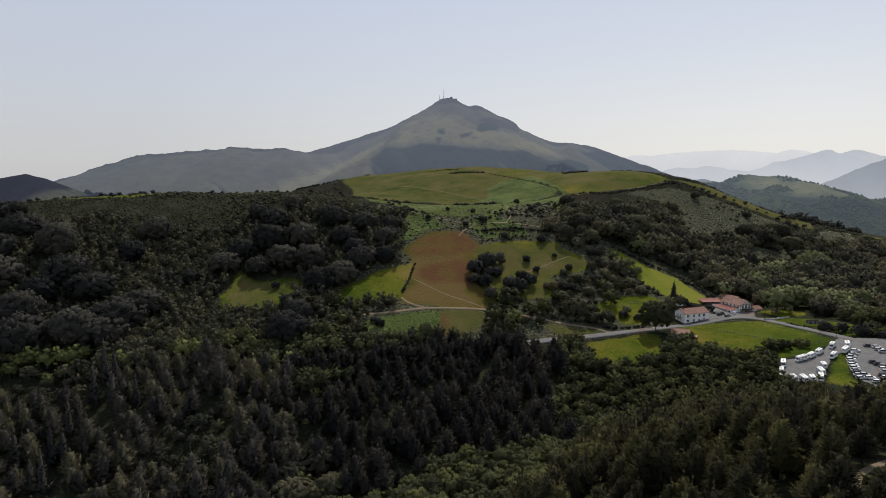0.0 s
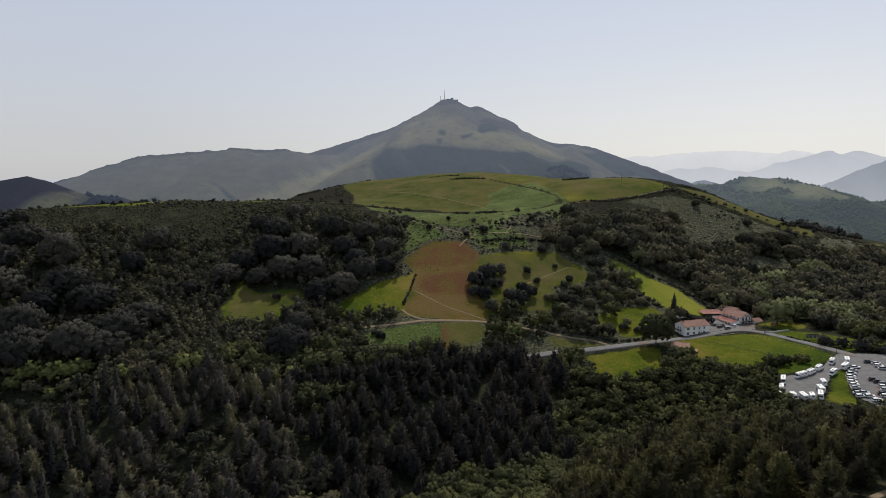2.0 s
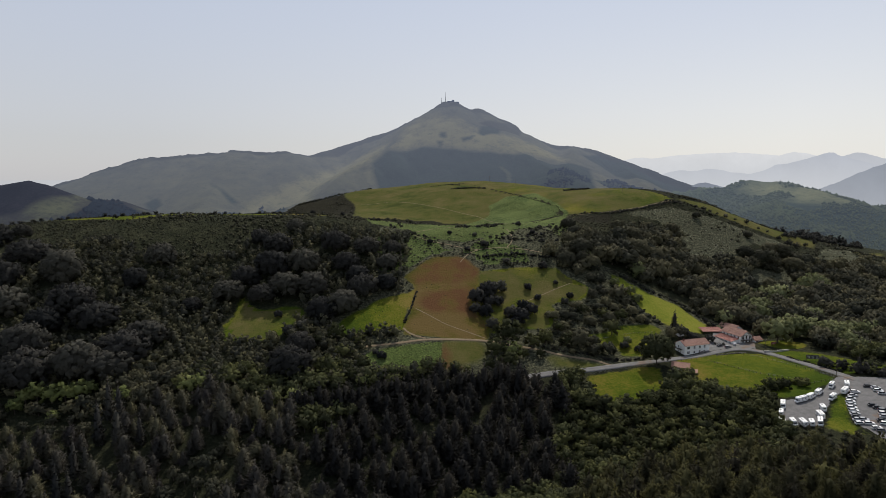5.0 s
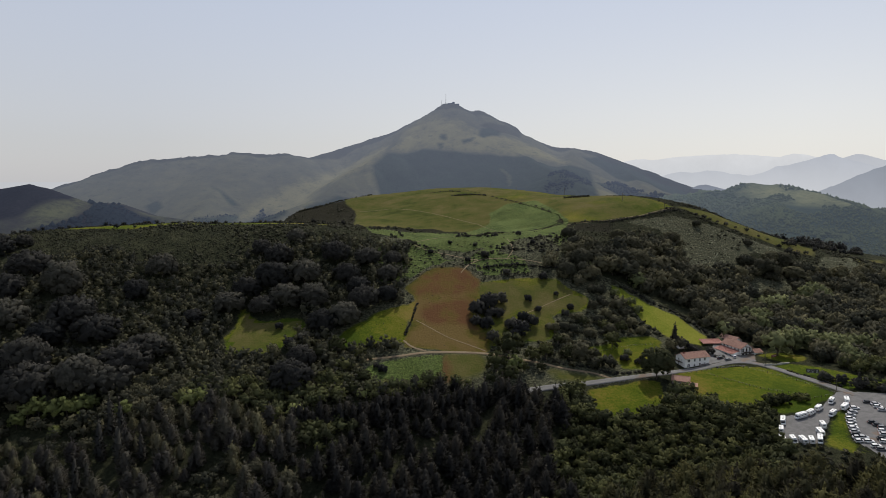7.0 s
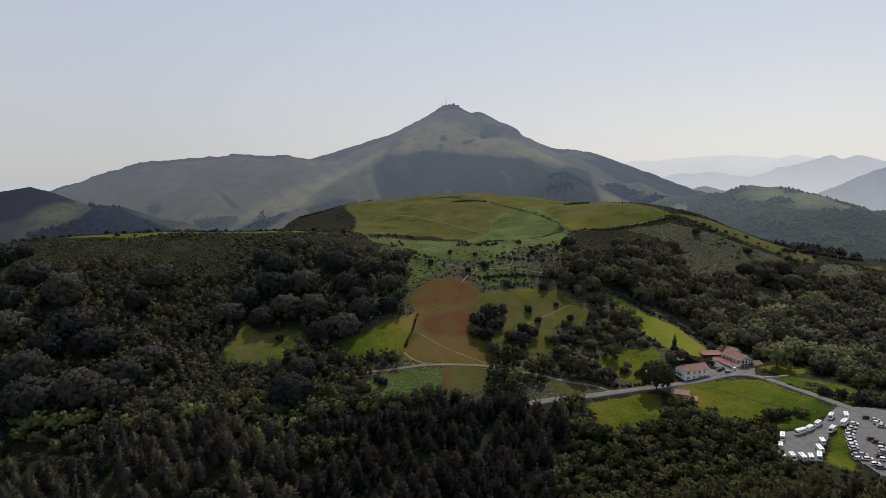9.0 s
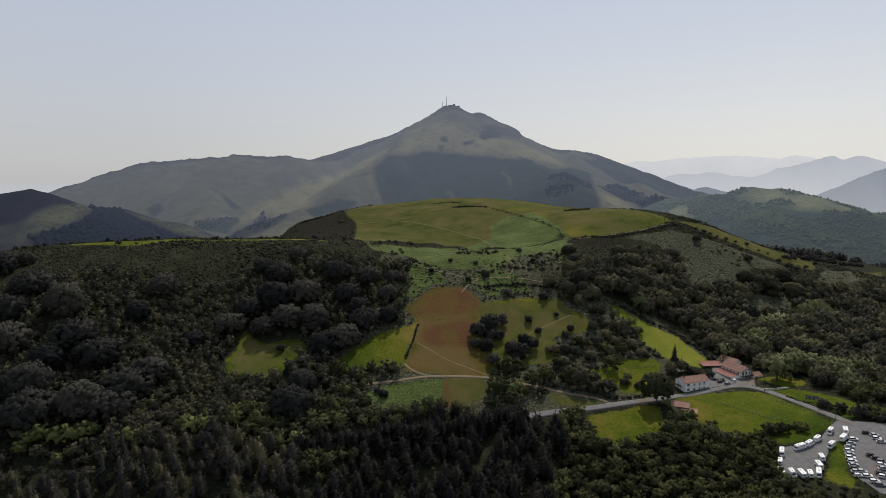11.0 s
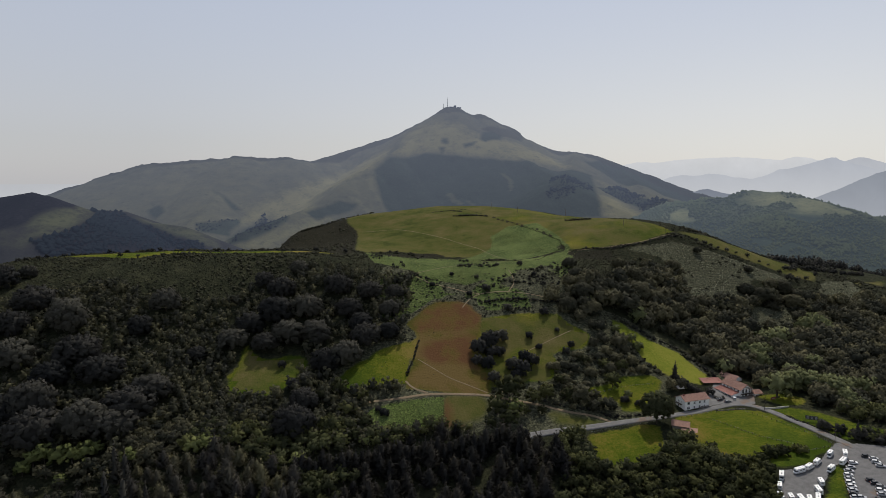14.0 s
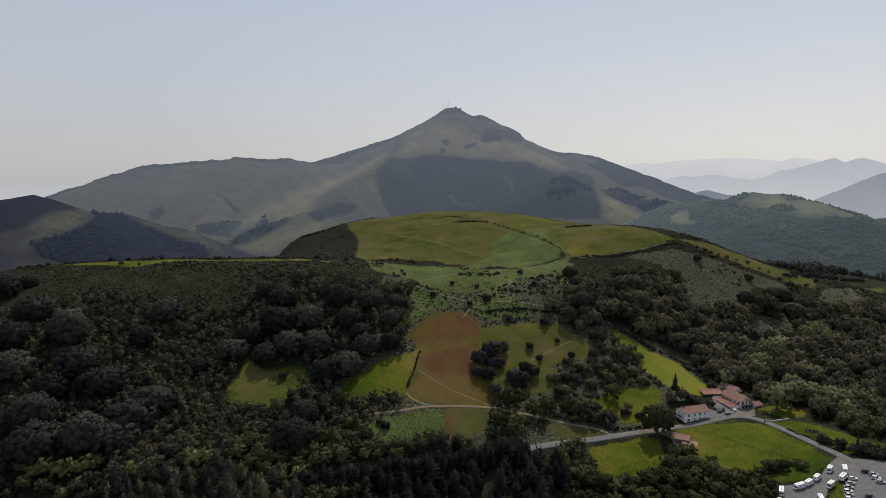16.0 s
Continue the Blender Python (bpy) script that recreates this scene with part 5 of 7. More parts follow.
EAST_OAKS = [(166, 531, 1.24), (161, 497, 1.4), (219, 577, 0.96), (126, 492, 1.02), (110, 504, 1.03), (109, 478, 1.2), (175, 496, 1.18), (161, 558, 0.77), (258, 615, 0.59), (298, 564, 1.28), (335, 593, 1.21), (334, 570, 1.33), (287, 570, 0.99), (266, 542, 1.08), (110, 533, 0.84), (309, 609, 0.61), (324, 593, 1.05), (94, 460, 1.05), (114, 462, 0.96), (93, 443, 0.72)]
for px, py, r in OAKS:
    k &= np.hypot(x - px, y - py) > 7.2 * min(r, 1.9)
planted("scrub_wood", "dense young wood on the slope", SLOPE, x[k], y[k], rng.uniform(0.65, 1.35, k.sum()), M_YOUNG, rng)
oaks = np.array(OAKS + EAST_OAKS)
oaks = oaks[any_inside(oaks[:, 0], oaks[:, 1], OPEN) < -2]
west = oaks[:, 0] < 0
for part_of, leaf in ((oaks[west], M_OAK), (oaks[~west], M_VALLEY)):
    single_trees("oak_tree", "large dark round-crowned oak on the slope", "oaks on the slopes", OAK, part_of[:, 0], part_of[:, 1], np.minimum(part_of[:, 2], 1.9), leaf, rng)

# thickets climbing the bracken slope
x, y, rng = scatter(140, 360, 495, 600, 6.0, 24)
k = (any_inside(x, y, [[(150, 520), (166, 572), (188, 588), (222, 580), (226, 545), (205, 530), (180, 505)], [(280, 565), (300, 588), (345, 585), (352, 562), (320, 553)]]) > 6 * fractal(x, y, 20, 99, 2)) & (rng.rand(x.size) < 0.75)
planted("slope_thicket", "dark trees and bushes climbing the bracken slope", SHRUB, x[k], y[k], rng.uniform(0.5, 1.6, k.sum()), M_VALLEY, rng)

# shrubs between the road and the car park
x, y, rng = scatter(50, 170, 232, 322, 5.6, 9)
k = (inside(x, y, SHRUBBERY) > -2) & open_here(x, y, 1.0) & (inside(x, y, PINES_RIGHT) < 0) & (inside(x, y, LOT_VANS) < -3)
planted("shrubbery", "dense green shrubs below the meadow", SHRUB, x[k], y[k], rng.uniform(0.6, 1.45, k.sum()), M_SHRUB, rng, category="shrubs")
x, y, rng = scatter(55, 150, 355, 430, 4.6, 10)
k = (inside(x, y, THICKET) > -1) & open_here(x, y, 0.5) & (rng.rand(x.size) < 0.8)
planted("thicket", "dark thicket of bushes on the slope", SHRUB, x[k], y[k], rng.uniform(0.25, 0.8, k.sum()), M_VALLEY, rng, category="shrubs")

# bushes in the bushy meadow, two dense clumps and single ones
BUSHES = [(30, 416, 2.4), (22, 409, 2.01), (39, 422, 1.83), (21, 398, 1.51), (28, 395, 1.62), (36, 408, 1.54), (31, 383, 1.47), (45, 397, 1.75), (51, 393, 1.97), (59, 403, 1.66), (46, 388, 1.38), (31, 407, 1.66), (54, 406, 1.43)]
LONE_BUSHES = [(60, 428, 0.99), (66, 419, 0.86), (47, 455, 1.17), (75, 454, 1.18), (32, 479, 1.22), (82, 438, 0.64), (18, 473, 0.8), (-40, 494, 0.98), (-12, 488, 0.83), (25, 501, 0.71), (66, 539, 0.91), (74, 506, 0.86), (4, 508, 0.71), (85, 418, 0.99), (90, 425, 0.88), (-38, 350, 1.06), (-42, 354, 0.75), (115, 375, 1.05), (123, 372, 0.81), (-114, 402, 0.97), (-92, 383, 1.62), (-100, 378, 1.61)]
THICKET_BUSHES = [(107, 429, 1.27), (115, 422, 1.39), (128, 438, 1.18), (129, 427, 1.42), (132, 416, 1.39), (136, 408, 1.25), (113, 405, 1.59), (98, 398, 1.44), (87, 402, 1.44), (108, 415, 1.37), (94, 416, 1.11), (81, 403, 1.32), (93, 387, 1.29), (131, 398, 1.1), (139, 399, 0.99), (120, 417, 1.38), (75, 402, 1.19), (115, 437, 1.17), (122, 396, 1.21), (79, 390, 1.4), (71, 401, 1.07)]
rng = np.random.RandomState(12)
bb, tb = np.array(BUSHES + LONE_BUSHES), np.array(THICKET_BUSHES)
tb = tb[inside(tb[:, 0], tb[:, 1], TREE_MEADOW) < 0]
single_trees("meadow_bush", "dark round bush standing in the meadow", "bushes in the meadow", ROUND, bb[:, 0], bb[:, 1], bb[:, 2] * 0.9, M_OAK, rng)
single_trees("thicket_bush", "round grey green bush on the thicket slope", "bushes of the thicket", ROUND, tb[:, 0], tb[:, 1], tb[:, 2] * 0.9, M_VALLEY, rng)
lt = np.array([(40, 368, 3.13), (31, 356, 2.29), (55, 368, 1.98), (38, 347, 2.07), (26, 345, 1.31), (64, 373, 1.8), (78, 372, 1.61), (88, 378, 1.44), (111, 390, 2.13), (97, 368, 1.21), (-68, 369, 2.18), (-54, 364, 1.66), (-60, 349, 2.08), (-66, 335, 2.21), (-48, 375, 1.0), (-48, 341, 1.49), (-53, 330, 1.45), (-79, 364, 1.38), (96, 410, 1.31), (110, 408, 1.54), (122, 407, 1.55), (75, 388, 1.45), (48, 357, 1.35), (59, 359, 1.17)])
single_trees("lane_tree", "leafy tree beside the farm lane", "trees along the lane", BROAD, lt[:, 0], lt[:, 1], lt[:, 2] * 0.72, M_SHRUB, rng)
tx, ty = np.array([138, 128, 118, 214, 143, 132, 228.0]), np.array([439, 446, 379, 377, 434, 441, 386.0])
single_trees("meadow_tree", "small leafy tree at the meadow edge", "trees at the meadow edge", BROAD, tx, ty, np.array([1.0, 0.9, 0.75, 2.3, 0.7, 0.6, 2.0]), M_SAGE, rng)
single_trees("roadside_tree", "big round tree beside the road", "", [broadleaf(150, 90, 2600, radius=9.6, height=16.5, trunk=3.4, lobe=1.6, leaf_size=0.66, limbs=5, core=FINE_BALL)], np.array([127.5]), np.array([351.5]), np.array([1.12]), M_LEAF, rng)
# hedges and shrubs round the meadows
def hedge(name, label, line, gap, size, material, seed):
    rng = np.random.RandomState(seed)
    spots = []
    for (ax, ay), (bx, by) in zip(line, line[1:]):
        n = max(1, int(math.hypot(bx - ax, by - ay) / gap))
        spots += [(ax + (bx - ax) * q / n, ay + (by - ay) * q / n) for q in range(n)]
    spots = np.array(spots, float) + rng.uniform(-0.35, 0.35, (len(spots), 2)) * gap
    planted(name, label, SHRUB, spots[:, 0], spots[:, 1], size * rng.uniform(0.7, 1.25, len(spots)), material, rng, category="hedge", sink=0.3)


hedge("field_hedge", "dark hedge between the meadow and the red field", [(-20, 421), (-23, 403), (-27, 385)], 1.5, 0.28, M_OAK, 51)
hedge("lower_field_hedge", "hedge below the slope meadow", [(-72, 371), (-50, 374), (-30, 374)], 2.2, 0.4, M_LEAF, 52)
hedge("road_hedge", "clipped dark hedge along the road", [(203, 346), (205, 338), (207, 332), (209, 325), (210, 317), (213, 310)], 1.3, 0.24, M_OAK, 53)
hedge("house_hedge", "tall dark hedge behind the white house", [(158, 404), (161, 397), (165, 391), (170, 385), (176, 386)], 1.8, 0.85, M_OAK, 54)
hedge("lane_hedge", "bushes along the lane and the road", [(60, 371), (75, 367), (92, 365), (104, 359), (120, 361), (131, 365)], 2.4, 0.36, M_OAK, 55)
hedge("meadow_lower_hedge", "dark bushes at the foot of the fenced meadow", [(144, 316), (146, 305), (155, 299), (168, 300), (178, 303), (184, 302), (184, 296)], 3.0, 0.85, M_SHRUB, 56)
# sun on this bank is put in by brighter leaves than the shrubs nearby
hedge("lot_bank_bushes", "sunlit green bushes on the bank of the car park", [(150, 258), (148, 264), (150, 270), (153, 277), (156, 284), (151, 280), (146, 272)], 2.4, 0.55, M_LEAF, 74)
hedge("meadow_corner_bushes", "dark bushes between the meadow and the car park", [(156, 294), (163, 296), (171, 299), (178, 299)], 2.6, 0.8, M_SHRUB, 75)
hedge("bank_bushes", "low dark bushes on the stony bank", [(170, 364), (178, 363.4), (186, 362.4)], 1.3, 0.2, M_OAK, 72)
hedge("garden_bushes", "bushes in front of the inn", [(176, 381), (180, 379), (183, 384)], 2.0, 0.3, M_OAK, 58)
hedge("wood_edge", "bushes at the edge of the steep meadow", [(138, 461), (156, 449), (176, 441), (186, 420), (190, 408)], 2.5, 0.4, M_OAK, 59)
hedge("east_bushes", "dark trees beside the road", [(217, 308), (222, 305), (226, 300), (232, 296), (240, 296)], 2.6, 1.0, M_OAK, 60)
single_trees("road_cypress", "dark narrow tree by the road", "narrow trees by the road", CYPRESS, np.array([157.5, 218.0]), np.array([403.0, 307.0]), np.array([1.05, 0.7]), M_SPRUCE, np.random.RandomState(61))

single_trees("road_shrub", "tall dark round shrub by the road", "tall shrubs by the road", ROUND, np.array([210.5, 212.5, 215.0]), np.array([324.0, 321.5, 316.0]), np.array([0.95, 0.7, 0.95]), M_OAK, np.random.RandomState(76))

x, y, rng = scatter(135, 275, 200, 262, 4.6, 19)
k = in_view(x, y) & open_here(x, y, 1.5) & (inside(x, y, PINES_RIGHT) < -1) & (inside(x, y, SHRUBBERY) < 0)
planted("verge_bushes", "green bushes below the car park", SHRUB, x[k], y[k], rng.uniform(0.25, 0.5, k.sum()), M_VALLEY, rng, category="shrubs")

# trees on the far hills
def far_trees(name, label, xlo, xhi, ylo, yhi, step, crests, slopes, size, seed, limit, material, bare, rough, k=8.0, wood=None):
    x, y, rng = scatter(xlo, xhi, ylo, yhi, step, seed)
    clump = fractal(x, y, 110, seed + 5, 4)
    keep = (clump > limit) & (np.abs(x) < 0.8 * y)
    if bare:
        keep &= any_inside(x, y, bare) < 22 * fractal(x, y, 60, seed + 9, 2)
    if wood:
        keep &= any_inside(x, y, wood) > 14 * fractal(x, y, 60, seed + 9, 2)
    x, y, clump = x[keep], y[keep], clump[keep]
    z = hill_height(x, y, crests, slopes, rough, k)
    dx, dy = (hill_height(x + 20, y, crests, slopes, rough, k) - z) / 20, (hill_height(x, y + 20, crests, slopes, rough, k) - z) / 20
    out = unit(np.stack([-dx, -dy, np.ones_like(dx)], 1))
    v, t, f, b = [], [], [], 0
    for n in range(x.size):
        tv, tt, tf = FAR_TUFT[rng.randint(len(FAR_TUFT))]
        s = size * rng.uniform(0.3, 1.35) * (1 + 0.8 * max(0.0, clump[n]))
        v.append(tv * [s, s, s * 1.2] + [x[n], y[n], z[n] + s * 0.3])
        t.append(tt + b)
        f.append(unit(out[n] + 0.7 * tf))
        b += 6
    tagged(link_mesh(name, np.concatenate(v), np.concatenate(t), material, [], True, None, True, np.concatenate(f)), label, "trees", kind="stuff")


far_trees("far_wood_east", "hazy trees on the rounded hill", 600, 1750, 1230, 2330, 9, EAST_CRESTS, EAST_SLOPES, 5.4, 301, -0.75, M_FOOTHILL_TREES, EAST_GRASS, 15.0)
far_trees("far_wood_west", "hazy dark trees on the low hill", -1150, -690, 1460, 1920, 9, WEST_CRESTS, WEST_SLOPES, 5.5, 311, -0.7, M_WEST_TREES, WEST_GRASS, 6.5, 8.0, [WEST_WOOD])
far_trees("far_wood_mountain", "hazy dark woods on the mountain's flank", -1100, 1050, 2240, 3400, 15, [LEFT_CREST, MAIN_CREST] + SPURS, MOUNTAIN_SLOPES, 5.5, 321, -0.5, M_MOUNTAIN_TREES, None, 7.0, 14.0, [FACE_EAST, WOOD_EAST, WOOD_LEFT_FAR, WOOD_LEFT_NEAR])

# heath and scrub with low bushes on the upper slopes
x, y, rng = scatter(-560, 560, 330, 900, 3.0, 13)
scrub = in_view(x, y) & (y > np.where(x < -30, 445, np.where(x < 90, 372, 400))) & (any_inside(x, y, OPEN) < -1) & (beside(x, y, ROAD, 6) < 0) & (inside(x, y, HOUSES) < 0) & ~wooded(x, y, 1.0)
scrub &= rng.rand(x.size) < np.where(any_inside(x, y, [GREY_SLOPE, HEATH_SIDE, HEATH_PATCH, HEATH_BAND, GULLY_EDGE, EAST_SPUR]) > 0, 0.14, np.where(inside(x, y, MID_FERN) > 0, 0.1, np.where(inside(x, y, ROUGH_SLOPE) > 0, 0.5, 0.66)))
scrub &= (y < 720) | (x < -60)
x, y = x[scrub], y[scrub]
patch = np.clip(fractal(x, y, 30, 141, 3) + 0.2, 0, 1)
size = rng.uniform(0.65, 1.5, x.size) * (1 + 1.5 * patch * (rng.rand(x.size) < 0.4))
planted("heath_scrub", "low dark heath and gorse bushes on the hillside", TUFT, x, y, size, M_HEATH, rng, category="shrubs")

# bracken: knee-high fronds in the patch above the road and on the lower knoll
x, y, rng = scatter(-60, 10, 335, 372, 0.95, 14)
k = inside(x, y, FERN_PATCH) > 0
planted("bracken_patch", "bright green bracken fronds above the road", FROND, x[k], y[k], rng.uniform(0.45, 0.85, k.sum()), M_BRACKEN, rng, category="bracken")
x, y, rng = scatter(-95, 130, 470, 725, 1.9, 15)
k = any_inside(x, y, [MID_FERN, LOWER_FERN, KNOLL_FERN]) > 0
k &= (np.max([beside(x, y, t, 2.0) for t in TRAILS + [DARK_TRAIL]], axis=0) < 0) & (rng.rand(x.size) < 0.5 + 0.5 * fractal(x, y, 25, 151, 2))
planted("hill_bracken", "green bracken covering the slope below the knoll", FROND, x[k], y[k], rng.uniform(0.4, 0.85, k.sum()), M_HILL_BRACKEN, rng, category="bracken")

x, y, rng = scatter(150, 480, 495, 700, 1.7, 26)
k = (any_inside(x, y, [GREY_SLOPE, GULLY_EDGE, EAST_SPUR]) > 0) & (rng.rand(x.size) < 0.5 + 0.5 * fractal(x, y, 18, 153, 2))
planted("slope_bracken", "grey green bracken on the steep slope", FROND, x[k], y[k], rng.uniform(0.4, 0.85, k.sum()), M_GREY_BRACKEN, rng, category="bracken")
x, y, rng = scatter(-160, 130, 315, 460, 5.0, 27)
k = (any_inside(x, y, [CLEARING, SLOPE_MEADOW, ROAD_MEADOW, BUSHY_MEADOW, TREE_MEADOW, RED_FIELD]) > 1.5) & (rng.rand(x.size) < 0.12 + 0.12 * fractal(x, y, 22, 155, 2))
planted("meadow_tussocks", "small dark tussocks scattered over the meadows", TUFT, x[k], y[k], rng.uniform(0.25, 0.6, k.sum()), M_HEATH, rng, category="tussocks")

x, y, rng = scatter(-95, 130, 440, 640, 4.2, 28)
k = (any_inside(x, y, [ROUGH_SLOPE, LOWER_FERN]) > 2) & (np.max([beside(x, y, t, 2.2) for t in TRAILS + [DARK_TRAIL]], axis=0) < 0) & (fractal(x, y, 24, 157, 3) > 0.42) & (rng.rand(x.size) < 0.8)
planted("fern_bushes", "dark gorse bushes among the bracken", SHRUB, x[k], y[k], rng.uniform(0.15, 0.5, k.sum()), M_OAK, rng, category="shrubs")

# the knoll's dark hedges, bushes along the ridge and the row of pines behind it
hedge("knoll_hedge", "low dark hedge on the grassy knoll", [(10, 785), (20, 783), (35, 780), (54, 771)], 2.0, 0.42, M_OAK, 62)
hedge("knoll_crest_hedge", "thin dark hedge on the crest of the knoll", [(-20, 826), (3, 822), (22, 804)], 2.6, 0.3, M_OAK, 63)
hedge("heath_crest_bushes", "dark gorse bushes along the heath's upper edge", [(-192, 790), (-176, 816), (-160, 842), (-146, 872), (-128, 888), (-104, 880)], 3.2, 0.5, M_HEATH, 73)
hedge("knoll_ridge_hedge", "dark bushes round a bank on the knoll", [(142, 714), (155, 712), (171, 711)], 2.0, 0.5, M_OAK, 64)
hedge("field_top_bushes", "dark bushes in the rough strip above the meadow", [(30, 463), (45, 467), (62, 469), (80, 468), (100, 472)], 2.0, 0.42, M_OAK, 77)
hedge("slope_bushes", "scattered dark bushes on the rough slope", [(44, 494), (64, 492), (82, 490), (98, 498), (104, 516), (88, 512)], 3.4, 0.36, M_OAK, 78)
hedge("trail_hedge", "dark bracken bank beside the hill trail", [(77, 739), (94, 706), (109, 673), (121, 640), (121, 613), (113, 609), (98, 588), (84, 566)], 2.6, 0.2, M_HEATH, 65)
hedge("ridge_hedge", "dark gorse hedge along the ridge", [(139, 607), (166, 603), (192, 613), (219, 626), (249, 641)], 3.0, 0.42, M_OAK, 66)
hedge("field_strip_bushes", "rough dark bushes above the meadow", [(23, 466), (36, 461), (51, 457), (66, 460)], 2.4, 0.3, M_OAK, 67)
ridge_trees = np.array([(267, 639, 0.61), (274, 636, 0.86), (281, 637, 0.62), (289, 637, 0.5), (299, 638, 0.75), (311, 642, 0.51), (326, 647, 0.77), (338, 645, 0.52), (348, 645, 0.52), (355, 635, 0.78), (361, 627, 1.29), (309, 611, 1.22), (371, 630, 1.04), (390, 645, 0.81), (415, 670, 0.84), (250, 637, 0.61), (236, 640, 0.48)])
single_trees("ridge_tree", "small dark tree on the ridge", "small trees on the ridge", SHRUB, ridge_trees[:, 0], ridge_trees[:, 1], ridge_trees[:, 2], M_OAK, np.random.RandomState(68))
rx = np.concatenate([np.linspace(372, 420, 12), np.linspace(422, 560, 34)])
ry = np.concatenate([np.linspace(658, 692, 12), np.linspace(694, 800, 34)])
rng = np.random.RandomState(69)
single_trees("ridge_row_tree", "dark tree in the row along the far ridge", "trees on the far ridge", SHRUB, rx + rng.uniform(-3, 3, rx.size), ry + rng.uniform(-5, 5, rx.size), rng.uniform(0.5, 1.25, rx.size), M_OAK, rng)
rng = np.random.RandomState(70)
lx = np.concatenate([np.linspace(-420, -95, 46), [-240, -205, -280, -160, -300, -190]]) + rng.uniform(-5, 5, 52)
ly = np.concatenate([np.full(46, 574.0), [540, 538, 541, 545, 552, 548]]) + rng.uniform(-3, 4, 52)
single_trees("crest_bush", "dark bush on the crest of the heath", "bushes on the heath crest", SHRUB, lx, ly, rng.uniform(0.2, 0.75, lx.size), M_OAK, rng)


x, y, rng = scatter(425, 900, 715, 1150, 15.0, 71)
k = (y > 0.95 * x + 300) & (np.abs(x) < 0.78 * y) & (y < 1.0 * x + 430)
planted("plateau_wood", "dark trees on the plateau behind the ridge", SLOPE, x[k], y[k], rng.uniform(0.8, 2.0, k.sum()), M_OAK, rng)


# ---- building things out of parts ----
def part(name, bm, material, parent, label=""):
    """One mesh under a thing or under a part of it."""
    me = bpy.data.meshes.new(name)
    bm.normal_update()
    bm.to_mesh(me)
    bm.free()
    me.materials.append(material)
    ob = new(name, me)
    ob.parent = parent
    if label:
        ob["label"] = label
    return ob


def block(size, at=(0, 0, 0), bevel=0.0, bm=None, turn=0.0):
    """A box that stands on the height at[2]; bevelled edges."""
    bm = bm or bmesh.new()
    made = bmesh.ops.create_cube(bm, size=1.0, matrix=pose(at[0], at[1], at[2] + size[2] / 2, 0, 0, turn) @ Matrix.Diagonal((*size, 1)))
    if bevel:
        edges = list({e for v in made["verts"] for e in v.link_edges})
        bmesh.ops.bevel(bm, geom=edges, offset=bevel, segments=2, profile=0.5, affect="EDGES")
    return bm


def prism(outline, depth, axis="x"):
    """An outline of (along, up) drawn out to both sides by half the depth."""
    bm = bmesh.new()
    rings = []
    for s in (-depth / 2, depth / 2):
        rings.append([bm.verts.new((s, a, z) if axis == "x" else (a, s, z)) for a, z in outline])
    n = len(outline)
    bm.faces.new(rings[0])
    bm.faces.new(rings[1][::-1])
    for k in range(n):
        bm.faces.new((rings[0][k], rings[1][k], rings[1][(k + 1) % n], rings[0][(k + 1) % n]))
    bmesh.ops.recalc_face_normals(bm, faces=bm.faces)
    return bm


def tube(r, a, b, sides=10, r2=None):
    bm = bmesh.new()
    a, b = Vector(a), Vector(b)
    m = Matrix.Translation((a + b) / 2) @ (b - a).to_track_quat("Z", "Y").to_matrix().to_4x4()
    bmesh.ops.create_cone(bm, cap_ends=True, segments=sides, radius1=r, radius2=r if r2 is None else r2, depth=(b - a).length, matrix=m)
    return bm


def thing(name, label, category, m, group=""):
    ob = new(name)
    ob.matrix_world = m
    return tagged(ob, label, category, group)


def high(x, y):
    return float(land(x, y))


M_SHUTTER = plain("dark_red_wood", (0.16, 0.03, 0.025), 0.7, vary=0.2)
M_TIMBER = plain("dark_brown_wood", (0.055, 0.035, 0.025), 0.75, vary=0.3)
M_GLASS = plain("dark_window_glass", (0.02, 0.025, 0.03), 0.12, vary=0.1, grain=0)
M_VAN = plain("white_van_shell", (0.82, 0.82, 0.8), 0.35, vary=0.04, grain=0)
M_RUBBER = plain("black_rubber", (0.02, 0.02, 0.02), 0.9, vary=0.2, grain=0)
M_RIM = plain("wheel_rim", (0.45, 0.45, 0.46), 0.35, 0.8, vary=0.1, grain=0)
M_GREY_TRIM = plain("grey_plastic", (0.16, 0.16, 0.165), 0.6, vary=0.1, grain=0)
M_LAMP_RED = plain("red_lamp_glass", (0.35, 0.02, 0.02), 0.3, vary=0.1, grain=0)
M_LAMP_CLEAR = plain("clear_lamp_glass", (0.6, 0.6, 0.58), 0.15, vary=0.05, grain=0)
M_STONE = plain("grey_stone", (0.16, 0.145, 0.125), 0.9, vary=0.3, scale=1.2, grain=0.04)
M_POST = plain("weathered_wood", (0.1, 0.08, 0.06), 0.9, vary=0.3, scale=3)
M_STEEL = plain("galvanised_steel", (0.35, 0.36, 0.37), 0.45, 0.7, vary=0.1, grain=0)
M_DARK_PANEL = plain("dark_sign_panel", (0.035, 0.035, 0.04), 0.6, vary=0.2, grain=0)
M_BAR = plain("pale_sign_bars", (0.5, 0.5, 0.48), 0.7, vary=0.1, grain=0)
M_CONCRETE = plain("pale_concrete", (0.45, 0.43, 0.4), 0.9, vary=0.15)
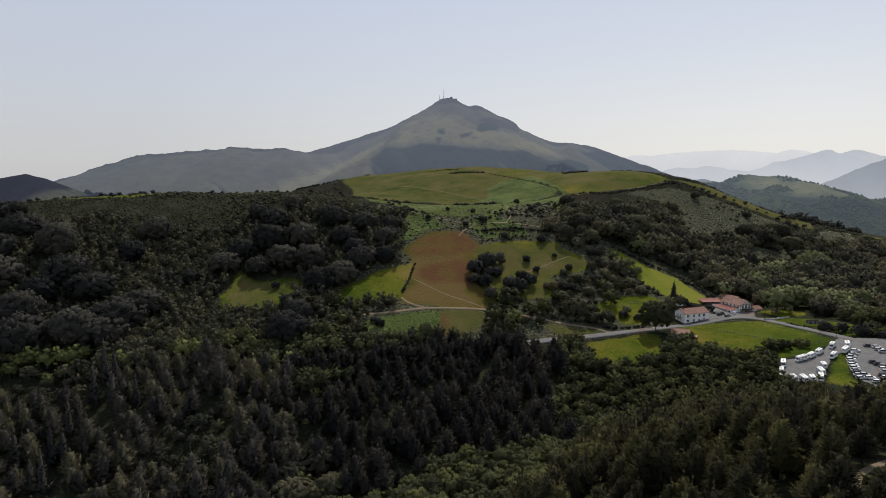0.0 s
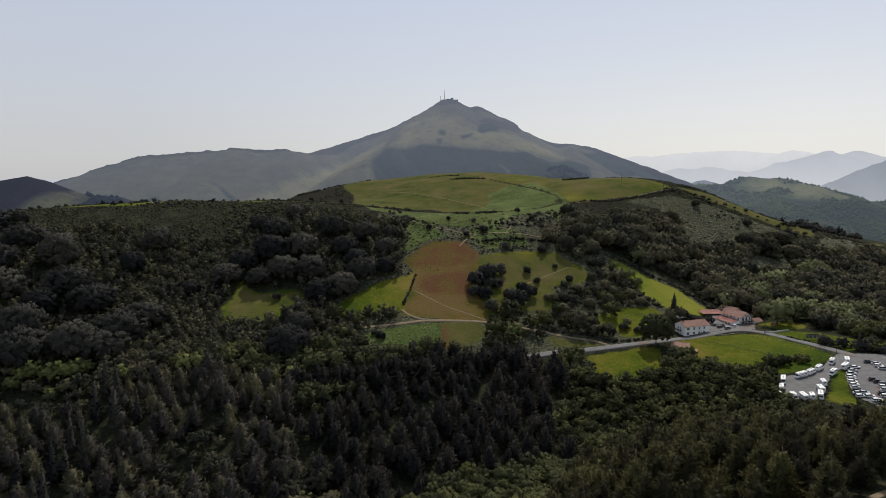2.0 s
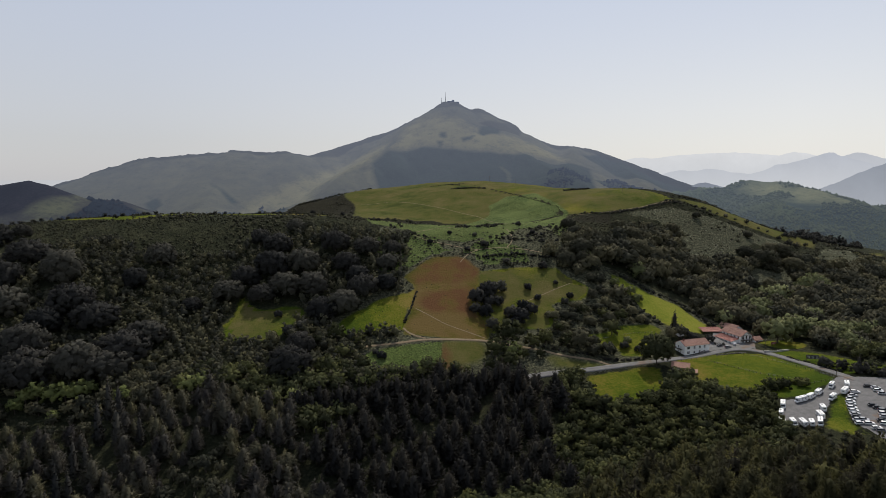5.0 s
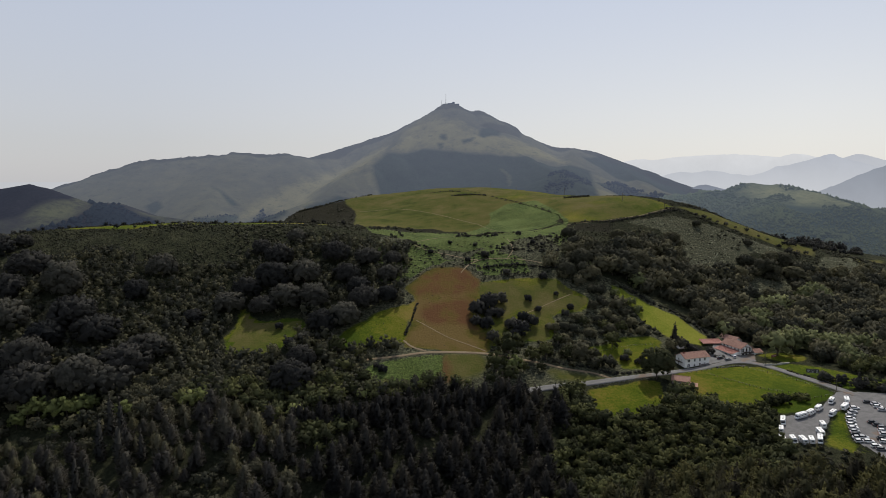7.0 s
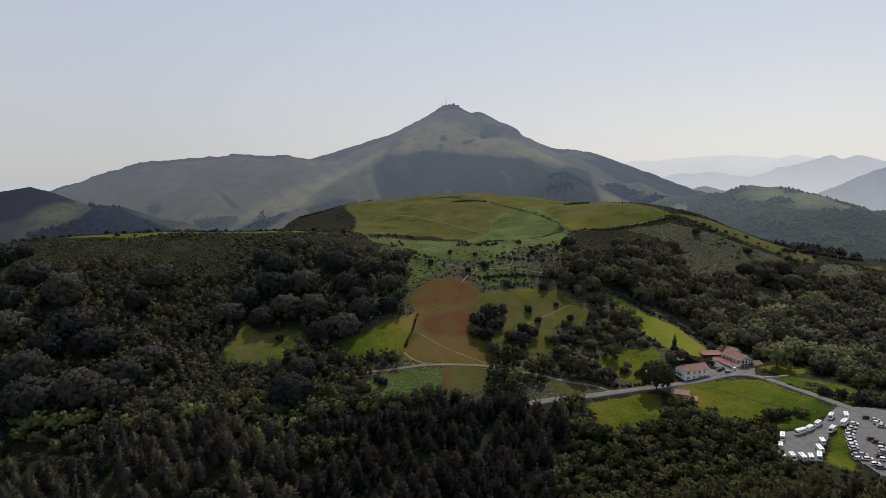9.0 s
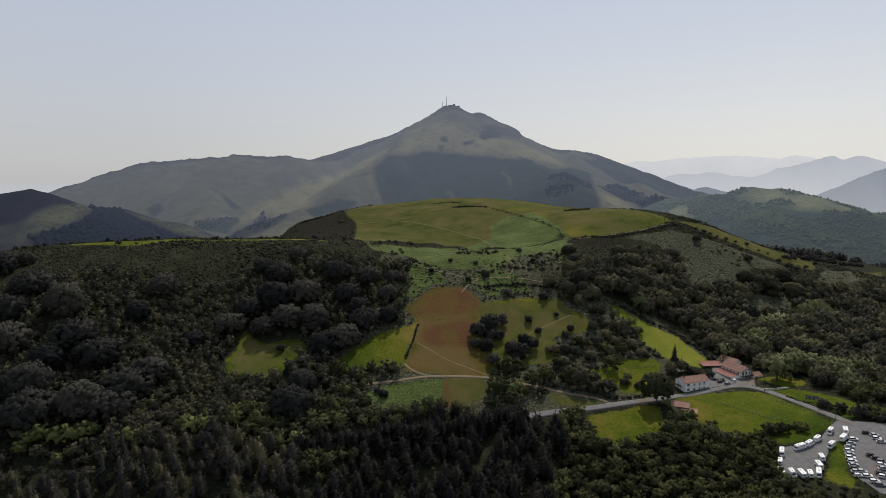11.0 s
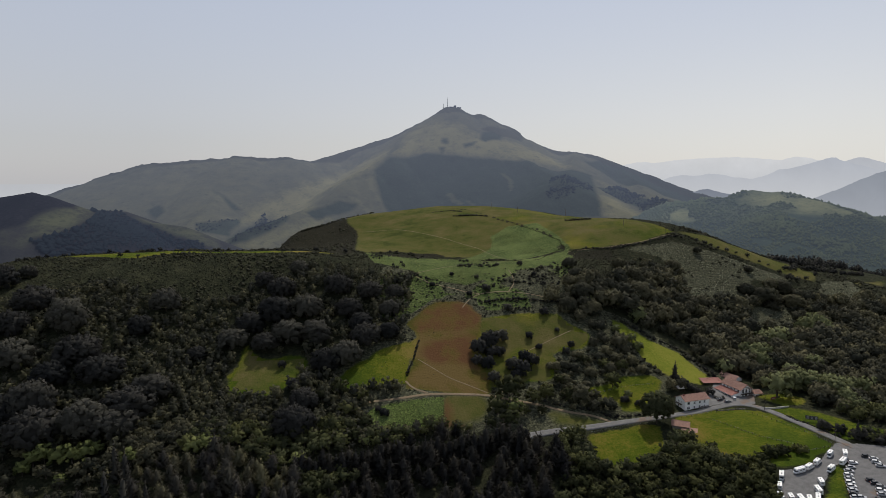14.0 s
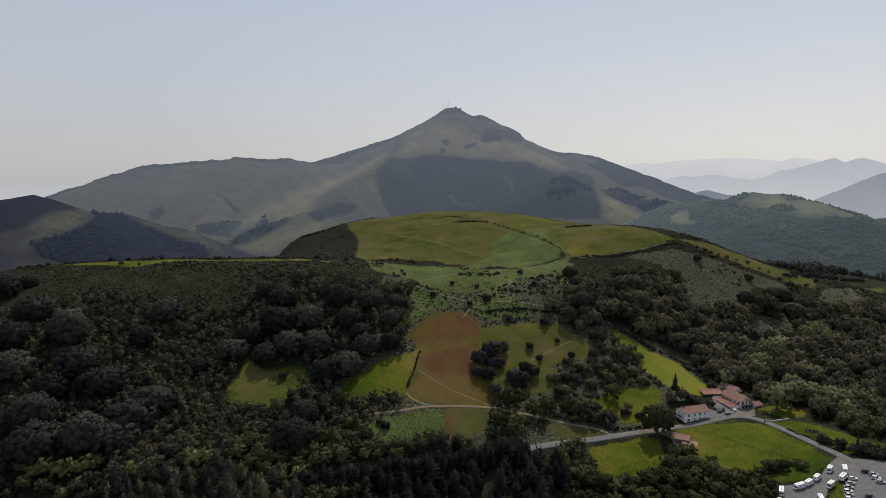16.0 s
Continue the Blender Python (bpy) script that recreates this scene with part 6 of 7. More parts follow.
PAINT = [plain("paint_" + n, c, 0.28, 0.0, vary=0.04, grain=0) for n, c in
         (("white", (0.78, 0.78, 0.77)), ("silver", (0.42, 0.43, 0.44)), ("grey", (0.17, 0.175, 0.18)), ("black", (0.025, 0.025, 0.028)),
          ("blue", (0.03, 0.055, 0.14)), ("red", (0.3, 0.025, 0.025)), ("pale_blue", (0.3, 0.36, 0.42)))]


def window_unit(parent, at, turn, w=1.0, h=1.25, shutters=False, sill=True):
    """A window: frame standing proud of the wall, dark panes, sill and perhaps shutters. Its outside looks along -y before the turn."""
    win = new("window")
    win.parent = parent
    win.matrix_local = pose(*at, 0, 0, turn)
    part("pane", block((w, 0.03, h), (0, -0.02, -h / 2)), M_GLASS, win)
    bm = block((0.09, 0.1, h), (-w / 2, -0.03, -h / 2))
    for size, p in (((0.09, 0.1, h), (w / 2, -0.03, -h / 2)), ((w + 0.18, 0.1, 0.09), (0, -0.03, h / 2)), ((0.06, 0.08, h), (0, -0.03, -h / 2)), ((w, 0.08, 0.05), (0, -0.03, 0))):
        block(size, p, 0, bm)
    part("window_frame", bm, M_WHITE, win)
    if sill:
        part("window_sill", block((w + 0.3, 0.22, 0.08), (0, -0.1, -h / 2 - 0.09)), M_CONCRETE, win)
    if shutters:
        for s in (-1, 1):
            part("shutter", block((w * 0.48, 0.05, h), (s * (w * 0.76), -0.05, -h / 2)), M_SHUTTER, win)
    return win


def gable_house(name, label, m, width, depth, eave, ridge, roof_material, over=0.6, foot=2.5, along="x", wall_material=None, wall_label="white rendered walls"):
    """Walls with gables, a thick two-sided tiled roof with ridge, eaves boards. The front looks along -y; the ridge runs along x or y."""
    ob = thing(name, label, "house", m)
    w, d = width / 2, depth / 2
    if along == "x":
        part("wall", prism([(-d, -foot), (d, -foot), (d, eave), (0, ridge - 0.25), (-d, eave)], width, "x"), wall_material or M_WHITE, ob, wall_label)
        span, length = d, width
    else:
        part("wall", prism([(-w, -foot), (w, -foot), (w, eave), (0, ridge - 0.25), (-w, eave)], depth, "y"), wall_material or M_WHITE, ob, wall_label)
        span, length = w, depth
    pitch = (ridge - eave) / span
    for s in (-1, 1):
        out = span + over
        low = ridge - pitch * out
        slab = [(0, ridge), (s * out, low), (s * out, low - 0.16), (0, ridge - 0.2)]
        roof = part("roof", prism(slab, length + 2 * over, along), roof_material, ob)
        bm = bmesh.new()
        n = int((length + 2 * over) / 0.42)
        for k in range(n):
            a = -length / 2 - over + (k + 0.5) * (length + 2 * over) / n
            mid, run = (s * out / 2, (ridge + low) / 2 + 0.03), math.hypot(out, ridge - low)
            ang = math.degrees(math.atan2(ridge - low, out)) * s
            at = (a, mid[0], mid[1]) if along == "x" else (mid[0], a, mid[1])
            size = (0.2, run, 0.1) if along == "x" else (run, 0.2, 0.1)
            turn = pose(*at, -ang, 0, 0) if along == "x" else pose(*at, 0, ang, 0)
            bmesh.ops.create_cube(bm, size=1.0, matrix=turn @ Matrix.Diagonal((*size, 1)))
        part("tile_rows", bm, roof_material, roof)
    bm = tube(0.16, (-length / 2 - over, 0, ridge) if along == "x" else (0, -length / 2 - over, ridge), (length / 2 + over, 0, ridge) if along == "x" else (0, length / 2 + over, ridge), 8)
    part("ridge_cap", bm, roof_material, ob)
    return ob


# ---- the white house by the road ----
yaw = math.degrees(math.atan2(5.8, 18.0))
hx, hy = 150.9 + 9.0 * math.cos(radians(yaw)) - 4.5 * math.sin(radians(yaw)), 366.9 + 9.0 * math.sin(radians(yaw)) + 4.5 * math.cos(radians(yaw))
white_house = gable_house("white_house", "white rendered farmhouse with a clay tile roof by the road", pose(hx, hy, 5.1, 0, 0, yaw), 18.4, 9.0, 6.7, 9.1, M_TILE, 0.55)
for row in (2.0, 5.0):
    for wx in (-6.6, -2.1, 1.9, 5.6):
        window_unit(white_house, (wx, -4.5, row), 0, 1.35 if wx > -6 else 1.9, 1.5)
for row in (2.0, 5.0):
    window_unit(white_house, (-9.2, 1.4, row), -90, 1.0, 1.2)
part("balcony", block((1.3, 6.0, 0.18), (-9.9, 0.8, 3.4)), M_TIMBER, white_house, "brown timber balcony")
bm = block((0.06, 6.0, 0.08), (-10.5, 0.8, 4.45))
for k in range(13):
    block((0.05, 0.05, 0.9), (-10.5, -2.2 + k * 0.5, 3.58), 0, bm)
part("balcony_rail", bm, M_TIMBER, white_house)
for py in (-2.1, 3.7):
    part("balcony_post", block((0.16, 0.16, 6.7), (-10.45, py, -0.6)), M_TIMBER, white_house)
part("chimney", block((0.7, 0.9, 1.5), (-7.4, -0.6, 8.2), 0.04), M_SHUTTER, white_house, "brick red chimney")
part("front_door", block((1.1, 0.12, 2.1), (3.8, -4.52, 0.0)), M_TIMBER, white_house)

# ---- the inn: long main block, lower wings, canopy ----
yaw = math.degrees(math.atan2(2.8, 8.6))
cx, cy = 192.4 + 4.5 * math.cos(radians(yaw)) - 8.2 * math.sin(radians(yaw)), 381.0 + 4.5 * math.sin(radians(yaw)) + 8.2 * math.cos(radians(yaw))
inn = gable_house("inn", "white inn with a clay tile roof and dark timber gable", pose(cx, cy, 8.0, 0, 0, yaw), 9.0, 16.4, 6.4, 9.2, M_TILE, 0.8, along="y")
for row in (4.9,):
    for k in range(5):
        window_unit(inn, (-4.5, -6.2 + 3.1 * k, row), -90, 1.2, 1.35, False)
for k in range(3):
    window_unit(inn, (-2.8 + 2.8 * k, -8.2, 4.9), 0, 1.4, 1.9, False, False)
    window_unit(inn, (-2.8 + 2.8 * k, -8.2, 1.6), 0, 1.6, 1.7, False, False)
part("gable_boards", prism([(-4.2, 6.35), (4.2, 6.35), (0, 8.75)], 0.12, "y"), M_WHITE, inn)
inn.children[-1].location.y = -8.24
for bz in (6.3, 7.2):
    part("gable_beam", block((9.0 if bz < 7 else 5.6, 0.16, 0.22), (0, -8.3, bz)), M_TIMBER, inn)
for k in range(5):
    part("gable_post", block((0.18, 0.14, 6.3), (-4.3 + 2.15 * k, -8.3, 0)), M_TIMBER, inn)
part("balcony", block((9.0, 1.5, 0.2), (0, -8.95, 3.1)), M_TIMBER, inn, "dark timber balcony along the gable")
bm = block((9.0, 0.08, 0.1), (0, -9.65, 4.2))
for k in range(22):
    block((0.06, 0.06, 0.95), (-4.4 + k * 0.42, -9.65, 3.28), 0, bm)
part("balcony_rail", bm, M_TIMBER, inn)
part("terrace_wall", block((9.6, 3.0, 0.9), (0, -10.2, -0.6), 0.05), M_STONE, inn, "low stone terrace wall")

wing = gable_house("inn_wing", "small white wing of the inn with a tile roof", pose(204.0, 385.3, 8.0, 0, 0, 18), 6.2, 6.0, 3.4, 4.9, M_TILE, 0.5)
window_unit(wing, (-1.3, -3.0, 1.8), 0, 1.1, 1.3, True)
window_unit(wing, (1.4, -3.0, 1.8), 0, 1.1, 1.3, True)


def lean_to(name, label, m, width, depth, front, back, roof_material, walls=True, posts=0):
    """A low building or canopy with a roof of one slope; front along -y."""
    ob = thing(name, label, "outbuilding", m)
    if walls:
        part("wall", prism([(-depth / 2, -2), (depth / 2, -2), (depth / 2, back - 0.2), (-depth / 2, front - 0.2)], width, "x"), M_WHITE, ob, "white rendered wall")
    roof = part("roof", prism([(-depth / 2 - 0.5, front - 0.05), (depth / 2 + 0.2, back), (depth / 2 + 0.2, back - 0.18), (-depth / 2 - 0.5, front - 0.23)], width + 0.8, "x"), roof_material, ob)
    bm, n, ang = bmesh.new(), int(width / 0.42), math.degrees(math.atan2(back - front, depth))
    for k in range(n):
        bmesh.ops.create_cube(bm, size=1.0, matrix=pose(-width / 2 - 0.3 + (k + 0.5) * (width + 0.6) / n, -0.15, (front + back) / 2 + 0.01, ang, 0, 0) @ Matrix.Diagonal((0.2, depth + 0.6, 0.1, 1)))
    part("tile_rows", bm, roof_material, roof)
    for k in range(posts):
        part("post", block((0.2, 0.2, front - 0.1), (-width / 2 + 0.3 + k * (width - 0.6) / max(1, posts - 1), -depth / 2 + 0.2, -0.6)), M_TIMBER, ob)
    return ob


side = lean_to("inn_side_hall", "low white dining hall with a red tile roof beside the inn", pose(186.6, 388.4, 8.0, 0, 0, yaw - 90), 15.0, 6.0, 2.9, 4.2, M_TILE_RED)
for k in range(5):
    window_unit(side, (-6 + 3 * k, -3.0, 1.4), 0, 2.2, 1.5, False, False)
lean_to("garage_canopy", "open shed with a long red tile roof", pose(182.5, 403.0, 9.6, 0, 0, 4), 13.5, 6.0, 3.0, 4.4, M_TILE_RED, False, 5)
back = gable_house("rear_house", "low rear house with a brown tile roof behind the inn", pose(200.0, 412.0, 9.0, 0, 0, -62), 13.0, 7.0, 3.8, 5.9, M_TILE, 0.5)
hut = lean_to("garden_hut", "small garden hut with a grey roof by the hedge", pose(157.0, 391.0, high(157, 391) + 0.2, 0, 0, 15), 5.0, 3.4, 1.9, 2.5, M_CONCRETE, False, 3)

# ---- the barn under the big tree ----
barn = gable_house("barn", "old stone barn with an orange tile roof below the road", pose(140.2, 346.5, 2.6, 0, 0, -24), 9.5, 7.0, 3.0, 4.9, M_TILE, 0.5, wall_material=M_STONE, wall_label="rough grey stone walls")
lean_to("barn_lean_to", "lean-to with an orange tile roof against the barn", pose(143.0, 340.3, 1.6, 0, 0, -24), 8.0, 4.5, 2.2, 3.3, M_TILE)


# ---- parked vehicles ----
def wheel(parent, at, r=0.33, w=0.22):
    tyre = part("wheel", tube(r, (at[0], at[1] - w / 2, r), (at[0], at[1] + w / 2, r), 14), M_RUBBER, parent)
    part("rim", tube(r * 0.58, (at[0], at[1] - w / 2 - 0.01, r), (at[0], at[1] + w / 2 + 0.01, r), 10), M_RIM, tyre)


def make_car(paint, length=4.2, wide=1.75, tall=1.48, estate=False):
    """Length along x, nose towards +x."""
    ob = new("car")
    h = length / 2
    body = [(-h, 0.32), (-h + 0.08, 0.28), (h - 0.1, 0.26), (h, 0.36), (h - 0.04, 0.62), (h - 0.25, 0.76), (h - 1.0, 0.92), (-h + 0.1, 0.95), (-h, 0.7)]
    bm = prism([(a, z) for a, z in body], wide, "y")
    bmesh.ops.bevel(bm, geom=list(bm.edges), offset=0.06, segments=2, profile=0.5, affect="EDGES")
    part("body", bm, paint, ob)
    rear = -h + (0.2 if estate else 0.55)
    cabin = [(rear - 0.12, 0.9), (h - 1.0, 0.9), (h - 1.75, tall - 0.02), (rear + 0.35, tall)]
    bm = prism(cabin, wide - 0.2, "y")
    for v in bm.verts:
        if v.co.z > 1.2:
            v.co.y *= 0.84
    bmesh.ops.bevel(bm, geom=list(bm.edges), offset=0.05, segments=2, profile=0.5, affect="EDGES")
    cab = part("cabin", bm, M_GLASS, ob, "dark tinted windows")
    bm = prism([(rear + 0.28, tall - 0.05), (h - 1.72, tall - 0.07), (h - 1.8, tall + 0.02), (rear + 0.4, tall + 0.03)], (wide - 0.2) * 0.86, "y")
    part("roof", bm, paint, cab)
    for s in (-1, 1):
        part("headlight", block((0.14, 0.36, 0.14), (h - 0.1, s * (wide / 2 - 0.28), 0.58), 0.02), M_LAMP_CLEAR, ob)
        part("tail_light", block((0.1, 0.3, 0.2), (-h + 0.03, s * (wide / 2 - 0.22), 0.62), 0.02), M_LAMP_RED, ob)
        part("mirror", block((0.12, 0.2, 0.13), (h - 1.35, s * (wide / 2 + 0.04), 0.93), 0.02), paint, ob)
        for a in (-h + 0.75, h - 0.8):
            wheel(ob, (a, s * (wide / 2 - 0.1)))
    part("bumper", block((0.14, wide - 0.1, 0.2), (h - 0.06, 0, 0.3), 0.03), M_GREY_TRIM, ob)
    return ob


def make_motorhome(length=6.4, wide=2.2, tall=2.85, luton=True):
    """A camper van: living box with roof hatches, cab with windscreen, windows, wheels. Nose towards +x."""
    ob = new("camper_van")
    h = length / 2
    bm = prism([(-h, 0.45), (h - 1.4, 0.45), (h - 1.4, 1.9), (h - 0.6 if luton else h - 1.3, 2.0), (h - 0.75 if luton else h - 1.5, tall - 0.12), (h - 1.1, tall), (-h + 0.1, tall - 0.03), (-h, tall - 0.2)], wide, "y")
    bmesh.ops.bevel(bm, geom=list(bm.edges), offset=0.09, segments=2, profile=0.5, affect="EDGES")
    box = part("living_box", bm, M_VAN, ob)
    bm = prism([(h - 1.5, 0.4), (h, 0.4), (h, 0.95), (h - 0.35, 1.2), (h - 1.05, 1.95), (h - 1.5, 1.95)], wide - 0.2, "y")
    bmesh.ops.bevel(bm, geom=list(bm.edges), offset=0.06, segments=2, profile=0.5, affect="EDGES")
    cab = part("cab", bm, M_VAN, ob)
    part("windscreen", prism([(h - 0.4, 1.22), (h - 0.34, 1.22), (h - 0.96, 1.9), (h - 1.02, 1.9)], wide - 0.45, "y"), M_GLASS, cab)
    for s in (-1, 1):
        part("cab_window", block((0.7, 0.03, 0.5), (h - 1.15, s * (wide / 2 - 0.09), 1.3)), M_GLASS, cab)
        for a, w in ((-h + 1.2, 1.0), (-h + 2.9, 0.8)):
            part("side_window", block((w, 0.04, 0.5), (a, s * (wide / 2 + 0.005), 1.55), 0.015), M_GLASS, box)
        part("stripe", block((length - 1.8, 0.02, 0.16), (-0.75, s * (wide / 2 + 0.008), 0.85)), M_GREY_TRIM, box, "grey stripe")
        part("headlight", block((0.1, 0.3, 0.18), (h - 0.03, s * (wide / 2 - 0.35), 0.75), 0.02), M_LAMP_CLEAR, cab)
        part("tail_light", block((0.05, 0.16, 0.4), (-h, s * (wide / 2 - 0.18), 0.75)), M_LAMP_RED, box)
        for a in (-h + 1.3, h - 1.0):
            wheel(ob, (a, s * (wide / 2 - 0.18)), 0.36)
    part("rear_window", block((0.04, 0.9, 0.45), (-h - 0.005, 0, 1.6)), M_GLASS, box)
    for a in (-h + 1.0, -h + 2.6, h - 2.3):
        part("roof_hatch", block((0.55, 0.5, 0.1), (a, 0.1, tall - 0.04), 0.02), M_GREY_TRIM if a > 0 else M_LAMP_CLEAR, box, "roof hatch")
    part("door", block((0.62, 0.03, 1.75), (0.4, -wide / 2 - 0.005, 0.55), 0.01), M_VAN, box)
    part("chassis", block((length - 0.6, wide - 0.3, 0.25), (0, 0, 0.25)), M_GREY_TRIM, ob)
    return ob


def settle(x, y, turn, lift=0.2):
    """A pose on the land, tilted with its slope."""
    dx, dy = (high(x + 1, y) - high(x - 1, y)) / 2, (high(x, y + 1) - high(x, y - 1)) / 2
    up = Vector((-dx, -dy, 1)).normalized()
    return Matrix.Translation((x, y, high(x, y) + lift)) @ Vector((0, 0, 1)).rotation_difference(up).to_matrix().to_4x4() @ pose(0, 0, 0, 0, 0, turn)


VANS = [(163.6, 279.6, 60, 0), (158.7, 272.2, 60, 1), (154.6, 263.8, 75, 0), (158.1, 261.2, 80, 1), (161.4, 259.6, 85, 0), (164.6, 258.6, 70, 1), (168.0, 257.8, 60, 0),
        (176.7, 270.3, 75, 1), (171.8, 264.2, 80, 0), (173.2, 281.6, 12, 0), (179.3, 283.6, 28, 1), (185.2, 286.9, 35, 1), (194.8, 292.4, 45, 1), (196.3, 284.4, 38, 0), (201.6, 291.3, 62, 0), (187.0, 279.3, 35, 1)]
van_a, van_b = make_motorhome(5.9, 2.1, 2.7), make_motorhome(5.1, 2.0, 2.6, False)
for k, (x, y, turn, kind) in enumerate(VANS):
    src = (van_a, van_b)[kind]
    ob = copy_thing(src, settle(x, y, turn + (180 if k % 3 == 0 else 0)))
    tagged(ob, "white camper van parked on the asphalt" if kind == 0 else "white compact motorhome parked on the asphalt", "camper van", "camper vans in the car park")
for src in (van_a, van_b):
    for o in list(src.children_recursive) + [src]:
        bpy.data.objects.remove(o)

CAR_ROW = [(200.1, 283.1), (196.6, 279.5), (193.9, 276.7), (191.6, 273.6), (190.1, 270.6), (188.5, 267.7), (187.2, 264.6), (185.7, 261.6), (184.5, 259.0), (183.4, 256.3), (182.3, 253.1), (185.6, 255.7), (185.4, 251.9), (185.4, 247.4), (185.7, 244.5)]
CAR_GROUPS = [(209.6, 287.8), (211.3, 284.7), (210.2, 281.5), (209.7, 277.8), (197.7, 267.5), (198.0, 264.6), (198.4, 261.6), (196.5, 258.9), (195.0, 255.9), (191.6, 252.8), (191.0, 249.9)]
CARS = CAR_ROW + CAR_GROUPS
PAINTS = [0, 1, 1, 0, 1, 0, 0, 1, 3, 1, 0, 1, 0, 0, 2, 3, 1, 0, 1, 3, 3, 2, 0, 1, 3, 0]
NAMES = ["white", "silver", "grey", "black", "dark blue", "red", "pale blue"]
makes = {p: make_car(PAINT[p], 4.1 + 0.1 * (p % 3), estate=p % 2 == 0) for p in sorted(set(PAINTS))}
for k, ((x, y), p) in enumerate(zip(CARS, PAINTS)):
    turn = -18 + 10 * math.sin(k * 2.1) if k < len(CAR_ROW) else -22 + 6 * math.sin(k * 1.7)
    tagged(copy_thing(makes[p], settle(x, y, turn)), NAMES[p] + " car parked in the asphalt car park", "car", "cars in the car park")
for p, (x, y, turn) in ((0, (187.2, 378.0, 62)), (3, (177.5, 377.5, 20)), (2, (181.0, 374.0, 15))):
    tagged(copy_thing(makes[p], settle(x, y, turn, 0.22)), NAMES[p] + " car parked in the forecourt of the inn", "car", "cars at the inn")
for src in makes.values():
    for o in list(src.children_recursive) + [src]:
        bpy.data.objects.remove(o)


# ---- fences, poles, sign, masts ----
def fence(line, label, gap=2.2, tall=1.15, rails=2):
    """Posts and thin rails that follow the land."""
    ob = thing("fence", label, "fence", pose(0, 0, 0), "meadow fences")
    spots = []
    for (ax, ay), (bx, by) in zip(line, line[1:]):
        n = max(1, int(math.hypot(bx - ax, by - ay) / gap))
        spots += [(ax + (bx - ax) * k / n, ay + (by - ay) * k / n) for k in range(n)]
    spots.append(line[-1])
    me = None
    for k, (x, y) in enumerate(spots):
        if me is None:
            post = part("post", tube(0.12, (0, 0, -0.4), (0, 0, tall), 6), M_POST, ob)
            me = post.data
        else:
            post = new("post", me)
            post.parent = ob
        post.matrix_local = pose(x, y, high(x, y), 3 * math.sin(k * 1.3), 3 * math.cos(k * 2.1), 40 * k)
    for r in range(rails):
        bm = bmesh.new()
        z = tall * (0.5 + 0.4 * r)
        for (ax, ay), (bx, by) in zip(spots, spots[1:]):
            a, b = Vector((ax, ay, high(ax, ay) + z)), Vector((bx, by, high(bx, by) + z))
            m = Matrix.Translation((a + b) / 2) @ (b - a).to_track_quat("Z", "Y").to_matrix().to_4x4()
            bmesh.ops.create_cone(bm, cap_ends=False, segments=4, radius1=0.013, radius2=0.013, depth=(b - a).length, matrix=m)
        part("wire", bm, M_STEEL, ob)
    return ob


fence([(160, 355), (167, 340), (171, 331), (176, 321), (182, 314), (186, 309)], "wooden post fence across the meadow")
fence([(145, 357.5), (165, 361.8), (182, 362), (190, 349), (197, 331), (201.5, 313), (204, 304)], "wooden post fence beside the road", 3.0)
fence([(187, 300), (195, 301), (202, 302)], "wooden post fence by the car park", 2.0)
fence([(86, 344), (107, 349.6), (129, 353.5)], "wooden post fence below the road", 3.0)
fence([(100, 383), (112, 388), (125, 393), (140, 396)], "wooden post fence in the slope meadow", 2.5)


def pole(x, y, tall, label, arms=True, r=0.13):
    ob = thing("utility_pole", label, "pole", pose(x, y, high(x, y), 0, 0, 25), "utility poles")
    part("shaft", tube(r, (0, 0, -0.6), (0, 0, tall), 8, r * 0.7), M_POST, ob)
    if arms:
        arm = part("crossarm", block((1.6, 0.12, 0.12), (0, 0, tall - 0.6)), M_POST, ob)
        for s in (-0.7, 0.0, 0.7):
            part("insulator", tube(0.05, (s, 0, tall - 0.48), (s, 0, tall - 0.25), 6), M_CONCRETE, arm)


pole(196.0, 358.0, 9.0, "wooden utility pole at the road bend")
pole(205.4, 305.5, 7.5, "wooden utility pole by the car park entrance")
pole(195.0, 662.0, 9.0, "wooden pole on the grassy hilltop", True, 0.2)
pole(92.0, 781.0, 9.0, "wooden pole on the grassy knoll", True, 0.2)
pole(153.0, 773.0, 9.0, "wooden pole on the grassy knoll", True, 0.2)
pole(233.0, 639.0, 9.0, "wooden pole on the ridge by the hedge", True, 0.2)
pole(62.0, 830.0, 8.0, "far wooden pole on the hilltop", True, 0.2)

board = thing("roadside_billboard", "dark billboard on posts beside the meadow", "billboard", settle(211.0, 334.5, -38, 0.0))
for k in range(3):
    sx = -2.1 + 2.1 * k
    panel = part("panel", block((1.9, 0.1, 2.3), (sx, 0, 1.3), 0.02), M_DARK_PANEL, board)
    for r in range(4):
        part("text_bar", block((1.3 - 0.2 * (r % 2), 0.02, 0.14), (sx, -0.06, 1.6 + 0.45 * r)), M_BAR, panel)
for k in range(4):
    part("post", block((0.14, 0.14, 4.2), (-3.15 + 2.1 * k, 0.06, -0.6)), M_POST, board)

sign = thing("inn_sign", "red roadside sign panel on posts by the inn", "sign", settle(208.5, 371.0, 15, 0.0))
part("panel", block((3.6, 0.12, 1.5), (0, 0, 1.6), 0.02), M_SHUTTER, sign)
for k in (-1.6, 1.6):
    part("post", block((0.14, 0.14, 3.2), (k, 0.1, -0.4)), M_POST, sign)
part("text_bar", block((2.6, 0.02, 0.3), (0, -0.07, 2.2)), M_BAR, sign)

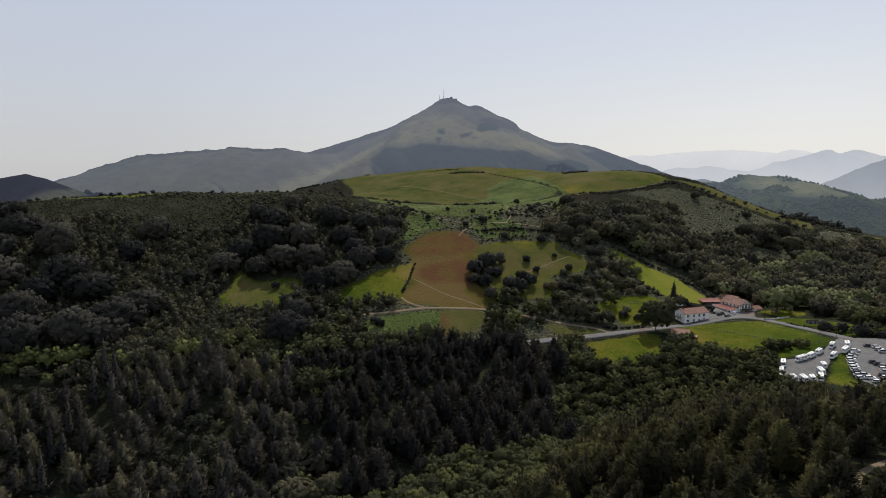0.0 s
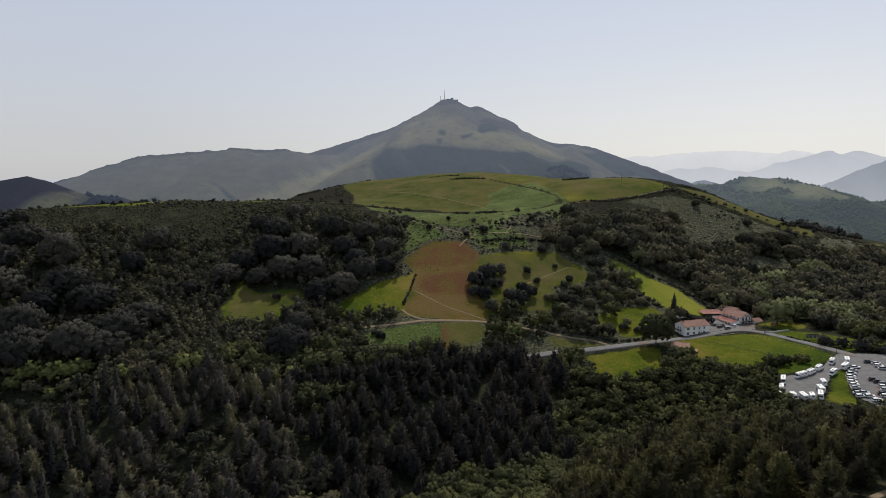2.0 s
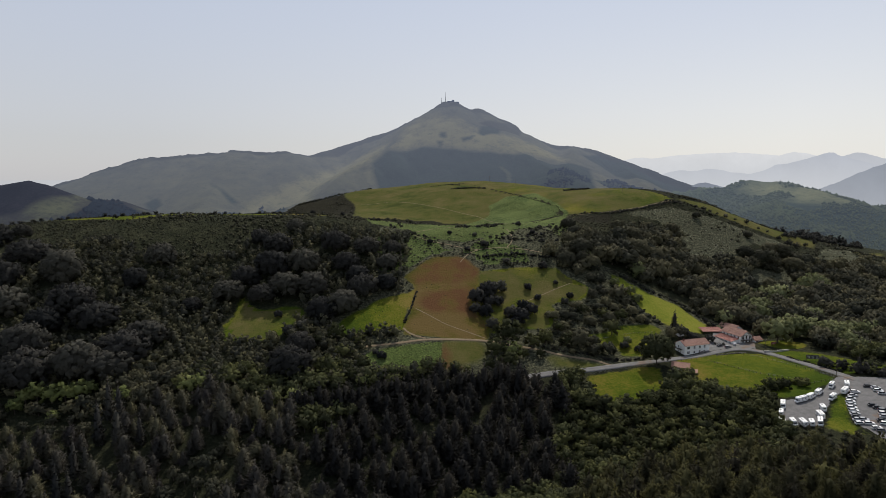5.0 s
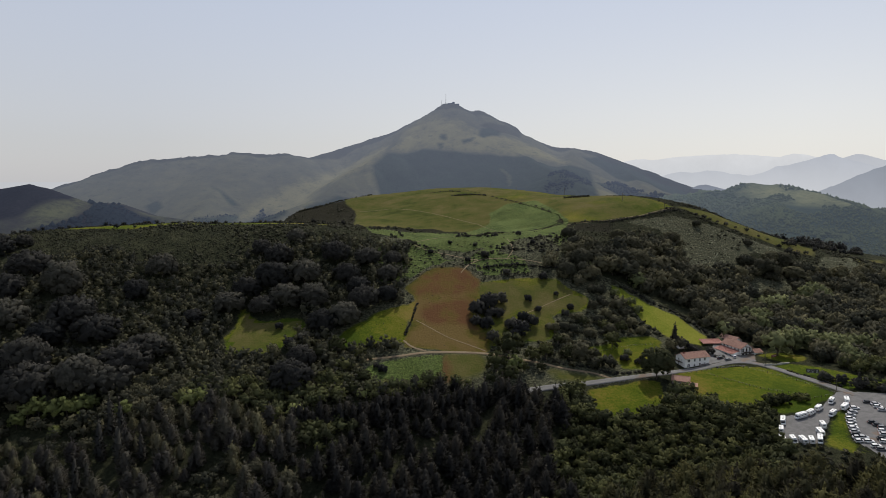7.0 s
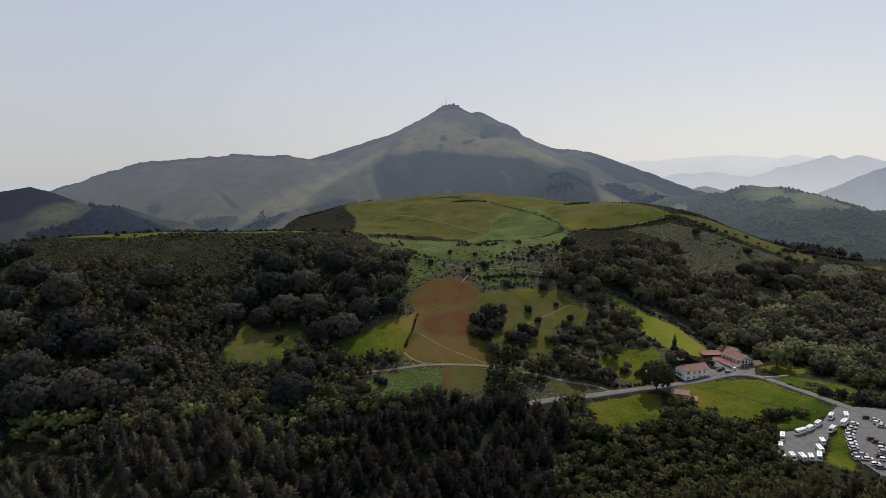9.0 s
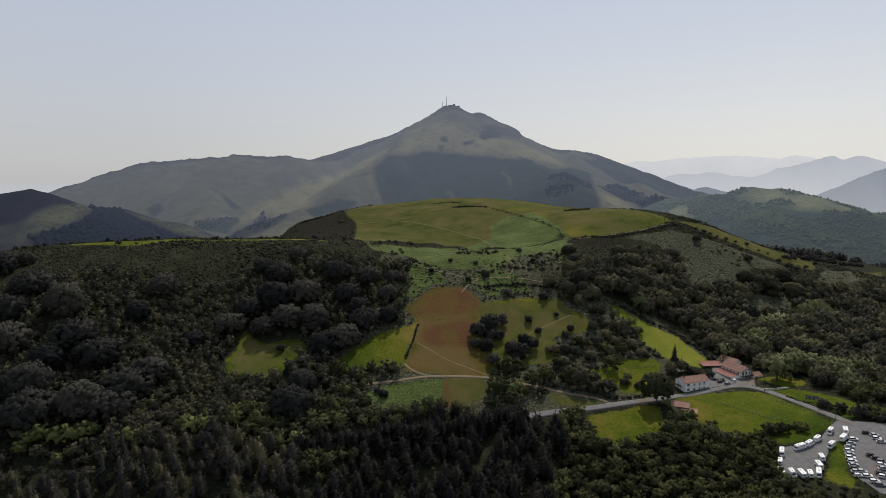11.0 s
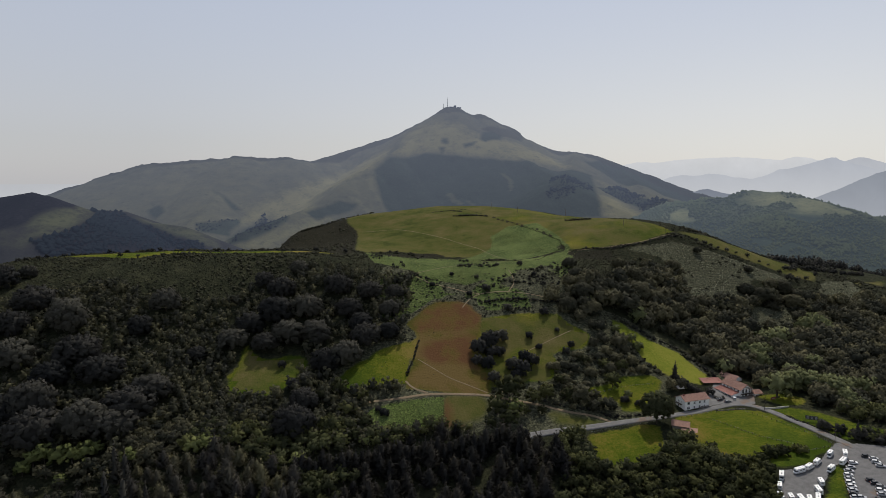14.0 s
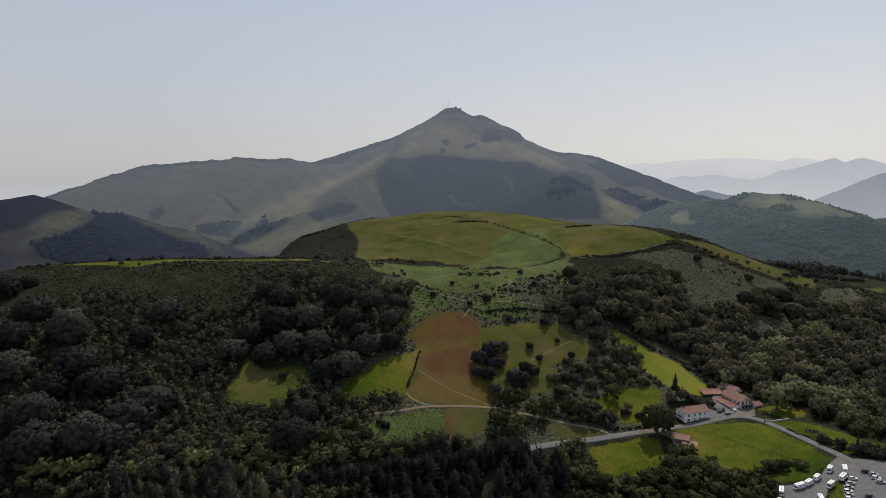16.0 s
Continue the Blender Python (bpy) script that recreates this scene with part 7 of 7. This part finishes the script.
wall_line = [(196.5, 359.8), (204.0, 358.9), (212.1, 360.4)]
garden_wall = thing("garden_wall", "low pale concrete garden wall at the top of the meadow", "wall", pose(0, 0, 0))
for (ax, ay), (bx, by) in zip(wall_line, wall_line[1:]):
    run, mx, my = math.hypot(bx - ax, by - ay), (ax + bx) / 2, (ay + by) / 2
    turn = math.degrees(math.atan2(by - ay, bx - ax))
    panel = part("wall_length", block((run, 0.35, 1.4), (0, 0, -0.5), 0.04), M_CONCRETE, garden_wall)
    panel.matrix_local = pose(mx, my, high(mx, my), 0, 0, turn)
    cap = part("coping", block((run + 0.1, 0.5, 0.12), (0, 0, 0.9), 0.03), M_CONCRETE, panel)

# roadside stone bank in front of the inn
rng = np.random.RandomState(31)
bank = thing("stone_bank", "low bank of rough stones along the verge", "stones", pose(0, 0, 0))
for k in range(26):
    s = k / 25
    x, y = 170.5 + 15.5 * s + rng.uniform(-0.4, 0.4), 363.8 + 0.3 * math.sin(s * 3) - 1.2 * s + rng.uniform(-0.4, 0.4)
    bm = bmesh.new()
    bmesh.ops.create_icosphere(bm, subdivisions=1, radius=rng.uniform(0.35, 0.7))
    for v in bm.verts:
        v.co *= rng.uniform(0.8, 1.15)
    stone = part("stone", bm, M_STONE, bank)
    stone.location = (x, y, high(x, y) + 0.15)

# ---- summit of the mountain ----
summit = thing("summit_mast", "slim telecom mast on the mountain summit", "mast", pose(0, 3900, 612))
part("mast_lower", tube(2.4, (6, 0, -10), (6, 0, 30), 6, 1.6), M_STEEL, summit)
part("mast_upper", tube(1.5, (6, 0, 30), (6, 0, 60), 6, 0.7), M_STEEL, summit)
low_mast = thing("short_mast", "short telecom mast on the mountain summit", "mast", pose(-20, 3900, 600))
part("shaft", tube(2.2, (0, 0, -10), (0, 0, 34), 6, 1.0), M_STEEL, low_mast)
hut = thing("summit_station", "low dark station building on the mountain summit", "building", pose(40, 3900, 612))
# far tree material reused, so its painted haze covers the station too
part("hall", block((46, 18, 9), (0, 0, -7), 0.6), M_MOUNTAIN_TREES, hut)
part("tower", block((15, 15, 15), (14, 0, -6), 0.6), M_MOUNTAIN_TREES, hut)
part("annex", block((26, 14, 8), (38, 0, -10), 0.5), M_MOUNTAIN_TREES, hut)
